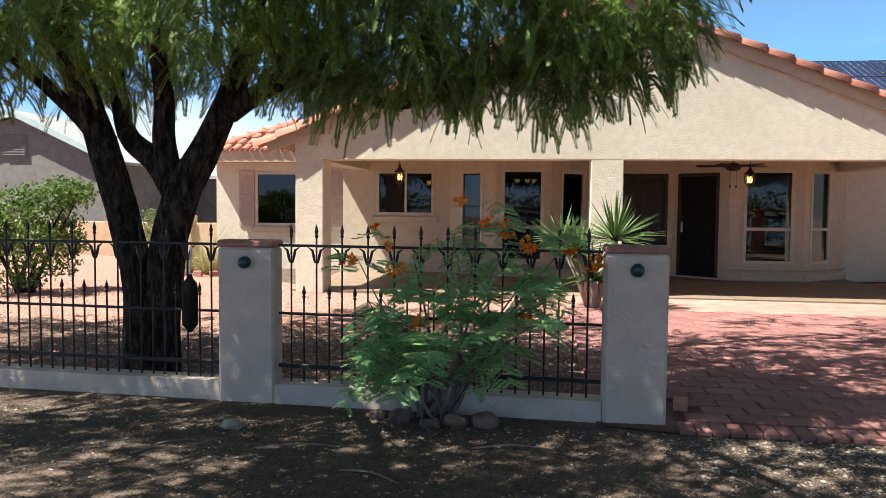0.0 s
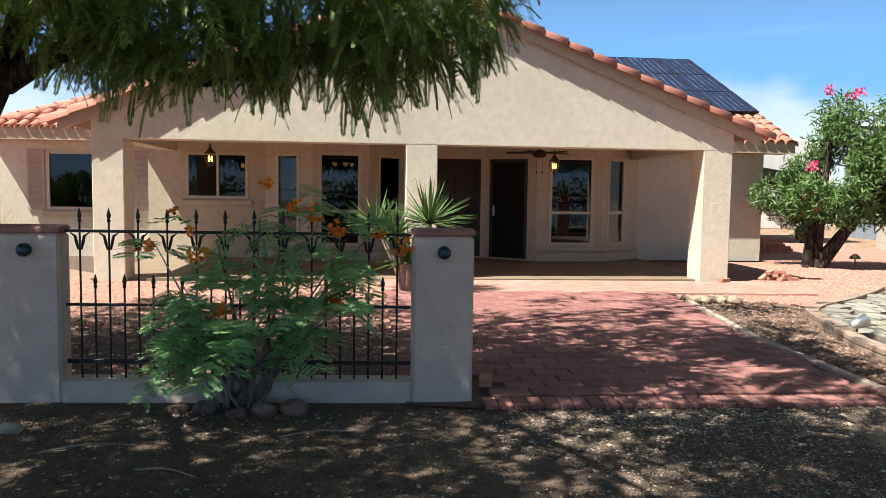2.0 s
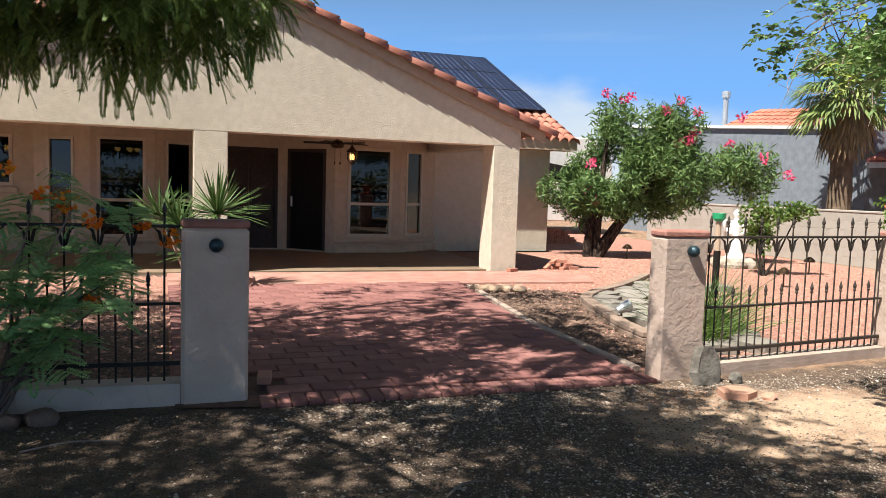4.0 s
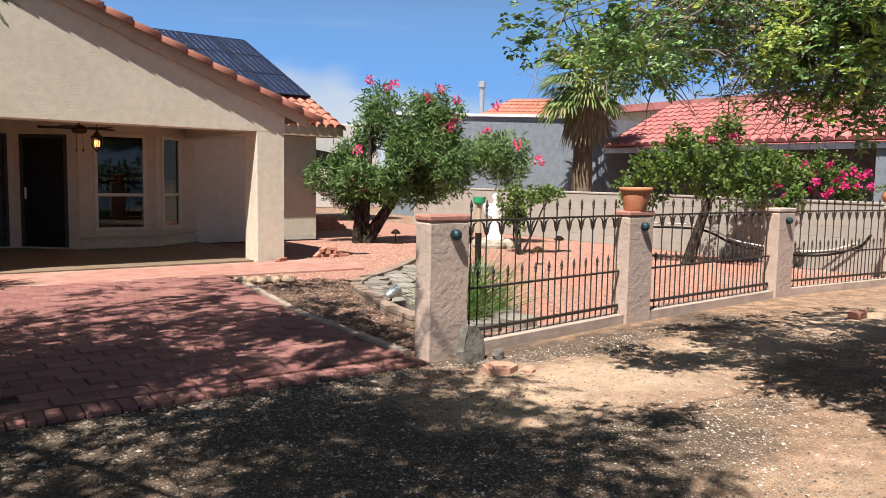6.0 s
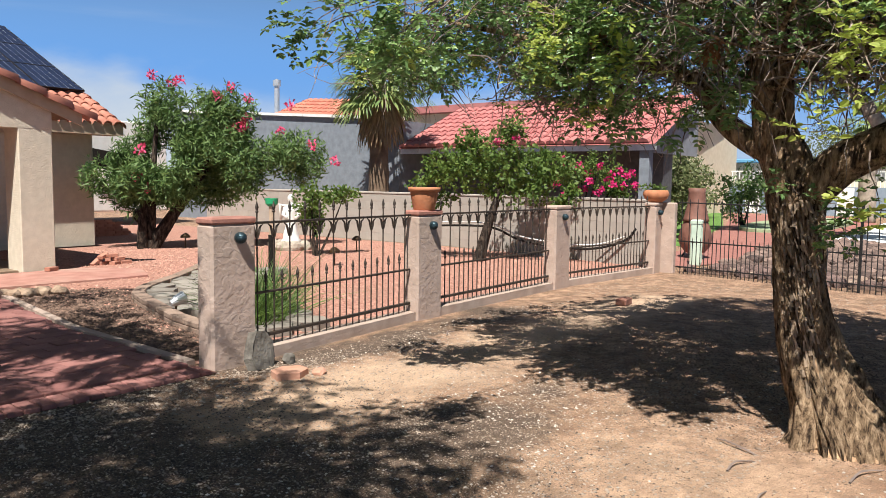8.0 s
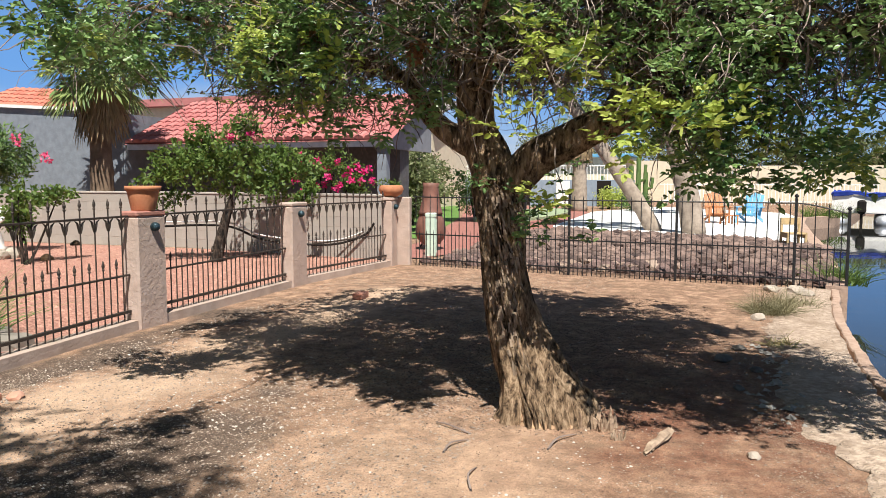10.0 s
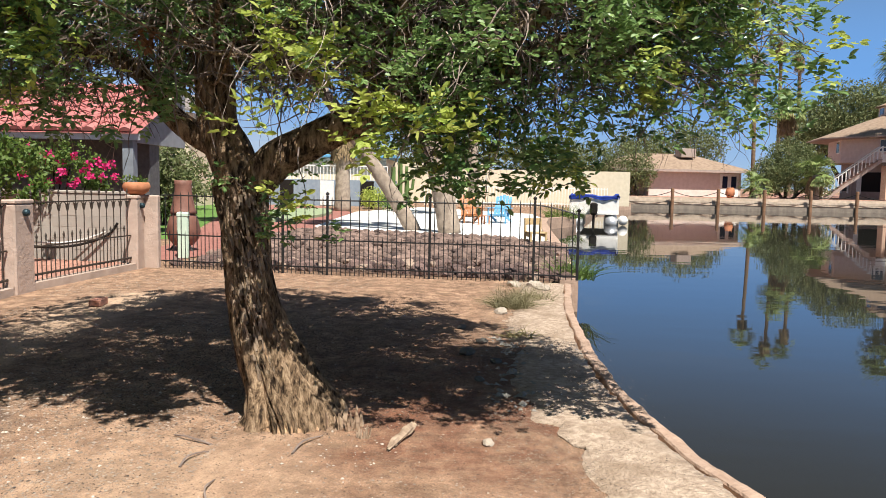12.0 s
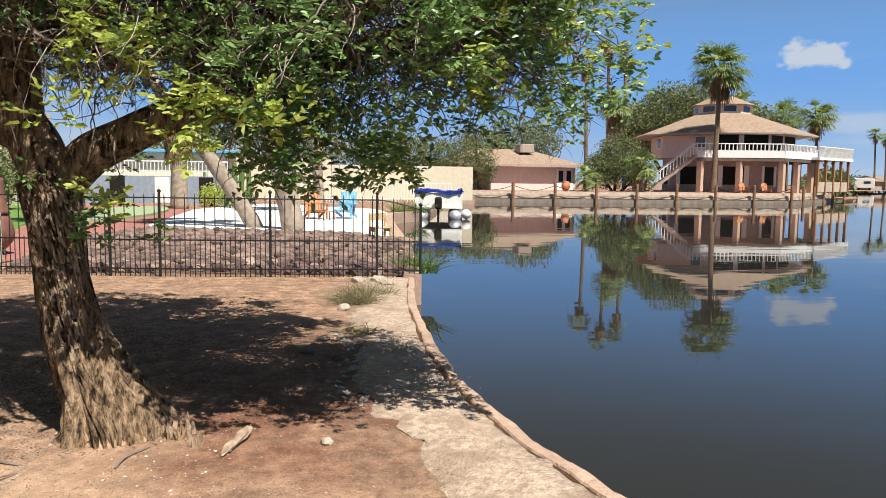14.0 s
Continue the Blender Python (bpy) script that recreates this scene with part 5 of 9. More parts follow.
def ash_leaf(M, p, d, rng, size=1.0):
    d = d.normalized()
    side = d.cross(Vector((0, 0, 1)))
    side = side.normalized() if side.length > 1e-3 else Vector((1, 0, 0))
    pos = Vector(p)
    for i in range(3):
        pos = pos + d * 0.036 * size
        for sgn in (-1, 1):
            ovate(M, pos, d * 0.55 + side * sgn + rand_dir(rng) * 0.35, Vector((0, 0, 1)) + rand_dir(rng) * 0.8, 0.05 * size * rng.uniform(0.7, 1.2), 0.029 * size)
    ovate(M, pos, d, Vector((0, 0, 1)) + rand_dir(rng) * 0.6, 0.056 * size, 0.031 * size)


def curl(M, p, d, rng, steps, step, r, droop=-0.06, wild=0.45):
    """One crooked bare twig; gives its end back."""
    line, q = [p], p
    d = d.normalized()
    for k in range(steps):
        d = (d + rand_dir(rng) * wild + Vector((0, 0, droop))).normalized()
        q = q + d * step * rng.uniform(0.7, 1.3)
        line.append(q)
    M.tube(line, [r * (1 - 0.8 * k / steps) for k in range(steps + 1)], 4, False)
    return q, d


for centre, radii, count in lobes:
    for p in crown_points(rng, count, centre, radii, 0.22, 1.7, 0.0):
        if p.z < 1.8 and rng.random() < 0.6:
            continue
        M = lime if rng.random() < 0.04 else leaves
        for k in range(rng.randint(4, 8)):
            ash_leaf(M, p + rand_dir(rng) * 0.09, rand_dir(rng), rng, 0.85)
    for p in crown_points(rng, int(count * 1.3), centre, radii, 0.6, 1.7, -0.25):
        curl(twigs, p, rand_dir(rng) + Vector((0, 0, -0.1)), rng, 7, 0.085, rng.uniform(0.003, 0.007))
# sprays that drape over the sunny side, each on its own crooked twig
for i in range(430):
    y = rng.uniform(-1.95, 3.9)
    z = rng.uniform(1.95, 3.35)
    if y > 2.9 and z < 2.3 or y < -1.1 and z < 2.05 or noise.noise(Vector((y * 1.3, z * 1.6, 4.0))) < -0.12:
        continue
    x = 4.62 + 0.07 * (y - 0.6) ** 2 + 0.28 * (z - 1.9) + rng.uniform(-0.12, 0.45) - 0.6 * min(1, max(0, 0.35 - y))
    c = Vector((x, y, z))
    e, d = curl(twigs, c + Vector((0.45, 0.1, 0.22)), Vector((-0.8, rng.uniform(-0.5, 0.5), -0.2)), rng, 6, 0.085, 0.006, -0.05, 0.35)
    M = lime if noise.noise(Vector((y * 2.1, z * 2.1, 9.0))) > 0.36 and rng.random() < 0.6 else leaves
    for k in range(rng.randint(6, 12)):
        ash_leaf(M, e + rand_dir(rng) * 0.1, rand_dir(rng) + Vector((-0.3, -0.1, 0.1)), rng, rng.uniform(0.6, 0.88))
# looser sprays towards the fence
for i in range(95):
    y = rng.uniform(1.7, 4.1)
    z = rng.uniform(2.2, 3.2) if y < 3 else rng.uniform(2.35, 3.0)
    c = Vector((4.75 + 0.07 * (y - 0.6) ** 2 + rng.uniform(-0.2, 0.6), y, z))
    e, d = curl(twigs, c + Vector((0.4, -0.15, 0.25)), Vector((-0.7, 0.3, -0.3)), rng, 7, 0.08, 0.006, -0.06, 0.35)
    M = lime if rng.random() < 0.08 else leaves
    for k in range(rng.randint(6, 11)):
        ash_leaf(M, e + rand_dir(rng) * 0.11, rand_dir(rng) + Vector((-0.2, 0, -0.1)), rng, rng.uniform(0.65, 0.9))
# clumps at the ends of the branches that reach towards the drive
for centre, radii, count in (((3.25, 2.46, 2.2), (0.2, 0.18, 0.28), 22), ((3.0, 2.7, 2.15), (0.22, 0.25, 0.12), 8), ((4.75, 2.4, 2.3), (0.35, 0.75, 0.32), 70)):
    for p in crown_points(rng, count, centre, radii, 0.5, 2.5, -0.2):
        e, d = curl(twigs, p + Vector((0.25, -0.05, 0.2)), Vector((-0.7, 0.2, -0.4)), rng, 6, 0.06, 0.0045, -0.06, 0.35)
        M = lime if rng.random() < 0.15 else leaves
        for k in range(rng.randint(4, 8)):
            ash_leaf(M, e + rand_dir(rng) * 0.08, rand_dir(rng) + Vector((-0.2, 0, -0.2)), rng, rng.uniform(0.6, 0.85))
# tangled bare twigs behind them
for i in range(2300):
    y = rng.uniform(-2.0, 3.6)
    p = Vector((4.9 + 0.07 * (y - 0.6) ** 2 + rng.uniform(0, 1.0), y, rng.uniform(2.1, 3.4)))
    curl(twigs, p, rand_dir(rng), rng, 8, 0.08, rng.uniform(0.003, 0.008), -0.03, 0.5)
# dense upper crown, out of view, added to block light and deepen the shade
for centre, radii, count in (((6.2, 0.7, 3.75), (1.5, 2.1, 0.3), 380), ((7.2, 1.6, 3.9), (1.6, 2.0, 0.4), 340), ((3.95, 1.35, 3.15), (0.45, 0.45, 0.15), 45)):
    for p in crown_points(rng, count, centre, radii, 0.5, 1.7, -0.12):
        for k in range(5):
            ash_leaf(leaves, p + rand_dir(rng) * 0.14, rand_dir(rng), rng, 1.5)
# low hanging sprays below the big limb
for i in range(52):
    y = rng.choice((rng.uniform(-0.95, 0.25), rng.uniform(-0.9, 0.1), rng.uniform(1.4, 3.2)))
    z = rng.uniform(1.5, 1.95) if y < 0.3 else rng.uniform(1.85, 2.1)
    c = Vector((5.2 + rng.uniform(-0.3, 0.4), y, z))
    curl(twigs, c + Vector((0.1, 0.05, 0.5)), Vector((-0.1, 0, -1)), rng, 6, 0.08, 0.006, -0.1, 0.3)
    for k in range(rng.randint(6, 10)):
        ash_leaf(lime if i % 6 == 0 else leaves, c + rand_dir(rng) * 0.09, rand_dir(rng) + Vector((0, 0, -0.3)), rng, 1.05)
# the thinner end of the crown over the water
for i in range(95):
    y = rng.uniform(-1.95, -0.95)
    z = rng.uniform(1.85, 2.75) + 0.12 * max(0, -1.7 - y)
    e, d = curl(twigs, Vector((5.2 + rng.uniform(-0.6, 0.8), y + 0.35, z + 0.2)), Vector((-0.3, -0.8, -0.3)), rng, 6, 0.075, 0.005, -0.06, 0.35)
    # extra lime leaves put the sunlit tone of these sprays into colour
    M = lime if rng.random() < 0.33 else leaves
    for k in range(rng.randint(5, 10)):
        ash_leaf(M, e + rand_dir(rng) * 0.1, rand_dir(rng) + Vector((-0.2, -0.2, 0)), rng, rng.uniform(0.75, 1.0))
# young lime shoots hanging before the fork
for x, y, z, k_ in ((4.75, 0.37, 1.85, 11), (4.72, 0.34, 1.72, 9), (4.75, 0.68, 2.08, 9), (4.78, 0.58, 2.16, 8), (4.75, 0.08, 1.82, 8), (4.8, -0.05, 1.84, 6), (4.75, 1.06, 1.84, 4), (4.95, 0.78, 1.36, 4), (4.75, 0.93, 2.29, 6), (4.7, 2.1, 2.2, 7), (4.7, 2.5, 2.5, 7)):
    c = Vector((x, y, z))
    curl(twigs, c + Vector((0.3, 0.05, 0.35)), Vector((-0.5, 0, -0.7)), rng, 6, 0.08, 0.006, -0.05, 0.25)
    for k in range(k_ + 4):
        ash_leaf(lime, c + rand_dir(rng) * 0.085, rand_dir(rng) + Vector((-0.4, -0.1, 0.1)), rng, 1.2)
# withered brown sprays
WITHERED = leafy("withered_leaf", (0.16, 0.07, 0.03), (0.40, 0.19, 0.09), 0.3)
for x, y, z in ((4.9, 0.6, 3.05), (4.95, -0.75, 2.95), (5.0, -0.6, 2.75), (5.0, 2.3, 2.5), (4.8, 3.1, 2.9), (5.1, -1.3, 2.85), (4.9, 1.6, 2.35)):
    dead = Mesh()
    c = Vector((x, y, z))
    for k in range(9):
        ash_leaf(dead, c + rand_dir(rng) * 0.035 + Vector((0, 0, -0.05 * rng.random())), rand_dir(rng) + Vector((0, 0, -1.2)), rng, 0.95)
    part("withered_spray", dead, WITHERED, ash, "withered orange-brown leaves", m=Matrix.Translation(-C))
# shoots from the trunk itself
for i in range(9):
    c = Vector((5.38 + rng.uniform(-0.08, 0.05), 1.05 + rng.uniform(-0.3, 0.3), 1.1 + rng.uniform(-0.15, 0.45)))
    e, d = curl(twigs, c + Vector((0.12, 0, 0)), Vector((-1, rng.uniform(-1, 1), 0.4)), rng, 4, 0.05, 0.004)
    for k in range(5):
        ash_leaf(leaves, e + rand_dir(rng) * 0.06, rand_dir(rng), rng, 0.9)
# pale bare twigs that hang out before the leaves
for i in range(240):
    y = rng.uniform(-2.0, 3.2)
    z = rng.uniform(2.15, 3.3)
    p = Vector((4.62 + 0.07 * (y - 0.6) ** 2 + 0.28 * (z - 1.9) + rng.uniform(-0.1, 0.25), y, z))
    curl(bare, p, rand_dir(rng) + Vector((0, 0, -0.35)), rng, 9, 0.075, rng.uniform(0.002, 0.0048), -0.05, 0.36)


def sliver(M, p, d, out_, length, width, thick):
    """A splinter of wood: a thin wedge with a slanting broken tip."""
    d, out_ = d.normalized(), out_.normalized()
    s_ = d.cross(out_).normalized() * width / 2
    o_ = out_ * thick
    t1, t2 = p + d * length, p + d * length * 0.8
    M.add([p - s_, p + s_, p + s_ + o_, p - s_ + o_, t1 - s_ * 0.7, t2 + s_ * 0.5, t2 + s_ * 0.5 + o_ * 0.4, t1 - s_ * 0.7 + o_ * 0.4], [(0, 1, 5, 4), (3, 7, 6, 2), (1, 2, 6, 5), (0, 4, 7, 3), (4, 5, 6, 7)])


stub, shred = Mesh(), Mesh()
for i in range(46):
    a = wood.uniform(-0.13, 0.13)
    b = wood.uniform(-0.06, 0.06)
    h = max(0.03, wood.gauss(0.105, 0.045) - abs(a) * 0.35)
    sliver(stub, Vector((5.28 + b, 0.565 + a, -0.02)), Vector((wood.uniform(-0.3, 0.4), wood.uniform(-0.4, 0.4), 1)), Vector((-1, wood.uniform(-1, 1), 0)), h, wood.uniform(0.012, 0.035), wood.uniform(0.01, 0.025))
for i in range(700):
    a = wood.uniform(math.pi * 0.55, math.pi * 1.95)
    z = 0.36 * wood.random() ** 1.6
    axis = Vector((5.43 + 0.1 * z, 0.89 + 0.44 * z, z))
    r = 0.185 + 0.11 * max(0, 1 - z / 0.35) ** 1.6 - 0.05 * z
    out_ = Vector((math.cos(a), math.sin(a), 0))
    up = Vector((0.1, 0.4, 1)) - out_ * (0.7 if z < 0.15 else 0.3 if z < 0.35 else 0.0) + rand_dir(wood) * 0.22
    sliver(shred, axis + out_ * (r - 0.012), up, out_, wood.uniform(0.07, 0.18), wood.uniform(0.006, 0.02), wood.uniform(0.008, 0.02))
stem_line = [(0.22, 5.45, 0.99, 0.205), (0.5, 5.48, 1.12, 0.165), (0.85, 5.5, 1.2, 0.145), (1.2, 5.51, 1.23, 0.14), (1.5, 5.52, 1.26, 0.15)]
flake = Mesh()
for i in range(900):
    z = wood.uniform(0.23, 1.48)
    for p0, p1 in zip(stem_line, stem_line[1:]):
        if p0[0] <= z <= p1[0]:
            f_ = (z - p0[0]) / (p1[0] - p0[0])
            cx_, cy_, r = [p0[k] + (p1[k] - p0[k]) * f_ for k in (1, 2, 3)]
    a = wood.uniform(0, 2 * math.pi)
    out_ = Vector((math.cos(a), math.sin(a), 0))
    up = (Vector((0.1, 0.24, 1)) + rand_dir(wood) * 0.18) * wood.choice((1, 1, -1))
    sliver(flake, Vector((cx_, cy_, z)) + out_ * (r - 0.014), up, out_, wood.uniform(0.04, 0.11), wood.uniform(0.008, 0.022), wood.uniform(0.008, 0.018))
part("flaking_bark", flake, shade("bark_flake", (0.085, 0.06, 0.042), (0.44, 0.325, 0.23), 9, 0.95, 0.8, 40, per="island"), ash, "rough flaking bark", m=Matrix.Translation(-C))
part("shaggy_bark", shred, shade("straw_bark_shred", (0.23, 0.13, 0.072), (0.62, 0.41, 0.25), 9, 0.95, 0.8, 40, per="island"), ash, "shaggy straw-coloured bark at the foot", m=Matrix.Translation(-C))
part("splintered_stub", stub, shade("splintered_wood", (0.18, 0.115, 0.075), (0.46, 0.33, 0.225), 14, 0.9, 0.8, 40, per="island"), ash, "splintered pale root stub", m=Matrix.Translation(-C))
part("bare_twig_spray", bare, shade("bleached_twig", (0.22, 0.16, 0.13), (0.50, 0.41, 0.36), 8, 0.9, per="island"), ash, "pale bare hanging twigs", m=Matrix.Translation(-C))
part("crown", leaves, LEAF_ASH, ash, m=Matrix.Translation(-C))
part("young_growth", lime, LEAF_LIME, ash, "lime-yellow young shoots and sprays toned as if sunlit", m=Matrix.Translation(-C))
part("twig_tangle", twigs, TWIG, ash, "tangle of bare twigs", m=Matrix.Translation(-C))

# ---- plants, by kind ----


def leaf_cluster(M, p, rng, count, size, width, droop=0.2, spread=0.05):
    for _ in range(count):
        d = rand_dir(rng) + Vector((0, 0, -droop))
        blade(M, p + rand_dir(rng) * spread, d, rand_dir(rng), size * rng.uniform(0.7, 1.2), width)


def shrub(name, at, lobes, leaf, label, category, leaf_mat, bark=BARK, stems=5, seed=1, size=(0.11, 0.024), per=9, petals=None, petal_mat=None, petal_size=(0.05, 0.04), group=""):
    """A bush: stems from the base into lobes full of leaves, with flower heads."""
    rng = random.Random(seed)
    o = Vector(at)
    ob = thing(name, at, label, category, group)
    S, L = Mesh(), Mesh()
    for i in range(stems):
        c = Vector(lobes[i % len(lobes)][0]) + rand_dir(rng) * 0.25
        b = o + Vector((rng.uniform(-0.1, 0.1), rng.uniform(-0.1, 0.1), -0.05))
        m1 = b.lerp(c, 0.4) + rand_dir(rng) * 0.12
        r = leaf[1]
        limb(S, [(*b, r), (*m1, r * 0.7), (*c, r * 0.25)], 7, 0.15, i, 4)
    for c, radii, count in lobes:
        for p in crown_points(rng, count, c, radii, 0.42):
            if p.z > 0.12:
                leaf_cluster(L, p, rng, per, size[0], size[1], 0.0, leaf[0])
    part("stem", S, bark, ob, smooth=True, m=Matrix.Translation(-o))
    part("foliage", L, leaf_mat, ob, m=Matrix.Translation(-o))
    if petals:
        for p in petals:
            p = Vector(p)
            H = Mesh()
            for _ in range(16):
                leaf_cluster(H, p + rand_dir(rng) * petal_size[0] * 1.0, rng, 2, petal_size[0], petal_size[1], 0.0, 0.01)
            part("flower", H, petal_mat, ob, m=Matrix.Translation(-o))
    return ob


def fan_leaf(M, p, d, rng, r, rays=13, spread=2.3):
    """A fan-palm leaf: pointed segments from a hub."""
    d = d.normalized()
    s = d.cross(Vector((0, 0, 1)))
    s = s.normalized() if s.length > 1e-3 else Vector((1, 0, 0))
    for k in range(rays):
        a = (k / (rays - 1) - 0.5) * spread
        w = (d * math.cos(a) + s * math.sin(a) + Vector((0, 0, -0.2 * abs(a)))).normalized()
        q = r * (1 - 0.1 * abs(a)) * rng.uniform(0.85, 1.1)
        blade(M, p, w, s.cross(d), q * 0.75, r * 0.1)
        blade(M, p + w * q * 0.58, w + Vector((0, 0, -rng.uniform(0.3, 1.1))), s.cross(d), q * 0.5, r * 0.05)


def fan_palm(name, base, height, r, label, seed=3, crown_r=1.3, leaves=36, skirt=30, trunk_r=0.22, z0=0.0, lean=(0, 0), skirt_drop=1.0, rays=13, bark=None):
    """A fan palm: ringed trunk, a skirt of dry fronds, and a crown of fans on stalks."""
    rng = random.Random(seed)
    o = Vector((base[0], base[1], z0))
    ob = thing(name, tuple(o), label, "palm tree")
    T_ = Mesh()
    pts = []
    k = max(6, int(height / 0.35))
    for i in range(k + 1):
        t = i / k
        pts.append((lean[0] * t ** 1.1, lean[1] * t ** 1.1, -0.1 + (height + 0.1) * t))
    T_.tube(pts, [trunk_r * (1.25 - 0.35 * min(1, i / k * 1.4)) * (1.04 if i % 2 else 0.97) for i in range(k + 1)], 12)
    part("trunk", T_, bark or PALM_BARK, ob, smooth=True)
    top = Vector(pts[-1])
    C_, K_ = Mesh(), Mesh()
    for i in range(leaves):
        d = rand_dir(rng, -0.5, 1.0)
        hub = top + d * crown_r * rng.uniform(0.35, 0.6) + Vector((0, 0, 0.1))
        C_.tube([top, hub], [0.015 * crown_r, 0.01 * crown_r], 3, False)
        fan_leaf(C_, hub, d + Vector((0, 0, -0.3)) + rand_dir(rng) * 0.25, rng, crown_r * rng.uniform(0.45, 0.68), rays, 1.7)
    for i in range(skirt):
        a = rng.uniform(0, 6.28)
        d = Vector((math.cos(a) * 0.2, math.sin(a) * 0.2, -1))
        hub = top + Vector((math.cos(a) * trunk_r * 1.4, math.sin(a) * trunk_r * 1.4, -rng.uniform(0, skirt_drop * 0.6)))
        fan_leaf(K_, hub, d, rng, crown_r * rng.uniform(0.5, 0.75), 9, 1.3)
    part("crown", C_, LEAF_PALM, ob, "green fan-shaped fronds")
    if skirt:
        part("frond_skirt", K_, PALM_SKIRT, ob, "hanging skirt of dry fronds")
    return ob


def leafy_tree(name, base, h, lobes, label, seed=5, mat_=None, per=7, size=(0.3, 0.16), trunk_r=0.25):
    rng = random.Random(seed)
    o = Vector((*base, 0))
    ob = thing(name, tuple(o), label, "tree")
    S, L = Mesh(), Mesh()
    for i, (c, radii, count) in enumerate(lobes):
        c = Vector(c)
        limb(S, [(*o, trunk_r), (*(o.lerp(c, 0.45) + rand_dir(rng) * 0.2 * h * 0.1), trunk_r * 0.6), (*c, trunk_r * 0.2)], 7, 0.1, i, 4)
        for p in crown_points(rng, count, c, radii, 0.38):
            leaf_cluster(L, p, rng, per, size[0], size[1], 0.0, size[0] * 1.8)
    part("trunk", S, BARK, ob, smooth=True, m=Matrix.Translation(-o))
    part("crown", L, mat_ or LEAF_FAR, ob, m=Matrix.Translation(-o))
    return ob


def tuft(name, at, count, height, width, material, label, category, seed=1, lean=0.6, segs=3, thin=1.0):
    """A clump of arching blades."""
    rng = random.Random(seed)
    M = Mesh()
    for i in range(count):
        a = rng.uniform(0, 6.28)
        d = Vector((math.cos(a) * lean * rng.random(), math.sin(a) * lean * rng.random(), 1)).normalized()
        p = Vector((rng.uniform(-1, 1) * width, rng.uniform(-1, 1) * width, -0.02))
        L = height * rng.uniform(0.55, 1.1)
        s = d.cross(Vector((math.cos(a * 3), math.sin(a * 3), 0.1))).normalized() * (0.006 + 0.004 * rng.random()) * thin
        o = len(M.v)
        for k in range(segs + 1):
            w = 1 - k / segs * 0.9
            M.v += [tuple(p - s * w), tuple(p + s * w)]
            d = (d + Vector((d.x * 0.35, d.y * 0.35, -0.16))).normalized()
            p = p + d * L / segs
        for k in range(segs):
            M.f.append((o + 2 * k, o + 2 * k + 1, o + 2 * k + 3, o + 2 * k + 2))
    ob = solid(name, M, material, label, category)
    ob.location = at
    return ob


# ---- the front yard, west side ----
# flowering shrub that leans through the fence
rng = random.Random(31)
SB = Vector((-0.75, 5.3, 0.0))
bird = thing("bird_of_paradise_shrub", tuple(SB), "feathery green shrub with orange-red flower heads before the iron fence", "shrub")
stems, green = Mesh(), Mesh()
tips = [(-1.2, 5.2, 0.85), (-1.1, 5.0, 0.5), (-0.75, 4.95, 0.6), (-0.25, 5.0, 0.55), (-0.1, 5.2, 1.0), (-0.42, 5.4, 1.4), (-0.9, 5.35, 1.15), (-1.3, 5.35, 1.1), (0.1, 5.3, 0.95), (0.15, 5.4, 1.2), (-0.45, 5.2, 1.1), (-0.75, 5.1, 0.85), (-1.0, 4.95, 0.5), (-0.6, 5.3, 1.3), (-0.2, 5.35, 1.3), (-1.1, 5.2, 0.85), (-0.05, 5.1, 0.7), (0.0, 5.25, 0.85), (-0.5, 5.0, 0.75), (-1.15, 5.1, 0.65)]
for i, t in enumerate(tips):
    t = Vector(t)
    b = SB + Vector((rng.uniform(-0.12, 0.12), rng.uniform(-0.06, 0.06), -0.03))
    mid = b.lerp(t, 0.45) + Vector((0, 0, 0.12))
    stems.tube([b, b.lerp(mid, 0.5) + rand_dir(rng) * 0.03, mid, t], [0.016, 0.013, 0.009, 0.004], 6, False)
    for k in range(6):
        q = mid.lerp(t, rng.uniform(0.1, 1.1)) + rand_dir(rng) * 0.1
        d = rand_dir(rng, -0.75, 0.6)
        # a bipinnate leaf: small feathers along a rib
        rib = rng.uniform(0.2, 0.32)
        side = d.cross(Vector((0, 0, 1))).normalized()
        for j in range(5):
            e = q + d * rib * (j + 1) / 5 + Vector((0, 0, -0.008 * j * j))
            for sgn in (-1, 1):
                frond(green, e, d * 0.5 + side * sgn, rng, 0.13, 9, (0.036, 0.02), 0.3, 1.3)
part("stem", stems, TWIG, bird, m=Matrix.Translation(-SB))
part("foliage", green, LEAF_BIRD, bird, m=Matrix.Translation(-SB))
for p, size in [((-1.37, 5.3, 1.1), 1.0), ((-1.0, 5.25, 1.05), 1.2), ((-1.18, 5.35, 1.33), 0.5), ((-0.81, 5.08, 0.68), 1.2), ((-0.57, 5.35, 1.52), 0.8), ((-0.36, 5.3, 1.37), 1.0), ((-0.24, 5.3, 1.33), 1.2), ((-0.08, 5.3, 1.22), 1.0), ((-0.09, 5.2, 0.71), 0.8), ((0.2, 5.35, 1.16), 0.8), ((0.36, 5.28, 1.11), 1.2), ((-1.05, 5.3, 1.2), 0.6)]:
    H = Mesh()
    p = Vector(p)
    for _ in range(int(9 * size)):
        q = p + rand_dir(rng) * 0.05 * size
        for k in range(5):
            blade(H, q, rand_dir(rng, -0.2, 1.0), rand_dir(rng), 0.036, 0.028)
        H.tube([p, q], 0.0015, 3, False)
    part("flower", H, PETAL_ORANGE, bird, "orange-red flower head", m=Matrix.Translation(-SB))

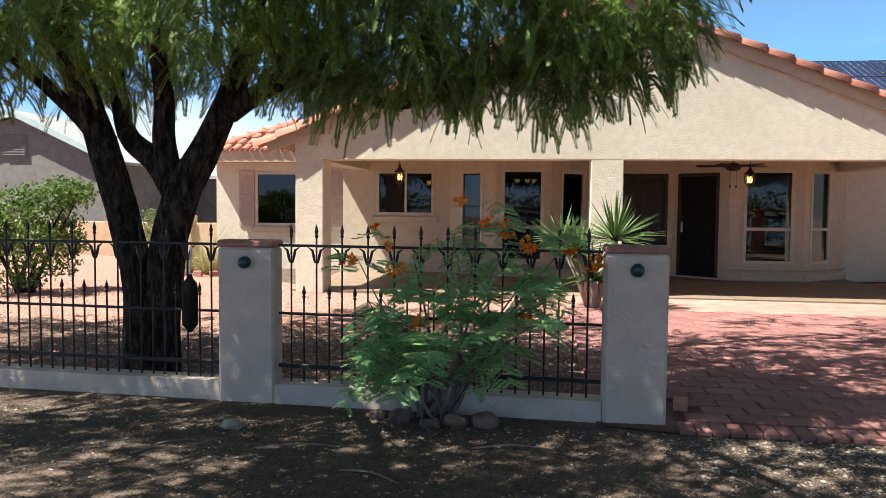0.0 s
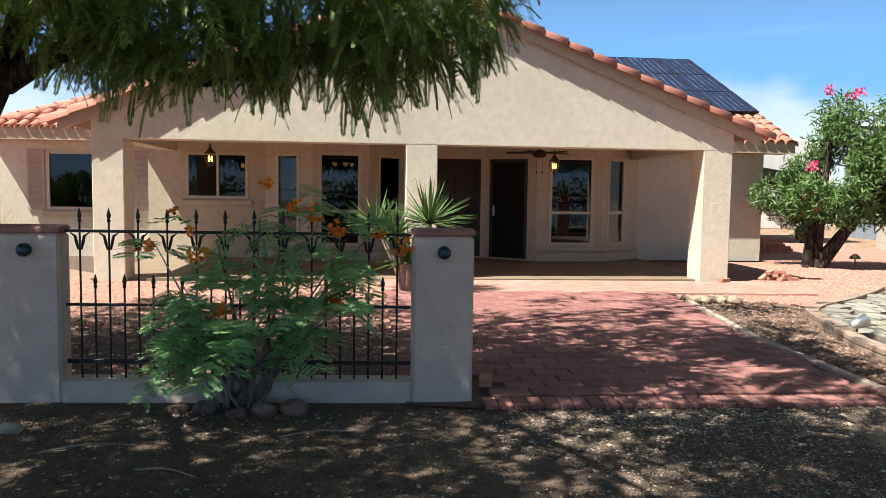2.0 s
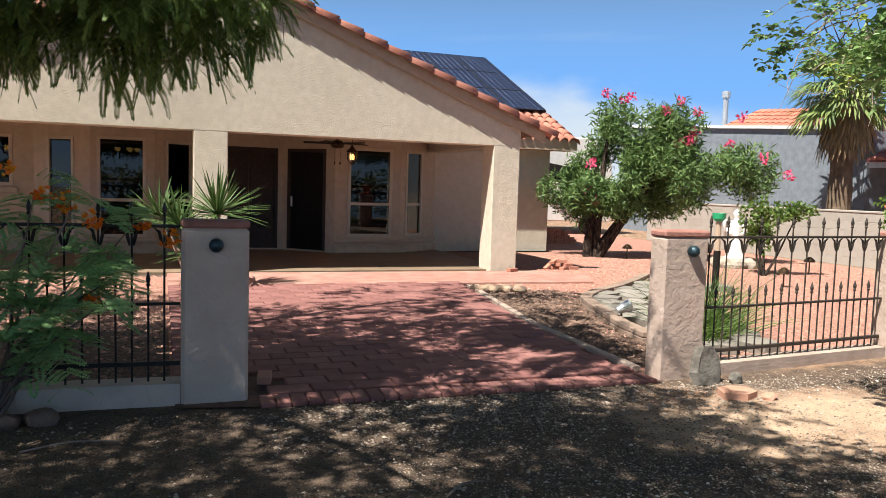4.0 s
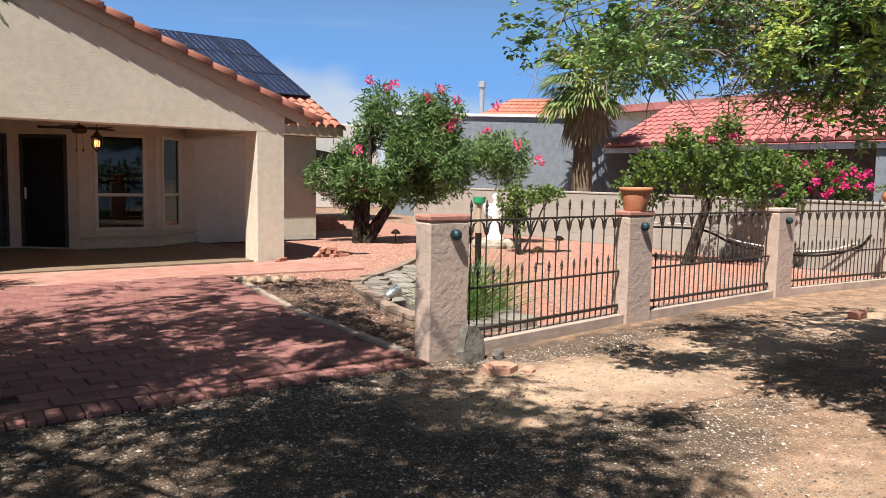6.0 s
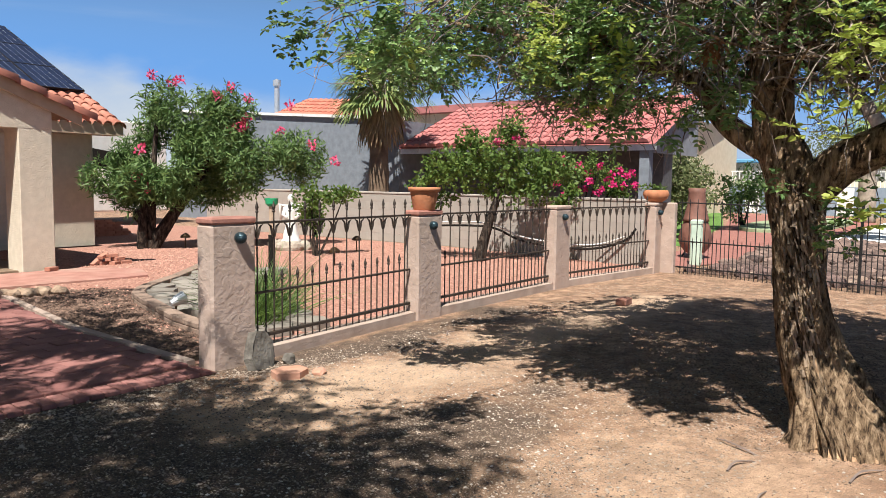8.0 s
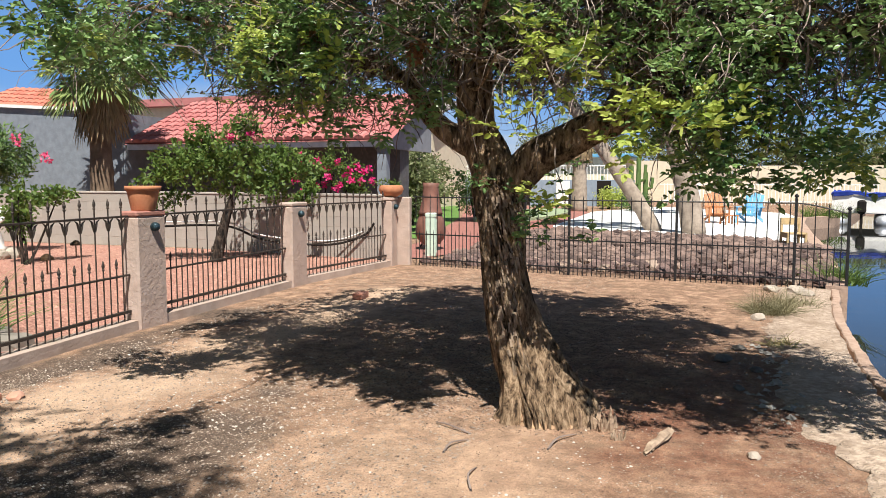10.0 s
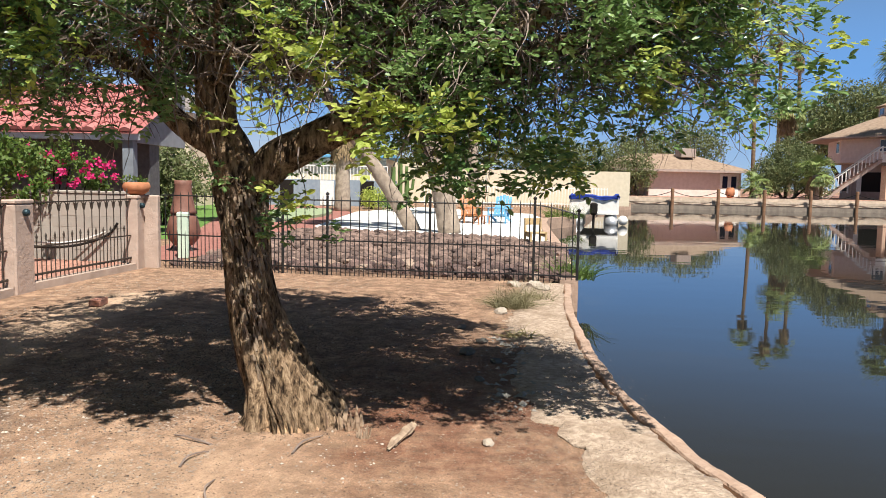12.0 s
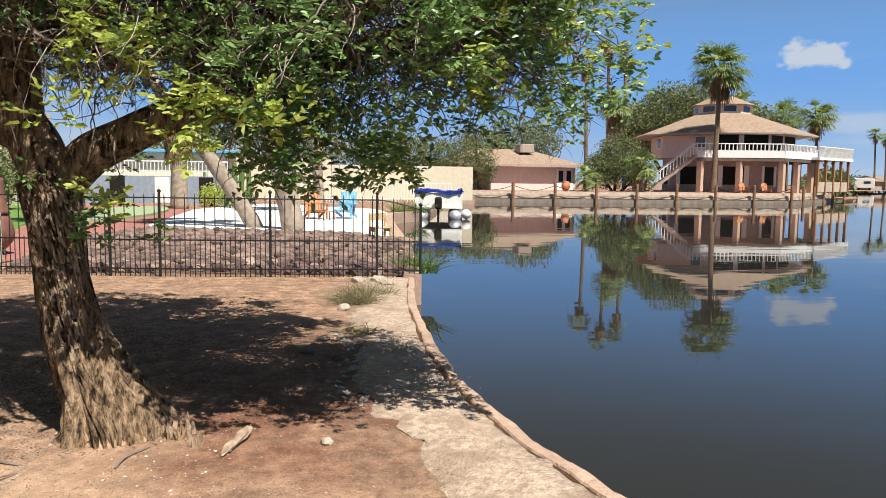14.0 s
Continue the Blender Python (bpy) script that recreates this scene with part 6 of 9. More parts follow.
# yucca beside the porch
def yucca_rosette(plant, c, rng, n=60, r=0.62):
    """Stiff folded blades round a growing point, each a part of the plant."""
    for _ in range(n):
        d = rand_dir(rng, -0.15, 1.0)
        L = r * rng.uniform(0.8, 1.15)
        s = d.cross(Vector((0, 0, 1)))
        s = (s.normalized() if s.length > 1e-3 else Vector((1, 0, 0))) * 0.018
        c2 = c + d * L * 0.55 + Vector((0, 0, -0.01))
        tip = c + d * L + Vector((0, 0, -0.12 * (1 - d.z) * L))
        fold = s.cross(d).normalized() * 0.008
        M = Mesh().add([c - s * 0.6, c + fold, c + s * 0.6, c2 - s, c2 + fold, c2 + s, tip], [(0, 1, 4, 3), (1, 2, 5, 4), (3, 4, 6), (4, 5, 6)])
        part("leaf", M, LEAF_YUCCA, plant, m=Matrix.Translation(-YB))


rng = random.Random(8)
YB = Vector((0.75, 11.2, 0))
yucca = thing("yucca", tuple(YB), "spiky green yucca with several rosettes on short stems", "plant")
for c, r, n in (((1.05, 11.1, 1.02), 0.72, 90), ((0.55, 11.0, 0.85), 0.58, 70), ((0.3, 11.3, 0.98), 0.55, 60), ((0.75, 11.0, 0.45), 0.6, 70)):
    st = Mesh()
    st.tube([YB + Vector((0, 0, -0.05)), YB.lerp(Vector(c), 0.5) + Vector((0.03, 0, 0)), Vector(c)], [0.07, 0.06, 0.05], 9)
    part("stem", st, PALM_BARK, yucca, smooth=True, m=Matrix.Translation(-YB))
    yucca_rosette(yucca, Vector(c), rng, n, r)

# hedge, grasses and a low wall at the west boundary
shrub("garden_bush", (-8.3, 11.4, 0), [((-8.3, 11.4, 0.95), (1.0, 0.9, 0.85), 650), ((-7.75, 11.7, 1.35), (0.6, 0.7, 0.55), 260), ((-9.2, 11.2, 1.2), (1.0, 0.9, 0.7), 380)], (0.06, 0.05), "bright green leafy bush behind the iron fence", "bush", LEAF_CITRUS, stems=5, seed=41, size=(0.075, 0.04), per=8)
shrub("low_shrub", (-9.0, 16.8, 0), [((-9.0, 16.8, 0.75), (0.75, 0.7, 0.6), 260)], (0.06, 0.03), "rounded green shrub before the low tan wall", "shrub", LEAF_FAR, stems=4, seed=42, size=(0.08, 0.03), per=8)
tuft("fountain_grass", (-6.9, 15.4, 0), 420, 1.25, 0.25, LEAF_DRY, "yellow-green arching fountain grass beside the house", "grass clump", 43, 1.0)
tuft("fountain_grass", (-7.6, 14.9, 0), 300, 0.8, 0.2, LEAF_DRY, "straw-coloured grass clump beside the house", "grass clump", 44, 1.0)
ring = thing("bed_edging", (-6.9, 15.2, 0), "ring of scalloped red edging round the grass clump", "edging")
ring_me = Mesh().box(-0.09, 0.09, -0.05, 0.05, 0, 0.12, 0.015).data("edging_block")
for i in range(12):
    a = i * math.pi * 2 / 12
    part("edging_block", ring_me, CAP, ring, m=Matrix.Translation((0.62 * math.cos(a), 0.5 * math.sin(a), 0)) @ Matrix.Rotation(a + 1.57, 4, "Z"))
tan = shade("tan_block_wall", (0.50, 0.33, 0.20), (0.58, 0.40, 0.26), 6, 0.9, 0.3, 30)
solid("wall_west", Mesh().box(-22, -8.1, 19.95, 20.15, -0.1, 0.95, 0.01), tan, "low tan stucco garden wall", "garden wall", kind="structure")
solid("wall_west_pier", Mesh().box(-9.9, -9.5, 19.85, 20.25, -0.1, 1.15, 0.02), tan, "tan stucco pier of the garden wall", "garden wall", kind="structure")
# grey neighbour's house beyond
grey = shade("grey_stucco", (0.19, 0.165, 0.155), (0.24, 0.21, 0.195), 4, 0.92, 0.3, 20)
shed = thing("neighbour_house", (-17, 26, 0), "grey stucco house with pale gable trim and shingle roof", "house")
part("gable_wall", Mesh().slab([(-24, 24, 0), (-14.4, 24, 0), (-14.4, 24, 2.9), (-17.6, 24, 4.35), (-24, 24, 2.9)], (0, 7, 0)), grey, shed, m=Matrix.Translation((17, -26, 0)))
for sgn, x0, x1, z1 in ((1, -17.6, -13.9, 2.75), (-1, -17.6, -24.3, 2.8)):
    part("roof", Mesh().slab([(x0, 23.7, 4.45), (x1, 23.7, z1), (x1, 31.3, z1), (x0, 31.3, 4.45)], (0, 0, 0.1)), shade("grey_shingle", (0.30, 0.29, 0.28), (0.38, 0.37, 0.36), 20, 0.9), shed, m=Matrix.Translation((17, -26, 0)))
    part("barge_board", Mesh().slab([(x0, 23.66, 4.56), (x1, 23.66, z1 + 0.12), (x1, 23.66, z1 - 0.1), (x0, 23.66, 4.34)], (0, 0.03, 0)), shade("pale_teal_trim", (0.42, 0.50, 0.50), (0.5, 0.58, 0.58), 8, 0.7), shed, m=Matrix.Translation((17, -26, 0)))
vent = part("gable_vent", Mesh().box(-18.2, -17.3, 23.95, 23.995, 3.0, 3.75, 0.01), grey, shed, "grey louvred gable vent", m=Matrix.Translation((17, -26, 0)))
for i in range(8):
    part("slat", Mesh().box(-18.15, -17.35, 23.91, 23.95, 3.06 + i * 0.085, 3.1 + i * 0.085), grey, vent)
lower = thing("neighbour_garage", (-11, 30, 0), "low grey garage with a pale shingle roof", "garage")
part("wall", Mesh().box(-3.8, 1.6, 0, 5, 0, 2.5), grey, lower)
part("roof", Mesh().slab([(-4.2, -0.4, 2.5), (2.0, -0.4, 2.5), (1.0, 3, 3.7), (-3.0, 3, 3.7)], (0, 0, 0.1)), shade("pale_shingle", (0.42, 0.41, 0.39), (0.5, 0.49, 0.47), 20, 0.9), lower)
white_house = thing("far_white_house", (-9.5, 42, 0), "far cream house with a pink roof edge", "house")
part("wall", Mesh().box(-3, 5, 0, 6, 0, 3.0), WHITE, white_house)
part("roof", Mesh().slab([(-3.4, -0.4, 3.0), (5.4, -0.4, 3.0), (5.4, 3, 4.2), (-3.4, 3, 4.2)], (0, 0, 0.12)), TILE_FAR, white_house)
lad = thing("stepladder", (-12.9, 21.5, 0), "orange-brown stepladder leaning by the grey wall", "ladder", rz=10)
for x in (-0.22, 0.22):
    part("rail", Mesh().tube([(x, 0, 0), (x * 0.75, 0.6, 2.5)], 0.03, 6), TRIM_DARK, lad)
for i in range(7):
    z = 0.3 + i * 0.32
    part("step", Mesh().box(-0.2, 0.2, z * 0.24 - 0.04, z * 0.24 + 0.04, z, z + 0.03), ALU, lad)

# black boat fender hung on the fence
fen = thing("boat_fender", (-2.63, 5.46, 0.52), "black rubber boat fender hanging on the iron fence", "fender")
part("fender_body", Mesh().lathe([(0.016, 0.0), (0.028, 0.02), (0.056, 0.05), (0.06, 0.1), (0.06, 0.32), (0.053, 0.37), (0.025, 0.41), (0.016, 0.44)], 14), BLACKMESH, fen, smooth=True)
part("rope", Mesh().tube([(0, 0, 0.43), (0.0, 0.03, 0.65)], 0.008, 6), WHITE, fen)

# ---- pillars' ornaments ----
pt = thing("terracotta_pot", (7.05, 5.44, 1.2), "terracotta flower pot standing on a fence pillar", "pot")
part("pot_body", Mesh().lathe([(0.115, 0), (0.12, 0.01), (0.158, 0.2), (0.158, 0.205), (0.176, 0.207), (0.18, 0.25), (0.165, 0.252), (0.15, 0.2), (0.11, 0.03)], 22), POT, pt, smooth=True)
part("soil", Mesh().lathe([(0.0, 0.19), (0.148, 0.19)], 16), DARKBED, pt)
bw = thing("bowl_planter", (13.2, 5.3, 1.215), "rounded terracotta bowl planter on the corner pillar", "pot")
part("bowl", Mesh().lathe([(0.1, 0), (0.19, 0.06), (0.225, 0.14), (0.2, 0.2), (0.185, 0.21), (0.17, 0.2), (0.19, 0.14)], 22), POT, bw, smooth=True)
part("soil", Mesh().lathe([(0.0, 0.19), (0.178, 0.19)], 16), DARKBED, bw)
sp = Mesh()
rng = random.Random(77)
for _ in range(60):
    leaf_cluster(sp, Vector((rng.uniform(-0.15, 0.15), rng.uniform(-0.15, 0.15), 0.24)), rng, 2, 0.09, 0.02, -0.4)
part("sprigs", sp, LEAF_CITRUS, bw)

# ---- porch fittings ----
def lantern(at, name="hanging_lantern"):
    ob = thing(name, at, "dark bronze carriage lantern with glowing bulbs under the porch", "lantern", "porch lanterns")
    part("roof_cap", Mesh().lathe([(0.115, 0.0), (0.105, 0.02), (0.06, 0.06), (0.03, 0.1), (0.018, 0.13), (0.026, 0.145), (0.01, 0.17), (0.004, 0.19)], 8), BRASS, ob)
    part("chain", Mesh().tube([(0, 0, 0.18), (0, 0, 0.36)], 0.006, 5), BRASS, ob)
    cage = Mesh()
    for i in range(8):
        a = i * math.pi / 4
        c_, s_ = math.cos(a), math.sin(a)
        cage.tube([(0.085 * c_, 0.085 * s_, 0), (0.1 * c_, 0.1 * s_, -0.07), (0.085 * c_, 0.085 * s_, -0.15), (0.045 * c_, 0.045 * s_, -0.2)], 0.006, 4)
    cage.lathe([(0.05, -0.2), (0.045, -0.215), (0.012, -0.24), (0.003, -0.27)], 8)
    part("cage", cage, BRASS, ob)
    for a in (0.4, 2.5, 4.6):
        part("bulb", Mesh().lathe([(0.006, -0.15), (0.014, -0.12), (0.018, -0.08), (0.01, -0.045), (0.003, -0.03)], 8, (0.035 * math.cos(a), 0.035 * math.sin(a), 0)), BULB, ob, "glowing warm candle bulb")
    return ob


lan = lantern((-2.71, 14.5, 2.12))
copy_thing(lan, Matrix.Translation((3.75, 14.5, 2.1)))
fan = thing("ceiling_fan", (3.55, 14.9, 2.28), "dark bronze ceiling fan with five blades under the porch", "ceiling fan")
part("motor", Mesh().lathe([(0.04, -0.1), (0.12, -0.08), (0.14, -0.02), (0.1, 0.04), (0.03, 0.06)], 16), BRASS, fan, smooth=True)
part("rod", Mesh().tube([(0, 0, 0.05), (0, 0, 0.2)], 0.018, 8), BRASS, fan)
for i in range(5):
    a = i * math.pi * 2 / 5 + 0.3
    part("blade", Mesh().box(0.13, 0.66, -0.065, 0.065, -0.006, 0.006, 0.003, Matrix.Rotation(a, 4, "Z") @ Matrix.Rotation(0.2, 4, "X")), DARKWOOD, fan)
for x in (-0.05, 0.06):
    part("pull_chain", Mesh().tube([(x, 0, -0.08), (x, 0, -0.36)], 0.004, 4).lathe([(0.003, -0.42), (0.016, -0.4), (0.012, -0.36)], 8, (x, 0, 0)), BRASS, fan)
chand = thing("chandelier", (-0.4, 18.3, 2.05), "small indoor chandelier with warm glowing cups", "chandelier")
part("stem", Mesh().tube([(0, 0, 0), (0, 0, 0.5)], 0.015, 6), BRASS, chand)
for i in range(5):
    a = i * 1.257
    part("glowing_cup", Mesh().lathe([(0.02, 0), (0.05, 0.03), (0.06, 0.08)], 8, (0.22 * math.cos(a), 0.22 * math.sin(a), 0.0)), BULB, chand)

# ---- the east yard ----
shrub("oleander", (9.5, 15.1, 0), [((9.8, 15.1, 1.75), (1.05, 0.9, 0.8), 900), ((9.95, 15.1, 2.75), (0.6, 0.7, 0.85), 330), ((11.0, 14.4, 1.85), (1.0, 0.9, 0.95), 950), ((11.1, 14.3, 2.85), (0.55, 0.5, 0.7), 260), ((12.2, 13.5, 2.0), (0.85, 0.7, 0.6), 400), ((9.1, 15.4, 1.5), (0.75, 0.7, 0.6), 360), ((10.4, 14.7, 2.0), (0.9, 0.6, 0.8), 560), ((10.3, 14.9, 1.2), (1.2, 0.6, 0.38), 420), ((10.5, 14.7, 2.75), (0.75, 0.55, 0.8), 480), ((9.35, 15.2, 1.15), (0.6, 0.5, 0.45), 240)],
      (0.11, 0.13), "large oleander with narrow leaves and pink flower clusters", "oleander bush", LEAF_OLEANDER, stems=4, seed=51, size=(0.17, 0.034), per=8,
      petals=[(9.75, 15.2, 3.72), (9.95, 14.8, 3.5), (11.0, 14.2, 3.5), (11.4, 14.1, 3.3), (11.2, 14.0, 2.75), (10.9, 14.0, 2.6), (11.9, 13.6, 2.6), (12.9, 12.9, 1.95), (9.1, 14.8, 1.55), (9.2, 14.8, 2.1), (12.3, 13.0, 2.3), (10.1, 14.7, 3.6), (10.75, 14.3, 3.3), (11.2, 13.9, 2.85), (11.05, 13.9, 2.65), (12.0, 13.4, 3.2), (9.3, 14.7, 1.3)], petal_mat=PETAL_PINK, petal_size=(0.085, 0.06))
shrub("lemon_sapling", (10.9, 11.4, 0), [((11.0, 11.6, 1.15), (0.4, 0.4, 0.35), 90), ((11.1, 11.7, 0.7), (0.3, 0.3, 0.45), 80), ((11.5, 11.3, 1.25), (0.45, 0.3, 0.2), 70)], (0.07, 0.03), "young lemon tree with yellowing leaves", "tree", LEAF_CITRUS, stems=5, seed=52, size=(0.1, 0.05), per=6)
shrub("citrus_tree", (12.5, 8.5, 0), [((13.1, 8.45, 1.95), (0.9, 0.9, 0.65), 270), ((12.6, 9.2, 1.75), (0.7, 0.7, 0.5), 150), ((13.6, 7.7, 1.7), (0.65, 0.7, 0.5), 150), ((13.4, 8.1, 1.35), (0.8, 0.9, 0.38), 130), ((12.4, 9.6, 1.35), (0.5, 0.5, 0.4), 80), ((13.0, 8.3, 2.6), (0.35, 0.45, 0.35), 60), ((13.5, 7.3, 1.25), (0.35, 0.45, 0.3), 60), ((12.7, 8.9, 2.35), (0.3, 0.3, 0.3), 40)], (0.07, 0.12), "small citrus tree with a crooked dark trunk", "tree", LEAF_CITRUS, stems=1, seed=53, size=(0.1, 0.055), per=7, petals=[(12.6, 8.2, 2.3), (12.9, 8.0, 2.35)], petal_mat=PETAL_MAGENTA)
shrub("bougainvillea", (14.6, 7.4, 0), [((14.8, 7.5, 1.75), (0.4, 0.8, 0.45), 320), ((14.9, 6.6, 1.55), (0.35, 0.6, 0.35), 180)], (0.06, 0.04), "bougainvillea with magenta bracts spilling over the block wall", "shrub", LEAF_CITRUS, stems=6, seed=54, size=(0.06, 0.04), per=7,
      petals=[(14.6 + 0.25 * math.sin(i * 2.1), 8.1 - 0.085 * i, 1.62 + 0.42 * math.sin(i * 1.7) * (1 - i / 30)) for i in range(22)], petal_mat=PETAL_MAGENTA, petal_size=(0.06, 0.05))
fan_palm("fan_palm", (16.4, 14.75), 4.0, 0.25, "fan palm with a shaggy skirt behind the block wall", 3, 1.6, 64, 26, 0.27, 0.0, (0, 0), 1.1, 13, PALM_BROWN)
fan_palm("fan_palm", (21.5, 18.5), 4.6, 0.25, "smaller fan palm behind the neighbouring roof", 4, 1.3, 30, 16, 0.2)
tuft("ornamental_grass", (5.75, 6.6, 0), 520, 0.95, 0.28, LEAF_OLEANDER, "fine green ornamental grass beside the fence pillar", "grass clump", 61, 0.9)
tuft("ornamental_grass", (5.3, 6.2, 0), 260, 0.75, 0.2, LEAF_CITRUS, "fine green ornamental grass beside the fence pillar", "grass clump", 62, 0.9)

# bird feeder post with a green cup
fd = thing("bird_feeder", (7.85, 9.0, 0), "wooden post bird feeder with a green cup", "bird feeder")
part("post", Mesh().tube([(0, 0, -0.05), (0.0, 0, 0.7)], 0.05, 10), BLACKMESH, fd, "black lower post")
part("pole", Mesh().tube([(0, 0, 0.7), (0, 0, 1.12)], 0.04, 10), TRIM, fd)
part("cup", Mesh().lathe([(0.05, 1.12), (0.09, 1.16), (0.1, 1.24), (0.09, 1.24), (0.05, 1.17)], 14), shade("green_plastic", (0.02, 0.28, 0.12), (0.03, 0.36, 0.16), 5, 0.4), fd, "green plastic cup")

# garden statue: one plain pale body on a rock mound
def statue_mesh():
    M = Mesh()
    M.lathe([(0.24, 0), (0.26, 0.05), (0.2, 0.1), (0.2, 0.2), (0.14, 0.4), (0.12, 0.62), (0.16, 0.8), (0.15, 0.9), (0.06, 0.98), (0.055, 1.02), (0.085, 1.08), (0.09, 1.14), (0.05, 1.2), (0.01, 1.22)], 16)
    for sgn in (-1, 1):
        M.tube([(sgn * 0.14, 0, 0.88), (sgn * 0.2, -0.05, 0.7), (sgn * 0.1, -0.14, 0.62)], [0.05, 0.045, 0.035], 8)
        M.tube([(sgn * 0.08, 0.1, 0.9), (sgn * 0.25, 0.14, 0.95), (sgn * 0.24, 0.13, 0.5)], [0.05, 0.07, 0.02], 8)
    return M


solid("garden_statue", statue_mesh(), WHITE, "weathered white garden statue on a rock mound", "statue", smooth=True, m=pose(11.6, 12.9, 0.16, 0, 0, -40) @ Matrix.Diagonal((0.86, 0.86, 0.86, 1)))
rng = random.Random(12)
for i in range(12):
    a = rng.uniform(0, 6.28)
    solid("mound_rock", lump((11.6 + 0.36 * math.cos(a), 12.9 + 0.32 * math.sin(a), 0.08), (0.17, 0.15, 0.13), i), shade("pale_rock", (0.30, 0.25, 0.20), (0.45, 0.38, 0.31), 6, 0.9, 0.5, 20) if i == 0 else bpy.data.materials["pale_rock"], "pale rock at the foot of the statue", "rock", "rocks of the statue's mound")

# brick pile, loose bricks and stones
BRICK = shade("salmon_brick", (0.36, 0.15, 0.10), (0.50, 0.25, 0.18), 8, 0.9, 0.4, 40, per="object")
brick_me = Mesh().box(-0.1, 0.1, -0.05, 0.05, 0, 0.06, 0.006).data("loose_brick")


def loose_brick(x, y, z, rz, rx=0.0, ry=0.0, label="loose salmon brick lying on the gravel", group="bricks of the pile"):
    ob = part("loose_brick", brick_me, BRICK, m=pose(x, y, z, rx, ry, rz))
    return tagged(ob, label, "brick", group)


for i, (dx, dy, z, rz, ry) in enumerate([(0, 0, 0.005, 10, 0), (0.22, 0.03, 0.005, -20, 0), (0.12, -0.14, 0.005, 35, 0), (0.34, -0.1, 0.005, 0, 0), (0.06, -0.02, 0.068, 60, 0), (0.24, -0.06, 0.068, 15, 0), (0.12, -0.04, 0.13, -10, 0), (-0.14, 0.0, 0.03, 20, -28), (-0.02, -0.02, 0.13, 30, -14)]):
    loose_brick(7.3 + dx, 12.8 + dy, z, rz, 0, ry)
loose_brick(9.47, 4.14, 0.0, 8, label="pink brick lying on the dirt", group="loose bricks").scale = (1.35, 1.35, 1.35)
loose_brick(6.15, 12.25, 0.037, 25, label="pink brick lying beside the porch column", group="loose bricks")
loose_brick(1.02, 5.62, 0.05, 80, label="red brick lying beside the fence pillar", group="loose bricks")
for r in range(7):
    for c in range(5 - r // 3):
        loose_brick(10.3 + c * 0.22 + (r % 2) * 0.06, 19.0, r * 0.062, (r * 7 + c * 3) % 9 - 4, label="red brick in a stack behind the house", group="bricks of the stack")
grey_rock = shade("grey_boulder", (0.075, 0.065, 0.055), (0.19, 0.17, 0.145), 8, 0.85, 0.6, 25)
tan_rock = shade("tan_field_stone", (0.27, 0.185, 0.125), (0.42, 0.30, 0.215), 7, 0.9, 0.5, 25)
red_rock = shade("red_sandstone", (0.42, 0.21, 0.14), (0.55, 0.31, 0.22), 7, 0.9, 0.5, 25)
dark_rock = shade("dark_brown_rock", (0.10, 0.06, 0.045), (0.22, 0.14, 0.11), 8, 0.9, 0.6, 25)
slab_rock = Mesh().prism([(-0.14, 0.0), (0.1, -0.02), (0.15, 0.07), (0.145, 0.2), (0.07, 0.29), (-0.03, 0.3), (-0.1, 0.22), (-0.15, 0.1)], -0.045, 0.045)
slab_rock.v = [(x * (1 - 1.2 * abs(z)) + 0.012 * noise.noise(Vector((x, y, z)) * 9), y + 0.012 * noise.noise(Vector((y, z, x)) * 9), z + 0.025 * noise.noise(Vector((x, y, 3)) * 6)) for x, y, z in slab_rock.v]
solid("boulder", slab_rock, grey_rock, "dark grey slab of rock leaning against the fence pillar", "boulder", m=pose(4.4, 4.93, 0.0, 76, 0, 12))
solid("concrete_lump", lump((4.64, 4.89, 0.035), (0.06, 0.05, 0.055), 4, 0.3), grey_rock, "grey broken concrete lump on the dirt", "rock")
solid("flat_red_rock", Mesh().prism([(4.2, 4.52), (4.36, 4.44), (4.5, 4.5), (4.52, 4.62), (4.4, 4.7), (4.26, 4.66)], -0.01, 0.05), red_rock, "flat red sandstone slab on the dirt", "rock")
solid("red_rock_chip", lump((4.56, 4.44, 0.02), (0.06, 0.05, 0.035), 9, 0.3), red_rock, "small red rock chip on the dirt", "rock")
solid("small_stone", lump((-2.03, 4.8, 0.025), (0.075, 0.05, 0.04), 6, 0.3), bpy.data.materials["pale_rock"], "small grey stone lying on the dirt", "rock")
for i, (x, y, r, mt) in enumerate([(-0.95, 5.16, 0.08, dark_rock), (-0.55, 5.08, 0.09, dark_rock), (-0.36, 5.12, 0.1, dark_rock), (-1.12, 5.2, 0.06, dark_rock), (-0.72, 5.02, 0.07, dark_rock)]):
    solid("bed_stone", lump((x, y, r * 0.35), (r, r * 0.8, r * 0.65), 20 + i), mt, "brown stone at the foot of the shrub", "rock", "stones round the shrub")
for i in range(17):
    t = i / 16
    solid("edge_stone", lump((4.6 + 0.62 * t + 0.06 * math.sin(i * 5), 10.12 - 0.2 * t + 0.1 * math.sin(i * 2.3), 0.05), (0.085 + 0.03 * math.sin(i * 3.1), 0.075, 0.065), 40 + i), tan_rock, "pale tan stone in a loose row beside the drive", "rock", "row of edge stones")

# flagstone path with a brick edging
FLAG = shade("grey_flagstone", (0.20, 0.175, 0.15), (0.33, 0.295, 0.25), 5, 0.85, 0.4, 30, per="object")
EDGE_BRICK = shade("weathered_edging_brick", (0.22, 0.15, 0.115), (0.33, 0.235, 0.18), 7, 0.9, 0.4, 40, per="object")
flag = thing("flagstone_path", (0, 0, 0), "irregular grey flagstone path with tan brick edging", "path")
rng = random.Random(19)
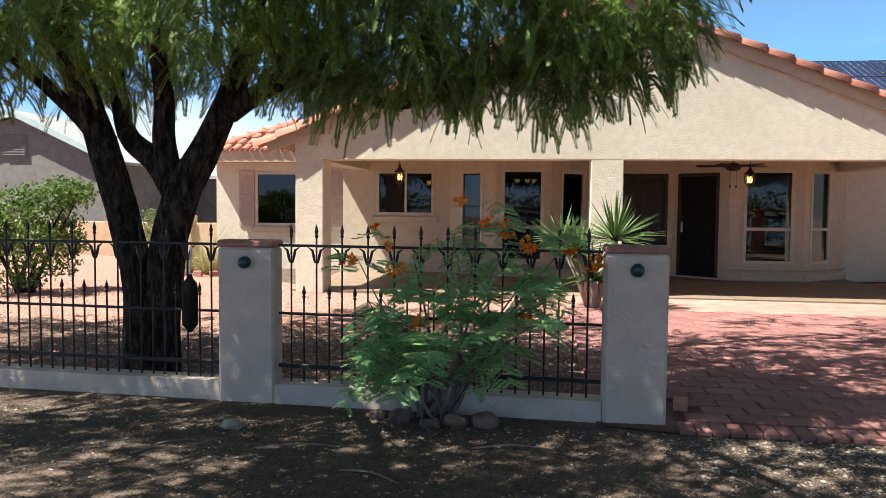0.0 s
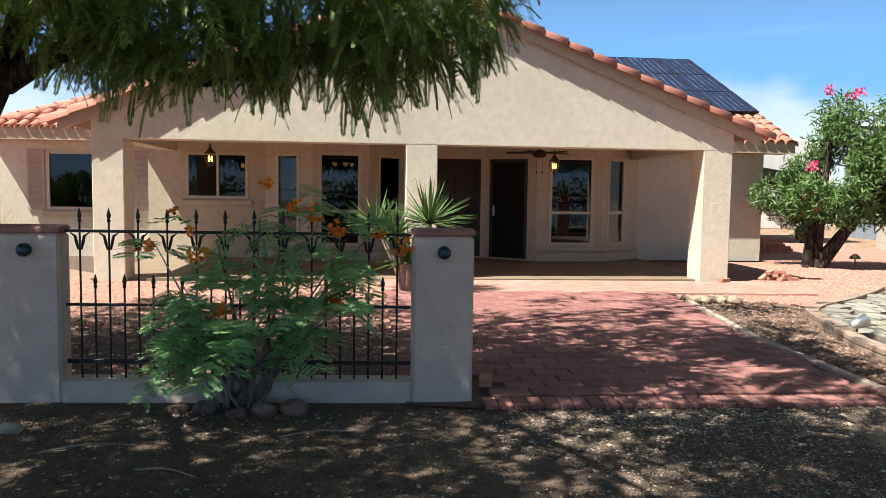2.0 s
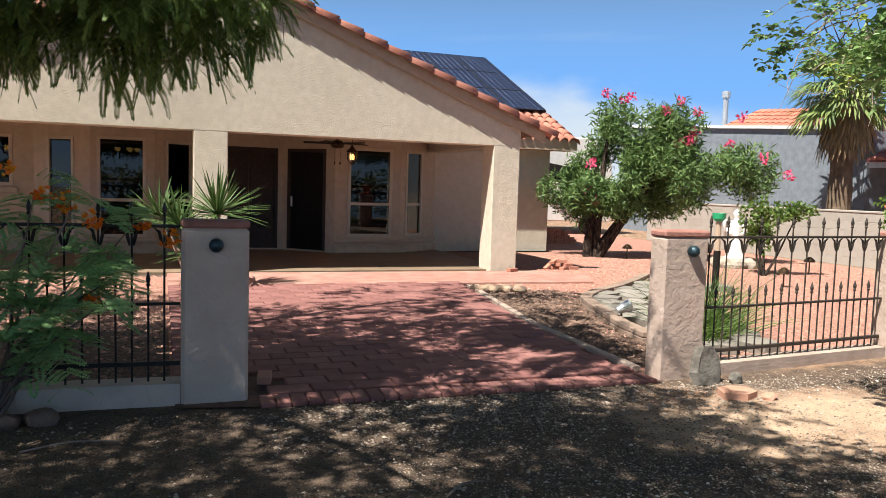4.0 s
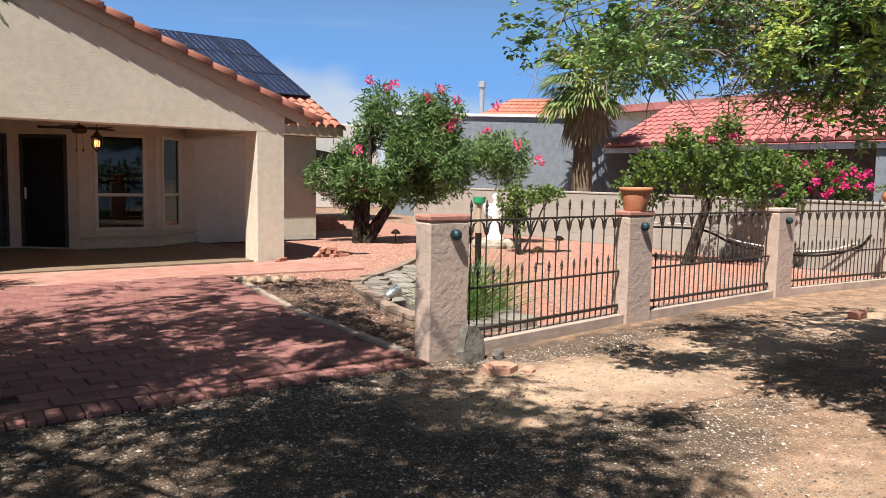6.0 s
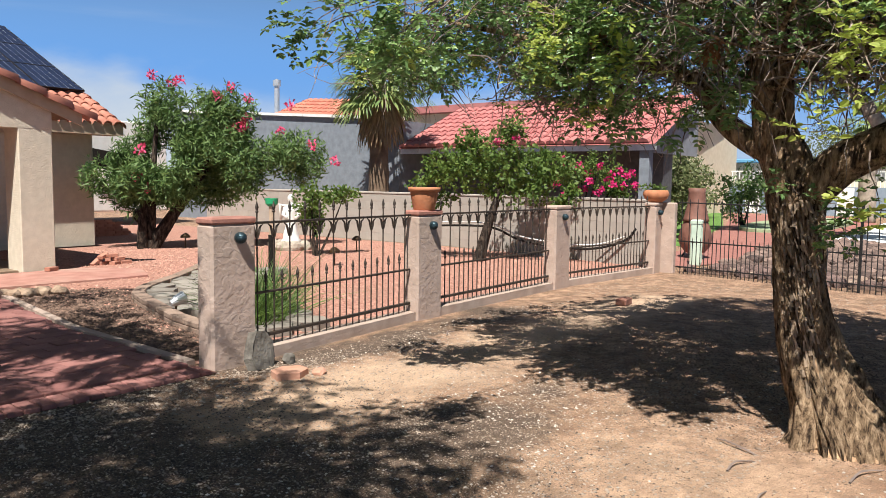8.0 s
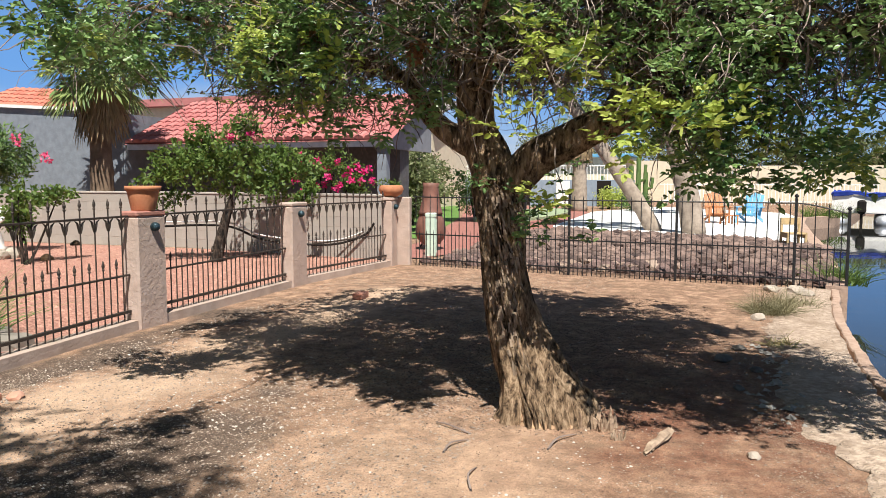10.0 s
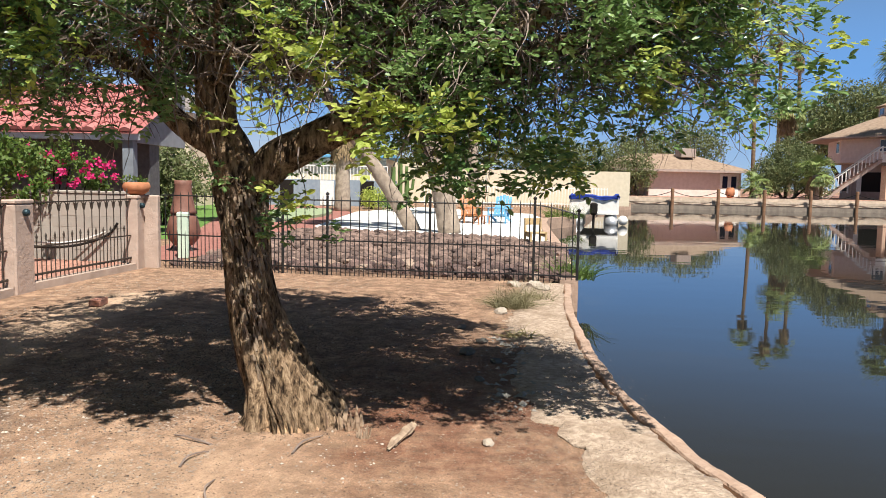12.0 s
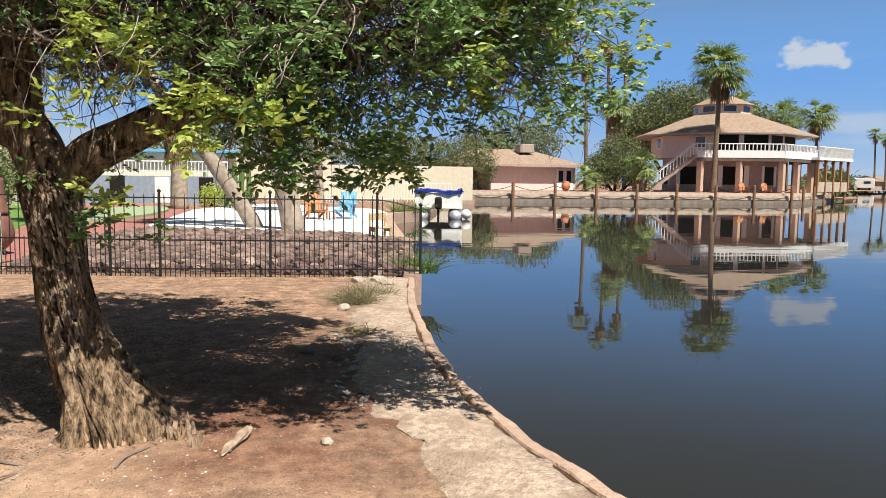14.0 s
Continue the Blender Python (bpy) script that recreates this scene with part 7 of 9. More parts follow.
edge = [Vector((x, y, 0)) for x, y in [(4.75, 6.2), (4.88, 7.0), (5.1, 7.7), (5.32, 8.4), (5.55, 8.95), (6.0, 9.4), (6.7, 9.9), (7.5, 10.6), (8.1, 11.2)]]
edge = resample(edge, 0.1)
i = 0
for a, b in zip(edge, edge[3:]):
    i += 1
    if i % 3:
        continue
    d = (b - a).normalized()
    w = (b - a).length
    m = Matrix(((d.x, -d.y, 0, a.x), (d.y, d.x, 0, a.y), (0, 0, 1, 0), (0, 0, 0, 1)))
    for lay in range(2):
        part("edging_brick", Mesh().box(0.01, w - 0.01, -0.2 + 0.03 * lay, -0.02, 0.0 + lay * 0.062, 0.058 + lay * 0.062, 0.008), EDGE_BRICK, flag, m=m)
for ix in range(9):
    for iy in range(13):
        x, y = 4.9 + ix * 0.42 + (iy % 2) * 0.2, 5.9 + iy * 0.42
        near = min((Vector((x, y, 0)) - e).length for e in edge)
        e = min(edge, key=lambda q: (Vector((x, y, 0)) - q).length)
        if x < e.x + 0.12 or near < 0.2 or near > 1.35 or y > 10.9:
            continue
        pts = []
        k = rng.randint(5, 7)
        for j in range(k):
            a = j * 2 * math.pi / k + rng.uniform(-0.2, 0.2)
            r = 0.235 * rng.uniform(0.8, 1.12)
            pts.append((x + r * math.cos(a), y + r * math.sin(a)))
        part("flagstone", Mesh().prism(pts, 0.0, 0.085 + rng.uniform(0, 0.02)), FLAG, flag)
spot = thing("garden_spotlight", (5.15, 7.3, 0), "dark metal garden spotlight on a stake", "lamp")
part("stake", Mesh().tube([(0, 0, -0.03), (0, 0, 0.17)], 0.012, 6), BRASS, spot)
part("head", Mesh().lathe([(0.03, -0.09), (0.055, -0.03), (0.07, 0.08), (0.06, 0.08)], 12, (0, 0, 0), Matrix.Translation((0.02, 0, 0.21)) @ Matrix.Rotation(radians(70), 4, "Y")), ALU, spot)
pl = thing("path_light", (12.3, 11.6, 0), "dark mushroom path light on the gravel", "lamp")
part("stake", Mesh().tube([(0, 0, -0.03), (0, 0, 0.26)], 0.014, 6), BRASS, pl)
part("hood", Mesh().lathe([(0.11, 0.24), (0.1, 0.28), (0.04, 0.33), (0.01, 0.34)], 12), BRASS, pl)
for x, y in ((10.1, 14.6), (10.0, 9.9)):
    copy_thing(pl, Matrix.Translation((x, y, 0)))

# hose drooping along the fence
hose = thing("garden_hose", (0, 0, 0), "black garden hose sagging along the block wall", "hose")
line = bend([(12.0, 9.6, 0.66, 0.022), (12.9, 8.6, 0.65, 0.022), (13.3, 8.0, 0.38, 0.022), (13.75, 6.9, 0.27, 0.022), (13.9, 6.2, 0.45, 0.022), (13.9, 5.95, 0.7, 0.022)], 8)
part("hose_line", Mesh().tube([p[:3] for p in line], 0.022, 7), BLACKMESH, hose, smooth=True)
part("hose_line", Mesh().tube([(p[0] + 0.05, p[1] + 0.04, p[2] + 0.07) for p in line], 0.014, 6), WHITE, hose, "pale second hose", smooth=True)

# ---- block wall on the east side ----
def block_wall(a, b, courses=6, bl=0.4, h=0.2):
    A, B = Vector((*a, 0)), Vector((*b, 0))
    d = (B - A).normalized()
    L = (B - A).length
    w = thing("block_wall", (0, 0, 0), "grey-tan concrete block boundary wall", "wall", kind="structure")
    m0 = Matrix(((d.x, -d.y, 0, A.x), (d.y, d.x, 0, A.y), (0, 0, 1, 0), (0, 0, 0, 1)))
    part("wall_core", Mesh().box(0, L, -0.08, 0.08, -0.1, courses * h - 0.01), MORTAR, w, m=m0)
    me = Mesh().box(0.005, bl - 0.005, -0.084, 0.084, 0.003, h - 0.003, 0.003).data("block")
    for c in range(courses):
        x = -(c % 2) * bl / 2
        while x < L - 0.05:
            if x >= -0.01 and x + bl <= L + 0.25:
                part("block", me, BLOCK, w, m=m0 @ Matrix.Translation((x, 0, c * h)))
            x += bl
    part("coping", Mesh().box(0, L, -0.1, 0.1, courses * h, courses * h + 0.05, 0.01), BLOCK, w, m=m0)
    return w


block_wall((14.85, 20.5), (14.9, 11.0))
block_wall((14.9, 10.99), (13.95, 5.75))

# ---- the neighbour's house beyond the block wall ----
slate = shade("slate_blue_stucco", (0.165, 0.185, 0.215), (0.21, 0.235, 0.27), 5, 0.92, 0.4, 12)
darkwall = shade("dark_grey_siding", (0.07, 0.07, 0.075), (0.10, 0.10, 0.105), 10, 0.8, 0.3, 15)
nb = thing("red_roofed_house", (18, 15, 0), "slate-blue stucco house with pink-red tile roofs", "house")
off = Matrix.Translation((-18, -15, 0))
part("parapet_wall", Mesh().slab([(18, 15.4, 0), (18, 27, 0), (18, 27, 4.1), (18, 15.4, 3.35)], (6, 0, 0)), slate, nb, m=off)
part("parapet_coping", Mesh().slab([(17.9, 15.35, 3.36), (17.9, 27, 4.11), (17.9, 27, 4.2), (17.9, 15.35, 3.45)], (0.3, 0, 0)), WHITE, nb, m=off)
part("side_wall", Mesh().box(19.2, 19.8, 7.6, 15.39, 0, 2.6), darkwall, nb, m=off)
part("gable_end", Mesh().slab([(18.2, 7.5, 2.3), (21.3, 7.5, 2.3), (21.3, 7.5, 3.66), (21.0, 7.5, 3.8), (18.2, 7.5, 2.45)], (0, 0.1, 0)), shade("pale_grey_gable", (0.20, 0.21, 0.235), (0.25, 0.265, 0.29), 4, 0.9), nb, m=off)
part("eave_board", Mesh().box(17.95, 18.0, 7.3, 15.3, 2.34, 2.5), ALU, nb, m=off)
part("porch_post", Mesh().box(18.05, 18.3, 7.5, 7.75, 0, 2.4, 0.01), slate, nb, m=off)
part("porch_post", Mesh().box(18.05, 18.3, 10.8, 11.05, 0, 2.4, 0.01), slate, nb, m=off)


def tiled_slope(a, b, up, rows_, step, r, cols_step=0.28):
    """Rounded tiles in courses on a slope from the eave a-b going by up per course; one joined field."""
    M = Mesh()
    a, b, up = Vector(a), Vector(b), Vector(up)
    d = (b - a).normalized()
    n_ = d.cross(up).normalized()
    if n_.z < 0:
        n_ = -n_
    cols = int((b - a).length / cols_step)
    for i in range(rows_):
        o = a + up * i
        for c in range(cols):
            p = o + d * (c + 0.5) * cols_step
            vs = []
            for t, lift in ((0.0, 0.035), (1.08, 0.0)):
                for k in range(5):
                    g = math.pi * k / 4
                    vs.append(p + up * t + d * (-r * math.cos(g)) + n_ * (r * 0.75 * math.sin(g) + lift))
            M.add(vs, [(k, k + 1, k + 6, k + 5) for k in range(4)] + [(0, 1, 2, 3, 4)])
    M.add([a - up * 0.1, b - up * 0.1, b + up * rows_, a + up * rows_], [(0, 1, 2, 3)])
    return M


part("tile_field", tiled_slope((17.9, 15.3, 2.5), (17.9, 7.3, 2.5), (0.33, 0, 0.15), 9, 0.36, 0.145), TILE_FAR, nb, "pink-red barrel tiles", m=off)
orange_tile = shade("orange_roof_tile", (0.42, 0.13, 0.09), (0.54, 0.21, 0.14), 4, 0.8, per="island")
part("tile_field", tiled_slope((18.6, 21.9, 3.78), (18.6, 18.5, 3.55), (0.33, 0, 0.14), 5, 0.36, 0.145), orange_tile, nb, "orange barrel tiles", m=off)
part("gable_face", Mesh().slab([(18.5, 22.05, 3.7), (20.6, 22.05, 4.6), (22.6, 22.05, 3.7)], (0, -0.1, 0)), TRIM, nb, m=off)
part("flue", Mesh().tube([(20, 23.4, 3.8), (20, 23.4, 5.2)], 0.1, 10).lathe([(0.15, 5.1), (0.15, 5.32), (0.02, 5.36)], 10, (20, 23.4, 0)), ALU, nb, "galvanised flue pipe", m=off)
trailer = thing("parked_trailer", (12.8, 23, 0), "white box trailer with a black tarp behind the house", "trailer")
part("trailer_body", Mesh().box(-1.6, 2.2, 0, 4, 0.45, 3.3, 0.04), WHITE, trailer)
part("tarp", Mesh().slab([(-1.2, -0.1, 2.5), (1.0, -0.9, 2.1), (1.0, -0.7, 1.6), (-1.2, -0.05, 1.9)], (0.0, 0.02, 0.02)), BLACKMESH, trailer, "black tarp")
for x in (-0.9, 1.3):
    part("trailer_wheel", Mesh().lathe([(0.3, -0.1), (0.33, 0), (0.3, 0.1)], 16, (0, 0, 0), Matrix.Translation((x, 0.0, 0.33)) @ Matrix.Rotation(radians(90), 4, "X")), BLACKMESH, trailer)

# ---- the neighbour's lakeside garden ----
FENCE2 = shade("thin_black_picket", (0.012, 0.012, 0.013), (0.03, 0.028, 0.027), 30, 0.5, metal=0.3)


def picket_panel(a, b, z0, top0, top1, low=0.12, mid=0.56, step=0.145):
    """A thin picket panel with tall and short pickets in turn; its top may fall from one end to the other."""
    A, B = Vector((*a, 0)), Vector((*b, 0))
    L = (B - A).length
    p = thing("picket_fence", (a[0], a[1], z0), "thin black metal picket fence before the rock bed", "fence", "panels of the picket fence", math.degrees(math.atan2(B.y - A.y, B.x - A.x)))
    h = lambda x: top0 + (top1 - top0) * (x / L) ** 1.5
    pts = [(x, 0, h(x)) for x in [L * i / 8 for i in range(9)]]
    part("rail", Mesh().tube(pts, 0.011, 5), FENCE2, p)
    for z in (low, mid if top1 > 0.9 else mid * 0.9):
        part("rail", Mesh().box(0, L, -0.01, 0.01, z - 0.01, z + 0.01), FENCE2, p)
    n = int(L / step)
    for i in range(n):
        x = (i + 0.5) * L / n
        part("picket", Mesh().tube([(x, 0, 0.0), (x, 0, h(x) + 0.02), (x, 0, h(x) + 0.07)], [0.008, 0.008, 0.002], 5), FENCE2, p)
        x += 0.5 * L / n
        if i < n - 1:
            part("short_picket", Mesh().tube([(x, 0, 0.0), (x, 0, mid + 0.02), (x, 0, mid + 0.08)], [0.007, 0.007, 0.002], 5), FENCE2, p)
    return p


def fence_post(x, y, h):
    ob = thing("fence_post", (x, y, 0), "black metal fence post with a ball cap", "post", "posts of the picket fence")
    part("shaft", Mesh().box(-0.019, 0.019, -0.019, 0.019, -0.1, h, 0.004), FENCE2, ob)
    part("ball_cap", Mesh().lathe([(0.01, h), (0.03, h + 0.02), (0.03, h + 0.04), (0.005, h + 0.065)], 10), FENCE2, ob)


FL = [(13.35, 4.95), (12.95, 2.8), (12.82, 2.05), (12.62, 0.4), (12.5, -1.22), (12.38, -1.88)]
for i, (a, b) in enumerate(zip(FL, FL[1:])):
    last = i == len(FL) - 2
    picket_panel(a, b, 0.0, 1.2 if i else 1.22, 1.06 if last else 1.2)
for i, (x, y) in enumerate(FL[1:]):
    fence_post(x, y, 1.1 if i == 4 else 1.27)

# lava-rock slope
rng = random.Random(70)
LAVA = shade("lava_rock", (0.035, 0.022, 0.021), (0.24, 0.155, 0.135), 5, 0.92, 0.7, 18, per="object")
LAVA_PALE = shade("tan_lava_rock", (0.24, 0.16, 0.12), (0.40, 0.30, 0.235), 5, 0.92, 0.7, 18, per="object")
LAVA_REST = shade("lava_rock_rest", (0.035, 0.022, 0.021), (0.28, 0.19, 0.155), 5, 0.92, 0.7, 18, per="island")
bed = [(13.65, 4.9), (12.6, -1.85), (16.3, -2.2), (18.6, -2.4), (20.9, -1.0), (22.0, 2.3), (23.4, 4.2), (19, 5.0), (16, 4.6)]
sheet("rock_bed_ground", bed, 0.01, DARKBED, "dark soil under the lava rocks", "ground")


def inside(x, y, poly):
    c = False
    for (x0, y0), (x1, y1) in zip(poly, poly[1:] + poly[:1]):
        if (y0 > y) != (y1 > y) and x < (x1 - x0) * (y - y0) / (y1 - y0) + x0:
            c = not c
    return c


shapes = [lump((0, 0, 0), (1, 0.8, 0.62), 100 + i, 0.35, 1).data("lava_rock_%d" % i) for i in range(7)]
pale_shapes = [lump((0, 0, 0), (1, 0.8, 0.5), 140 + i, 0.35, 1).data("tan_rock_%d" % i) for i in range(3)]
for me in pale_shapes:
    me.materials.append(LAVA_PALE)
rocks = thing("lava_rock_bed", (17, 1, 0), "bed of reddish-brown lava rocks behind the picket fence", "rock bed")
rest = Mesh()
count = 0
places = []
while len(places) < 1900:
    x, y = rng.uniform(12.6, 23.4), rng.uniform(-2.4, 5.0)
    if inside(x, y, bed):
        places.append((x, y))
places.sort(key=lambda q: q[0])
for i, (x, y) in enumerate(places):
    r = rng.uniform(0.06, 0.18)
    up = 0.01 + 0.05 * max(0.0, min(1.0, (x - 13.5) / 6.0))
    if i < 300:
        part("lava_rock", rng.choice(shapes if rng.random() < 0.78 else pale_shapes), LAVA, rocks, m=Matrix.Translation((x - 17, y - 1, up + r * 0.25)) @ Matrix.Rotation(rng.uniform(0, 6.28), 4, "Z") @ Matrix.Rotation(rng.uniform(-0.4, 0.4), 4, "X") @ Matrix.Diagonal((r, r, r, 1)))
    else:
        me = rng.choice(shapes)
        m = Matrix.Translation((x - 17, y - 1, up + r * 0.2)) @ Matrix.Rotation(rng.uniform(0, 6.28), 4, "Z") @ Matrix.Diagonal((r, r, r, 1))
        rest.add([m @ v.co for v in me.vertices], [tuple(p.vertices) for p in me.polygons])
tagged(part("lava_rock_rest", rest, LAVA_REST, rocks), kind="stuff")
# white gravel terrace and what stands on it
sheet("white_gravel", [(18.66, -2.42), (20.95, -0.95), (21.95, 2.3), (23.6, 4.4), (25.6, 4.8), (37.5, 5.2), (46, 2.6), (39, -3.4), (34, -3.5), (27.5, -2.9)], 0.03, shade("white_gravel_stones", (0.55, 0.54, 0.52), (0.86, 0.85, 0.82), 16, 0.9, 0.6, 30), "bright white gravel terrace by the lake", "gravel terrace")
ORANGE_WOOD = shade("orange_stained_wood", (0.36, 0.13, 0.045), (0.47, 0.19, 0.07), 8, 0.6, 0.2, 30)
BLUE_WOOD = shade("sky_blue_painted_wood", (0.12, 0.36, 0.58), (0.17, 0.43, 0.66), 8, 0.6, 0.2, 30)


def adirondack(at, rz, material, label):
    """A slatted garden armchair."""
    c = thing("adirondack_chair", at, label, "chair", "garden armchairs", rz)
    for i in range(5):
        x = -0.26 + i * 0.13
        h = 0.92 - 0.04 * abs(i - 2)
        part("back_slat", Mesh().box(x - 0.055, x + 0.055, -0.012, 0.012, 0, h, 0.006, Matrix.Translation((0, 0.22, 0.22)) @ Matrix.Rotation(-0.42, 4, "X")), material, c)
    for i in range(5):
        y = -0.32 + i * 0.11
        part("seat_slat", Mesh().box(-0.28, 0.28, y, y + 0.095, 0.0, 0.022, 0.004, Matrix.Translation((0, 0, 0.33 - 0.18 * (y + 0.32)))), material, c)
    for sx in (-1, 1):
        part("armrest", Mesh().box(sx * 0.36 - 0.07, sx * 0.36 + 0.07, -0.42, 0.36, 0.55, 0.575, 0.006), material, c)
        part("front_leg", Mesh().box(sx * 0.34 - 0.02, sx * 0.34 + 0.02, -0.38, -0.27, 0, 0.55, 0.005), material, c)
        part("rear_leg", Mesh().slab([(sx * 0.3 - 0.015, -0.38, 0.28), (sx * 0.3 - 0.015, -0.38, 0.38), (sx * 0.3 - 0.015, 0.55, 0.1), (sx * 0.3 - 0.015, 0.55, 0)], (0.03, 0, 0)), material, c)
    part("back_brace", Mesh().box(-0.33, 0.33, 0.34, 0.38, 0.5, 0.58, 0.005), material, c)
    return c


adirondack((29.4, -0.31, 0.03), -75, ORANGE_WOOD, "orange-stained wooden garden armchair on white gravel")
adirondack((29.6, -1.4, 0.03), -110, BLUE_WOOD, "sky-blue wooden garden armchair on white gravel")
ot = thing("footstool", (28.4, -0.7, 0.03), "low orange-stained wooden footstool", "footstool", rz=-60)
for i in range(4):
    part("slat", Mesh().box(-0.25, 0.25, -0.2 + i * 0.1, -0.115 + i * 0.1, 0.3, 0.32, 0.004), ORANGE_WOOD, ot)
for sx in (-0.22, 0.22):
    for sy in (-0.17, 0.17):
        part("leg", Mesh().box(sx - 0.02, sx + 0.02, sy - 0.02, sy + 0.02, 0, 0.3, 0.004), ORANGE_WOOD, ot)
PINE = shade("yellow_pine", (0.45, 0.31, 0.15), (0.55, 0.40, 0.21), 9, 0.65, 0.2, 30)
stl = thing("wooden_planter", (19.3, -1.85, 0.03), "small yellow-pine planter chair by the water", "planter", rz=-70)
for sx in (-0.2, 0.2):
    part("side_board", Mesh().box(sx - 0.02, sx + 0.02, -0.2, 0.2, 0.22, 0.34, 0.005), PINE, stl)
    for sy in (-0.17, 0.17):
        part("leg", Mesh().box(sx - 0.025, sx + 0.025, sy - 0.025, sy + 0.025, 0, 0.34 if sy < 0 else 0.66, 0.005), PINE, stl)
part("seat_board", Mesh().box(-0.22, 0.22, -0.2, 0.2, 0.3, 0.33, 0.005), PINE, stl)
part("back_board", Mesh().box(-0.22, 0.22, 0.14, 0.18, 0.5, 0.66, 0.005), PINE, stl)

# grey palm stems that rise out of the picture
fan_palm("garden_palm", (24.3, 1.43), 7.0, 0.3, "leaning grey-trunked palm on the white gravel", 12, 1.9, 30, 20, 0.2, 0.0, (0.4, 5.0))
fan_palm("garden_palm", (23.42, 0.31), 7.5, 0.3, "stout grey-trunked palm on the white gravel", 13, 1.9, 30, 20, 0.275, 0.0, (0.2, 1.8))
fan_palm("garden_palm", (34.0, -0.47), 8.5, 0.3, "tall grey-trunked palm behind the garden chairs", 14, 1.9, 30, 20, 0.2, 0.0, (0.2, 0.3))
fan_palm("garden_palm", (38.3, 6.0), 4.2, 0.3, "palm with a tan skirt before the blue building", 15, 1.3, 26, 50, 0.33, 0, (0, 0), 2.2)
fan_palm("garden_palm", (33.0, 12.7), 9.0, 0.3, "tall slim palm beyond the lawn", 16, 1.5, 26, 14, 0.24)

# clay chimenea and a pale green utility pedestal
ch = thing("clay_chimenea", (16.2, 5.65, 0), "tall brown clay chimenea on an iron stand", "chimenea")
part("belly", Mesh().lathe([(0.1, 0.1), (0.2, 0.14), (0.3, 0.26), (0.34, 0.42), (0.3, 0.62), (0.24, 0.78), (0.2, 0.84)], 20), shade("brown_clay", (0.16, 0.07, 0.05), (0.24, 0.11, 0.08), 5, 0.6, 0.2, 20), ch, smooth=True)
part("neck", Mesh().lathe([(0.27, 0.78), (0.25, 0.84), (0.19, 1.1), (0.165, 1.36), (0.18, 1.45), (0.165, 1.46), (0.14, 1.36)], 20), bpy.data.materials["brown_clay"], ch, smooth=True)
for i in range(3):
    a = i * 2.094
    part("stand_leg", Mesh().tube([(0.15 * math.cos(a), 0.15 * math.sin(a), 0.2), (0.3 * math.cos(a), 0.3 * math.sin(a), -0.02)], 0.018, 6), IRON, ch)
ub = thing("utility_pedestal", (14.85, 5.15, 0), "pale green utility pedestal with a ribbed cover", "utility box", rz=15)
GREENBOX = shade("pale_green_enamel", (0.46, 0.56, 0.46), (0.54, 0.64, 0.53), 6, 0.5)
part("cover", Mesh().box(-0.13, 0.13, -0.1, 0.1, 0, 0.84, 0.02), GREENBOX, ub)
part("lid", Mesh().box(-0.14, 0.14, -0.11, 0.11, 0.78, 0.87, 0.02), GREENBOX, ub)
for i in range(3):
    part("rib", Mesh().box(-0.09 + i * 0.075, -0.06 + i * 0.075, -0.108, -0.1, 0.06, 0.74, 0.003), GREENBOX, ub)

LAWN = shade("mown_lawn", (0.07, 0.16, 0.025), (0.14, 0.25, 0.05), 18, 0.9, 0.7, 60)
sheet("lawn", [(19, 6.8), (30, 9.5), (44, 14), (44, 22), (20, 16)], 0.012, LAWN, "bright green mown lawn", "lawn")
sheet("brick_path", [(14.2, 5.2), (16, 4.7), (19, 5.1), (23.4, 4.5), (37, 5.3), (44, 8), (44, 13.5), (30, 9.4), (19, 6.7), (15, 6.2)], 0.02, shade("red_brick_path", (0.26, 0.10, 0.08), (0.36, 0.16, 0.13), 9, 0.9, 0.4, 30), "red brick garden path", "path")
solid("putting_green", Mesh().lathe([(1.0, 0.0), (1.0, 0.12), (0.98, 0.14), (0.01, 0.14)], 32, m=Matrix.Translation((32.5, 7.3, 0.0)) @ Matrix.Diagonal((6.0, 1.5, 1, 1))), shade("faded_turf", (0.24, 0.30, 0.17), (0.32, 0.38, 0.23), 12, 0.9, 0.4, 60), "faded green putting turf with a pale rim", "putting green")
shrub("garden_shrub", (36, 13.2, 0), [((36, 13.2, 1.5), (1.6, 1.6, 1.3), 420)], (0.15, 0.06), "dense dark green garden shrub beyond the lawn", "shrub", LEAF_FAR, stems=4, seed=81, size=(0.2, 0.09), per=8)
shrub("garden_shrub", (24.5, 9.4, 0), [((24.5, 9.4, 1.5), (1.1, 1.1, 1.2), 420)], (0.12, 0.06), "dense dark green garden shrub beyond the lawn", "shrub", LEAF_FAR, stems=4, seed=85, size=(0.16, 0.08), per=8)
shrub("garden_shrub", (42, 5.0, 0), [((42, 5.0, 0.6), (1.2, 1.0, 0.55), 200)], (0.15, 0.05), "yellow-green low shrub before the cream wall", "shrub", LEAF_LIME, stems=3, seed=82, size=(0.2, 0.06), per=8)
shrub("garden_shrub", (40, 3.4, 0), [((40, 3.4, 0.45), (0.9, 0.8, 0.4), 160)], (0.15, 0.05), "low grey-green shrub before the cream wall", "shrub", LEAF_OLEANDER, stems=3, seed=83, size=(0.2, 0.06), per=8)
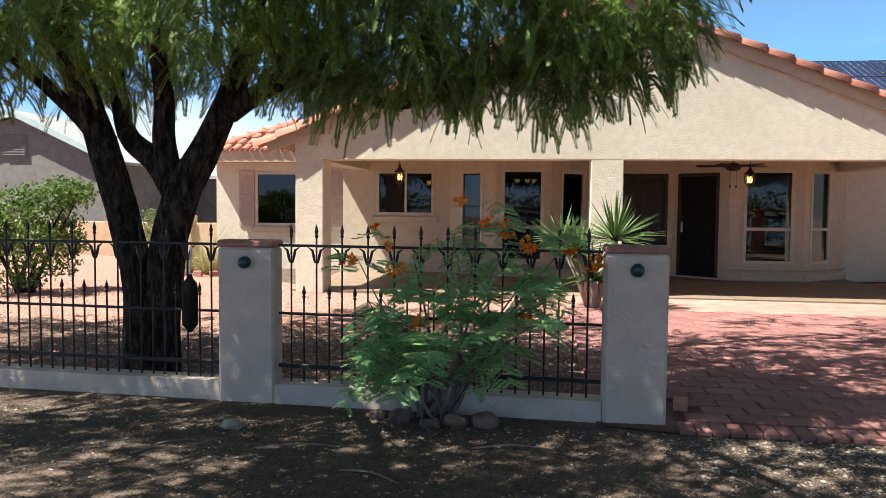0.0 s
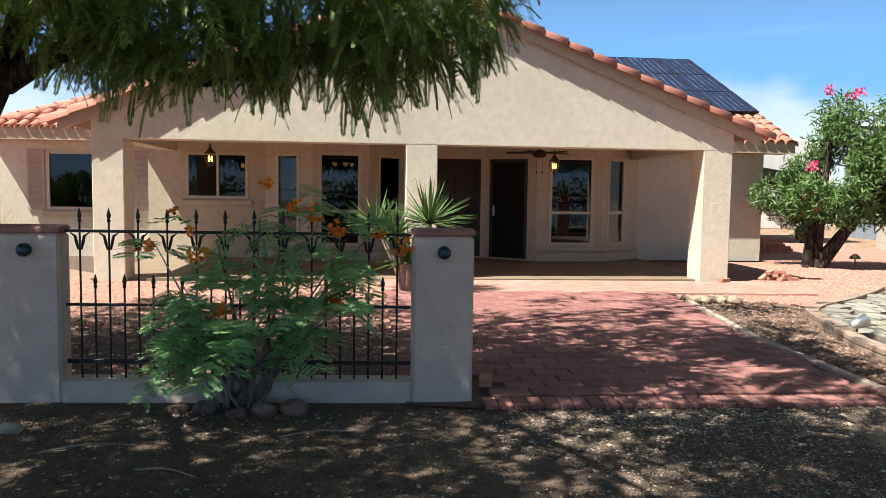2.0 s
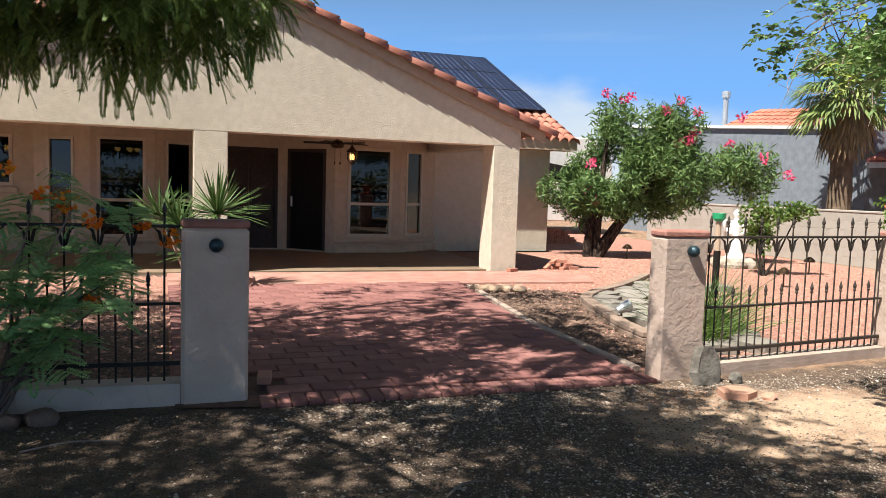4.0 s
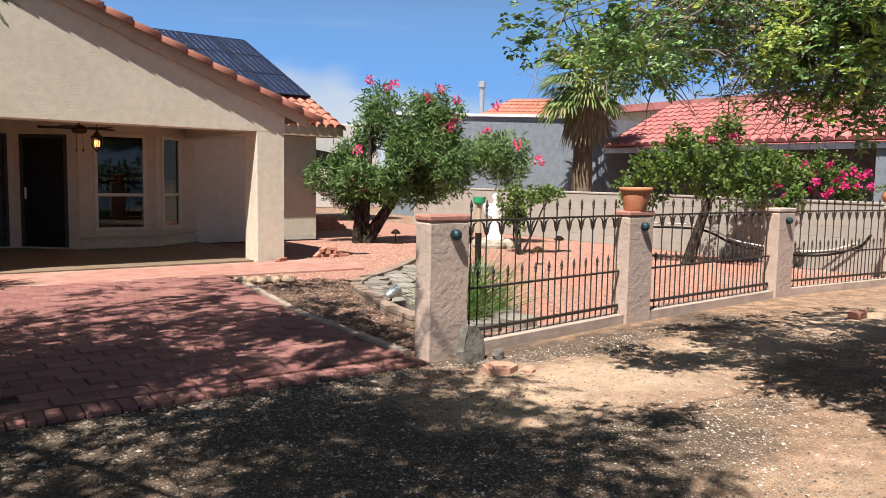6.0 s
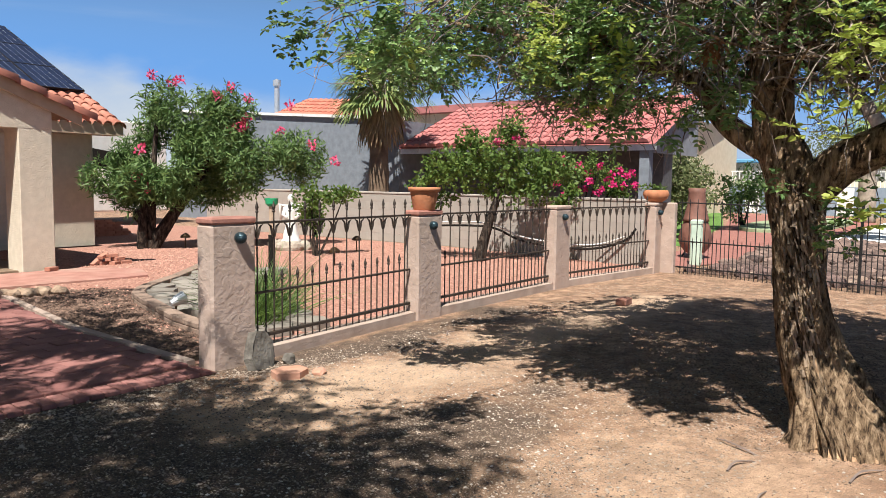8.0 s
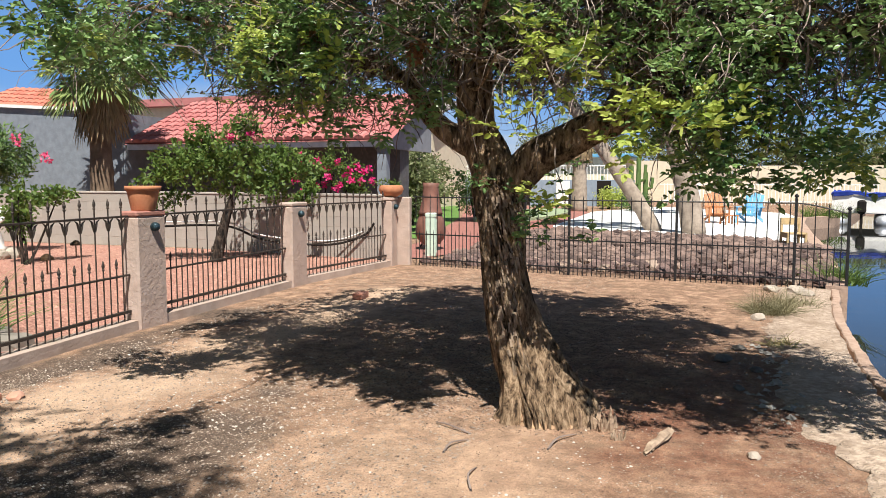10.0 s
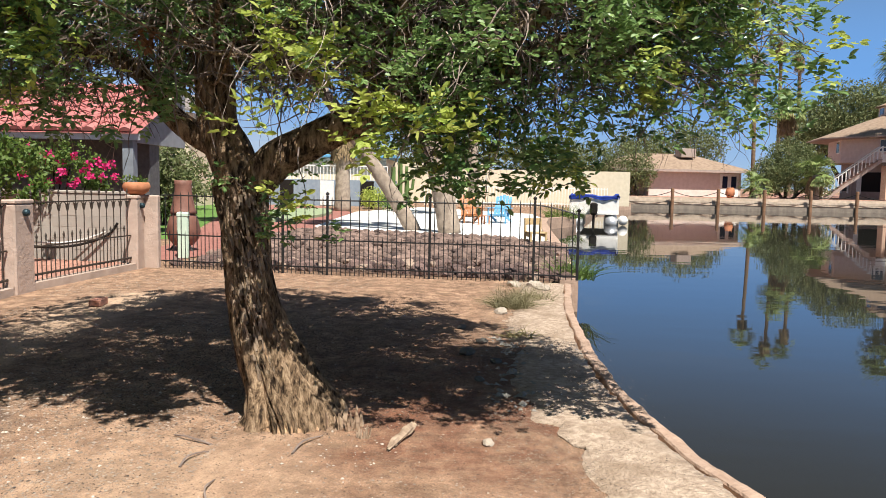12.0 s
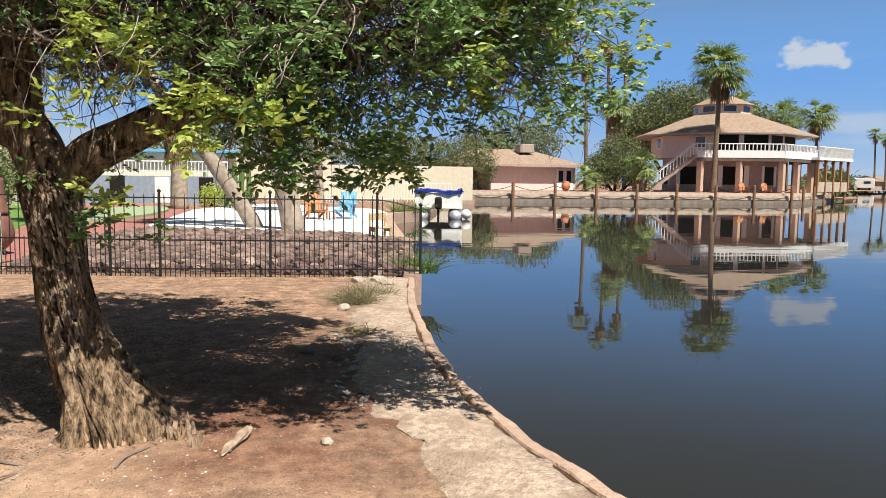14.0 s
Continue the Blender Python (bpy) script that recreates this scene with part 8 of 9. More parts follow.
for i, (x, y, h) in enumerate([(47.5, 4.4, 2.4), (47.8, 4.0, 2.9), (48.0, 3.6, 2.0), (47.0, 6.0, 1.8)]):
    cac = Mesh().tube([(0, 0, -0.05), (0, 0, h)], [0.16, 0.14], 10)
    cac.tube([(0, 0, h * 0.5), (0.0, -0.35, h * 0.55), (0.0, -0.4, h * 0.85)], 0.1, 8)
    solid("column_cactus", cac, LEAF_OLEANDER, "tall pale green column cactus by the wall", "cactus", "column cacti", m=pose(x, y, 0))

# cream garden wall, a low blue-grey building and buildings behind
CREAM = shade("cream_wall_paint", (0.62, 0.53, 0.39), (0.68, 0.59, 0.45), 4, 0.9, 0.2, 12)
cw = thing("wall_cream", (58, 0, 0), "long cream-painted garden wall", "garden wall", kind="structure")
part("wall_panel", Mesh().box(0, 0.3, -1.5, 12, 0, 2.95), CREAM, cw)
part("wall_panel", Mesh().box(0, 0.3, -12.2, -1.55, 0, 2.55), CREAM, cw)
gate = part("white_gate", Mesh().box(-0.1, -0.05, 0.6, 0.68, 0, 2.3).box(-0.1, -0.05, 2.3, 2.38, 0, 2.3).box(-0.1, -0.05, 0.6, 2.38, 2.25, 2.33), WHITE, cw)
for i in range(12):
    part("gate_bar", Mesh().box(-0.09, -0.06, 0.7 + i * 0.135, 0.73 + i * 0.135, 0.1, 2.25), WHITE, gate)
part("metal_palm", Mesh().lathe([(0.0, 0), (0.4, 0)], 12, (0, 0, 0), Matrix.Translation((-0.06, -3.5, 1.5)) @ Matrix.Rotation(radians(90), 4, "Y") @ Matrix.Diagonal((0.5, 1, 0.1, 1))), LEAF_BIRD, cw, "flat green metal palm ornament")
bb = thing("blue_grey_building", (46, 8, 0), "low blue-grey garden building with white railings", "building")
part("wall", Mesh().box(0, 6, -3.4, 7, 0, 1.55), shade("blue_grey_paint", (0.20, 0.25, 0.31), (0.25, 0.30, 0.36), 5, 0.9), bb)
part("upper_wall", Mesh().box(3, 9, -3, 8, 1.55, 2.95), CREAM, bb)
part("roof", Mesh().box(2.4, 9.5, -3.6, 8.6, 2.95, 3.15, 0.03), shade("blue_roof_edge", (0.10, 0.30, 0.48), (0.14, 0.36, 0.55), 5, 0.6), bb)
part("railing_rail", Mesh().box(0.1, 0.16, -3.4, 7, 2.35, 2.42), WHITE, bb)
for i in range(52):
    part("baluster", Mesh().box(0.11, 0.15, -3.4 + i * 0.2, -3.36 + i * 0.2, 1.55, 2.36), WHITE, bb)
for i in range(4):
    part("door", Mesh().box(-0.03, -0.003, -2.6 + i * 2.4, -1.8 + i * 2.4, 0.05, 1.5), WHITE if i % 2 else BLACKMESH, bb)
ch_ = thing("cream_house", (43, 16.5, 0), "cream stucco house with a pale roof beyond the lawn", "house")
part("wall", Mesh().box(-3, 4, -2.2, 2.6, 0, 4.9), CREAM, ch_)
part("roof", Mesh().slab([(-3.5, -2.7, 4.9), (-3.5, 3.1, 4.9), (0.5, 3.1, 6.0), (0.5, -2.7, 6.0)], (0, 0, 0.12)), grey, ch_)
for y in (-1.5, 0.9):
    part("window", Mesh().box(-3.04, -3.004, y, y + 0.9, 2.4, 3.6), SOLAR, ch_)
shrub("garden_shrub", (28.5, 8.3, 0), [((28.5, 8.3, 1.3), (0.9, 1.0, 1.1), 300)], (0.12, 0.05), "dense grey-green garden shrub beside the lawn", "shrub", LEAF_OLEANDER, stems=4, seed=87, size=(0.13, 0.06), per=9)
wh = thing("white_house", (30, 20, 0), "cream two-storey house behind the lawn", "house")
part("wall", Mesh().box(-2, 8, -5, 6, 0, 4.6), CREAM, wh)
part("roof", Mesh().box(-2.6, 8.6, -5.6, 6.6, 4.6, 4.9), TILE_FAR, wh)
for y in (-4, -1.5, 1):
    part("window", Mesh().box(-2.03, -2.003, y, y + 1.1, 1.0, 2.3), SOLAR, wh)
part("porch_roof", Mesh().slab([(-4.2, -5.5, 2.9), (-4.2, 6, 2.9), (-2.0, 6, 3.7), (-2.0, -5.5, 3.7)], (0, 0, 0.15)), grey, wh)

# white picket fence and dock at the water's edge
pf = thing("white_garden_fence", (52, 0, 0), "white metal garden fence by the dock", "fence")
part("rail", Mesh().box(-0.03, 0.03, -9.5, 3.0, 1.25, 1.31), WHITE, pf)
part("rail", Mesh().box(-0.03, 0.03, -9.5, 3.0, 0.2, 0.26), WHITE, pf)
for i in range(62):
    part("bar", Mesh().box(-0.02, 0.02, -9.5 + i * 0.2, -9.46 + i * 0.2, 0.0, 1.35), WHITE, pf)
pb = thing("pontoon_boat", (38.5, -6.4, WATER_Z), "white pontoon boat with a blue cover at its mooring", "boat", rz=-10)
for sy in (-0.85, 0.85):
    part("pontoon", Mesh().tube([(-0.2, sy, 0.12), (0.1, sy, 0.12), (5.5, sy, 0.12), (6.0, sy, 0.2)], [0.2, 0.36, 0.36, 0.1], 14), ALU, pb, smooth=True)
part("deck", Mesh().box(0, 6, -1.2, 1.2, 0.5, 0.62, 0.02), WHITE, pb)
part("side_panel", Mesh().box(0.1, 5.8, -1.2, -1.15, 0.62, 1.35, 0.02), WHITE, pb)
part("side_panel", Mesh().box(0.1, 5.8, 1.15, 1.2, 0.62, 1.35, 0.02), WHITE, pb)
part("stern_panel", Mesh().box(0.1, 0.15, -1.15, 1.15, 0.62, 1.3, 0.02), WHITE, pb)
canvas = Mesh()
fold = random.Random(6)
for sy in (-1.12, 1.12):
    limb(canvas, [(0.0 + i * 0.58, sy + fold.uniform(-0.06, 0.06), 1.36 + fold.uniform(-0.04, 0.05), 0.085 + fold.uniform(-0.03, 0.04)) for i in range(11)], 10, 0.5, sy, 4)
limb(canvas, [(0.1, -1.1 + 0.28 * i, 1.36 + fold.uniform(-0.05, 0.05), 0.09 + fold.uniform(-0.03, 0.04)) for i in range(9)], 10, 0.5, 3.0, 4)
part("cover", canvas, shade("royal_blue_canvas", (0.008, 0.03, 0.24), (0.015, 0.05, 0.34), 5, 0.8), pb, "folded royal-blue canvas cover")
part("outboard_motor", Mesh().box(-0.5, 0.0, -0.18, 0.18, 0.5, 1.1, 0.08).box(-0.35, -0.12, -0.06, 0.06, -0.1, 0.5, 0.02), BLACKMESH, pb)
part("fender_ball", lump((0.0, -1.4, 0.25), (0.25, 0.25, 0.25), 2, 0.02, 2), WHITE, pb, smooth=True)
part("fender_ball", lump((0.0, 1.45, 0.25), (0.22, 0.22, 0.22), 2, 0.02, 2), WHITE, pb, smooth=True)
SCRUB = leafy("olive_scrub", (0.11, 0.10, 0.05), (0.34, 0.30, 0.17), 0.2)
tuft("reeds", (13.3, -1.95, 0.0), 260, 0.6, 0.3, LEAF_CITRUS, "green reeds hanging over the seawall", "reeds", 91, 1.2)
tuft("reeds", (36.2, -4.6, 0.0), 400, 0.9, 0.8, LEAF_CITRUS, "green reeds at the bend of the shore", "reeds", 93, 1.0)
tuft("dry_bush", (10.05, -0.75, 0.0), 800, 0.42, 0.2, SCRUB, "dry olive-brown twiggy bush beside the concrete strip", "bush", 92, 1.3, 4, 0.4)
tuft("dry_bush", (10.7, -1.05, 0.0), 360, 0.34, 0.25, SCRUB, "dry olive-brown twiggy bush beside the concrete strip", "bush", 94, 1.3, 4, 0.4)
tuft("weed", (8.2, -0.72, 0.0), 80, 0.2, 0.12, LEAF_DRY, "small dry weed beside the concrete strip", "weed", 95, 1.5)
# edging wall of the neighbour's shore
ns = [Vector((12.35, -1.88, 0)), Vector((16.3, -2.25, 0)), Vector((18.4, -2.45, 0)), Vector((24.4, -2.8, 0)), Vector((30, -3.2, 0)), Vector((34, -3.7, 0)), Vector((36, -5.0, 0)), Vector((47, -7.4, 0)), Vector((60, -10.2, 0)), Vector((63, -13.4, 0))]
nw = thing("neighbour_seawall", (0, 0, 0), "salmon concrete seawall along the neighbour's garden", "seawall", kind="structure")
for a, b in zip(ns, ns[1:]):
    M, m = wall_mesh((a.x, a.y - 0.02), (b.x, b.y - 0.02), -0.9, 0.06, 0.28)
    part("seawall_block", M, SEAWALL, nw)

# ---- the far bank ----
TIMBER = shade("weathered_post_timber", (0.17, 0.085, 0.045), (0.27, 0.145, 0.08), 5, 0.85, 0.3, 10)
PLANK = shade("pale_bank_plank", (0.40, 0.32, 0.25), (0.53, 0.43, 0.34), 3, 0.9, 0.3, 8)
PATIO = shade("brick_red_patio", (0.34, 0.17, 0.12), (0.42, 0.23, 0.17), 4, 0.9, 0.2, 6)
B0, B1, B2 = Vector((67.84, -13.2, 0)), Vector((67.84, -45.6, 0)), Vector((80.5, -59.6, 0))
WET = shade("wet_dark_plank", (0.17, 0.135, 0.108), (0.27, 0.22, 0.175), 3, 0.7, 0.3, 8)
bank = thing("timber_bulkhead", (0, 0, 0), "stepped pale timber bulkhead along the far bank", "bulkhead", kind="structure")
for a, b in ((B0, B1), (B1, B2)):
    for off_, z0, z1 in ((0.0, -1.0, -0.06), (0.3, -0.1, 0.16), (0.36, 0.19, 0.4), (0.6, 0.4, 0.62)):
        d = (b - a).normalized()
        s = Vector((-d.y, d.x, 0))
        M, m = wall_mesh(tuple((a + s * off_)[:2]), tuple((b + s * off_)[:2]), z0, z1, 0.5 if off_ < 0.5 else 0.4)
        part("bank_plank", M, PLANK if off_ else WET, bank)
d = (B1 - B0).normalized()
s = Vector((-d.y, d.x, 0))
posts = []
for i in range(9):
    p = B1 + Vector((-0.12, 3.95 * i, 0))
    posts.append(p)
    solid("mooring_post", Mesh().tube([(0, 0, -1.0), (0, 0, 1.35), (0, 0, 1.42)], [0.145, 0.145, 0.1], 10), TIMBER, "round brown timber mooring post with draped chain", "post", "mooring posts", m=Matrix.Translation(p))
for a, b in zip(posts, posts[1:]):
    solid("post_chain", Mesh().tube([a.lerp(b, t) + Vector((0, 0, 1.15 - 0.45 * math.sin(math.pi * t))) for t in [k / 8 for k in range(9)]], 0.035, 4), BLACKMESH, "dark chain sagging between mooring posts", "chain", "mooring chains")
for i in range(4):
    p = B1.lerp(B2, (i + 1) / 4.2) - s * 0.1
    solid("mooring_post", Mesh().tube([(0, 0, -1.0), (0, 0, 1.35)], 0.14, 8), TIMBER, "round brown timber mooring post with draped chain", "post", "mooring posts", m=Matrix.Translation(p))
FAR_GROUND = Mesh().prism([tuple((B0 + s * 0.9)[:2]), tuple((B1 + s * 0.9)[:2]), tuple((B2 + s * 0.9)[:2]), (140, -75), (150, 30), (66, 0)][::1], 0.0, 0.6)
solid("far_terrace", FAR_GROUND, PATIO, "reddish paved terrace on the far bank", "terrace", kind="structure")
GZ = 0.6
PINK = shade("pale_pink_stucco", (0.60, 0.495, 0.445), (0.67, 0.565, 0.515), 3, 0.9, 0.2, 5)
SHINGLE = shade("tan_shingle_roof", (0.24, 0.165, 0.115), (0.33, 0.24, 0.175), 3, 0.9, 0.4, 8)
DARKBEAM = shade("dark_brown_beam", (0.09, 0.06, 0.045), (0.15, 0.10, 0.08), 4, 0.8)
COLUMN = shade("tan_brick_column", (0.46, 0.31, 0.225), (0.56, 0.40, 0.30), 8, 0.9)
BROWNWALL = shade("grey_brown_wall", (0.33, 0.255, 0.22), (0.40, 0.315, 0.275), 3, 0.9)


def hip_roof(M, x0, x1, y0, y1, z, h, rx):
    """A hipped roof over a rectangle with its ridge inset by rx at both ends along y."""
    cx = (x0 + x1) / 2
    vs = [(x0, y0, z), (x1, y0, z), (x1, y1, z), (x0, y1, z), (cx, y0 + rx, z + h), (cx, y1 - rx, z + h)]
    return M.add(vs, [(0, 1, 4), (1, 2, 5, 4), (2, 3, 5), (3, 0, 4, 5), (3, 2, 1, 0)])


pk = thing("pink_bungalow", (77, -22.6, GZ), "pale pink bungalow with a tan hipped roof on the far bank", "house", rz=12)
part("wall", Mesh().box(0, 8, -4.9, 4.9, 0, 2.6), PINK, pk)
part("side_wing", Mesh().box(1.0, 7.5, 4.92, 8.0, 0, 2.5), BROWNWALL, pk)
part("roof", hip_roof(Mesh(), -1.0, 9.2, -5.6, 8.9, 2.6, 1.7, 4.2), SHINGLE, pk)
part("fascia", Mesh().box(-1.03, -0.97, -5.6, 8.9, 2.38, 2.62), BROWNWALL, pk)
dr = part("french_door", Mesh().box(-0.06, -0.003, -4.6, -2.6, 0.02, 2.3, 0.01), WHITE, pk)
for i in range(2):
    part("pane", Mesh().box(-0.075, -0.062, -4.35 + i * 0.95, -3.8 + i * 0.95, 0.9, 2.05), SOLAR, dr)
part("roof_cooler", Mesh().box(2.0, 3.4, -1.0, 0.6, 3.9, 4.8, 0.05), BROWNWALL, pk, "metal rooftop cooler")

# round two-storey house with a deck
RH = Vector((82.0, -46.0, GZ))
rh = thing("lake_house", tuple(RH), "two-storey octagonal lake house with tan roofs and white deck railing", "house", rz=-58)
rh.scale = (1.08, 1.08, 1.08)


def ring_pts(r, z, n=8, ph=math.pi / 8, sx=1.0, sy=1.0):
    return [(r * sx * math.cos(ph + 2 * math.pi * i / n), r * sy * math.sin(ph + 2 * math.pi * i / n), z) for i in range(n)]


def frustum(M, r0, z0, r1, z1, n=8, sx=1.0, sy=1.0):
    a, b = ring_pts(r0, z0, n, sx=sx, sy=sy), ring_pts(r1, z1, n, sx=sx, sy=sy)
    return M.add(a + b, [(i, (i + 1) % n, n + (i + 1) % n, n + i) for i in range(n)] + [tuple(range(n))[::-1], tuple(range(n, 2 * n))])


UP = 0.72
DK = 9.15
part("lower_wall", frustum(Mesh(), 5.9, 0, 5.9, 2.7 + UP), BROWNWALL, rh)
part("upper_wall", frustum(Mesh(), 7.2, 2.95 + UP, 7.2, 5.05 + UP), PINK, rh)
part("upper_floor", frustum(Mesh(), 7.3, 2.7 + UP, 7.3, 2.95 + UP), PINK, rh)
deck_ring, wall_ring = [Vector(p) for p in ring_pts(DK, UP)], [Vector(p) for p in ring_pts(7.32, UP)]
deck_ring[4] += (deck_ring[4] - deck_ring[5]) * 0.16
part("deck_floor", Mesh().prism([tuple(p[:2]) for p in (wall_ring[4], deck_ring[4], deck_ring[5], deck_ring[6], deck_ring[7], wall_ring[7], wall_ring[6], wall_ring[5])], 2.7 + UP, 2.9 + UP), PINK, rh)
part("roof", frustum(Mesh(), 9.3, 5.0 + UP, 3.0, 7.3 + UP), SHINGLE, rh)
part("eave_edge", frustum(Mesh(), 9.3, 4.88 + UP, 9.3, 5.0 + UP), BROWNWALL, rh)
part("cupola_wall", frustum(Mesh(), 2.9, 7.1 + UP, 2.9, 8.25 + UP), PINK, rh)
part("cupola_roof", frustum(Mesh(), 3.4, 8.2 + UP, 0.15, 9.6 + UP), SHINGLE, rh)
for i in range(8):
    a = math.pi / 4 * i
    m = Matrix.Rotation(a, 4, "Z")
    part("cupola_window", Mesh().box(2.66, 2.71, -0.62, 0.62, 7.48 + UP, 8.05 + UP, 0.0, m), SOLAR, rh)
    for j in (-1, 1):
        if i in (5, 6, 7, 0):
            part("screen_window", Mesh().box(6.66, 6.7, j * 1.4 - 1.15, j * 1.4 + 1.15, 3.4 + UP, 5.0 + UP, 0.0, m), BLACKMESH, rh, "dark screened porch opening")
    if i in (3, 4):
        side_window = part("side_window", Mesh().box(6.64, 6.7, 0.9, 2.1, 3.6 + UP, 4.8 + UP, 0.0, m), WHITE, rh, "white-framed upstairs window")
        part("pane", Mesh().box(6.69, 6.72, 1.0, 2.0, 3.7 + UP, 4.7 + UP, 0.0, m), SOLAR, side_window)
    part("lower_opening", Mesh().box(5.455, 5.49, -1.3, 0.75, 0.75, 2.55, 0.0, m), BLACKMESH, rh, "dark screened ground-floor opening")
    for y in (-1.75, 0.8):
        part("lower_shutter", Mesh().box(5.46, 5.53, y, y + 0.45, 0.55, 2.65, 0.0, m), WHITE, rh, "white panel beside the opening")
for i in (4, 5, 6):
    p, q = deck_ring[i], deck_ring[i + 1]
    out_ = Vector((p.x + q.x, p.y + q.y, 0)).normalized() * 0.08
    part("deck_beam", Mesh().slab([p + Vector((0, 0, 2.28)), q + Vector((0, 0, 2.28)), q + Vector((0, 0, 2.6)), p + Vector((0, 0, 2.6))], out_ * 0.6), DARKBEAM, rh, "dark brown timber beam under the deck")
    part("deck_skirt", Mesh().slab([p + Vector((0, 0, 2.6)), q + Vector((0, 0, 2.6)), q + Vector((0, 0, 3.3)), p + Vector((0, 0, 3.3))], out_), WHITE, rh)
    railing = part("deck_rail", Mesh().tube([p + Vector((0, 0, 3.92)), q + Vector((0, 0, 3.92))], 0.05, 5), WHITE, rh)
    for k in range(22):
        e = p.lerp(q, k / 22)
        part("baluster", Mesh().box(e.x - 0.035, e.x + 0.035, e.y - 0.035, e.y + 0.035, 3.3 + UP, 3.92 + UP), WHITE, railing)
    for t in (0.03, 0.5):
        e = p.lerp(q, t) * 0.96
        part("support_column", Mesh().box(e.x - 0.25, e.x + 0.25, e.y - 0.25, e.y + 0.25, 0, 2.3 + UP, 0.02), COLUMN, rh)
# side deck on posts, towards the open water
sd = thing("raised_deck", (79.4, -54.3, GZ), "raised timber deck with white railing on brown posts", "deck", rz=-58)
sd.scale = (1.08, 1.08, 1.08)
part("deck_board", Mesh().box(-3.0, 5.5, -3.2, 3.2, 2.6 + UP, 2.85 + UP), WHITE, sd)
for x in (-2.6, -0.7, 1.2, 3.1, 5.0):
    for y in (-2.9, 2.9):
        part("post", Mesh().box(x - 0.12, x + 0.12, y - 0.12, y + 0.12, 0, 2.6 + UP), shade("orange_deck_post", (0.30, 0.13, 0.055), (0.38, 0.175, 0.08), 5, 0.8) if x < -2 and y < 0 else bpy.data.materials["orange_deck_post"], sd)
for y in (-3.15, 3.15):
    r_ = part("deck_rail", Mesh().box(-3.0, 5.5, y - 0.05, y + 0.05, 3.85 + UP, 3.95 + UP), WHITE, sd)
    for k in range(40):
        part("baluster", Mesh().box(-3.0 + k * 0.213, -2.94 + k * 0.213, y - 0.03, y + 0.03, 2.85 + UP, 3.85 + UP), WHITE, r_)
for x in (-2.45, -0.55, 1.35, 3.25):
    part("low_panel", Mesh().box(x, x + 1.6, -2.94, -2.88, 0.15, 1.15), PLANK, sd, "low pale timber panel")
r_ = part("deck_rail", Mesh().box(5.42, 5.5, -3.15, 3.15, 3.85 + UP, 3.95 + UP), WHITE, sd)
for k in range(28):
    part("baluster", Mesh().box(5.43, 5.49, -3.1 + k * 0.225, -3.04 + k * 0.225, 2.85 + UP, 3.85 + UP), WHITE, r_)
# outside stair
stp = thing("outside_stair", (75.4, -34.1, GZ), "white-railed outside stair up to the deck", "stair", rz=-103)
stp.scale = (1.08, 1.08, 1.08)
for i in range(15):
    part("tread", Mesh().box(-0.0 + i * 0.3, 0.34 + i * 0.3, -0.6, 0.6, 0.15 + i * 0.24, 0.2 + i * 0.24), BROWNWALL, stp)
for y in (-0.6, 0.6):
    part("stringer", Mesh().slab([(0, y, 0.0), (4.6, y, 3.6), (4.6, y, 3.3), (0.4, y, -0.05)], (0, 0.06, 0)), BROWNWALL, stp)
    r_ = part("hand_rail", Mesh().tube([(0, y, 1.05), (4.6, y, 4.7)], 0.05, 5), WHITE, stp)
    for k in range(16):
        part("baluster", Mesh().box(k * 0.3, 0.06 + k * 0.3, y - 0.03, y + 0.03, 0.15 + k * 0.24, 1.05 + k * 0.238), WHITE, r_)
dock = thing("floating_dock", (82.5, -61.5, WATER_Z), "low red-brown floating dock", "dock", rz=-50)
part("dock_board", Mesh().box(0, 7, -0.8, 0.8, 0.25, 0.45), PATIO, dock)
for x in (0.3, 6.7):
    part("pile", Mesh().tube([(x, -0.7, -0.6), (x, -0.7, 0.9)], 0.12, 8), TIMBER, dock)

fan_palm("tall_fan_palm", (71.9, -39.7), 12.0, 0.3, "tall brown-trunked fan palm on the far bank by the deck", 21, 3.2, 80, 26, 0.25, 0.5, (0.1, -0.35), 2.2, 13, PALM_BROWN)
for i, (x, y, h, r, sk) in enumerate([(112, -44.5, 22.0, 2.3, 26), (113.5, -41.6, 19.0, 2.3, 24), (111, -46.8, 20.0, 2.0, 24), (96, -39.5, 11.0, 3.0, 60), (100, -66.5, 10.4, 3.2, 10), (98.5, -70.2, 10.4, 3.4, 10), (104, -62, 12.5, 2.6, 10), (203, -163.8, 16, 2.6, 10), (201.5, -166.2, 15, 2.6, 10)]):
    fan_palm("tall_fan_palm", (x, y), h, 0.3, "tall fan palm on the far bank", 30 + i, r, 60 if r > 2.8 else 34, sk, 0.26, 0.3, (0.3, 0.4), 2.6, 11, PALM_BROWN)
fan_palm("young_fan_palm", (70.4, -31.3), 2.2, 0.2, "young bushy fan palm on the far terrace", 51, 2.1, 40, 20, 0.3, GZ)
fan_palm("young_fan_palm", (70.9, -26.2), 1.0, 0.2, "young bushy fan palm on the far terrace", 52, 1.7, 34, 4, 0.25, GZ)
leafy_tree("shade_tree", (105, -52), 16, [((105, -52, 11), (6, 6, 5), 900), ((106, -47, 9), (5, 5, 4), 600), ((103, -57, 10), (4.5, 4.5, 4.5), 600)], "big rounded dark green shade tree behind the lake house", 61, None, 20, (0.36, 0.2), 0.5)
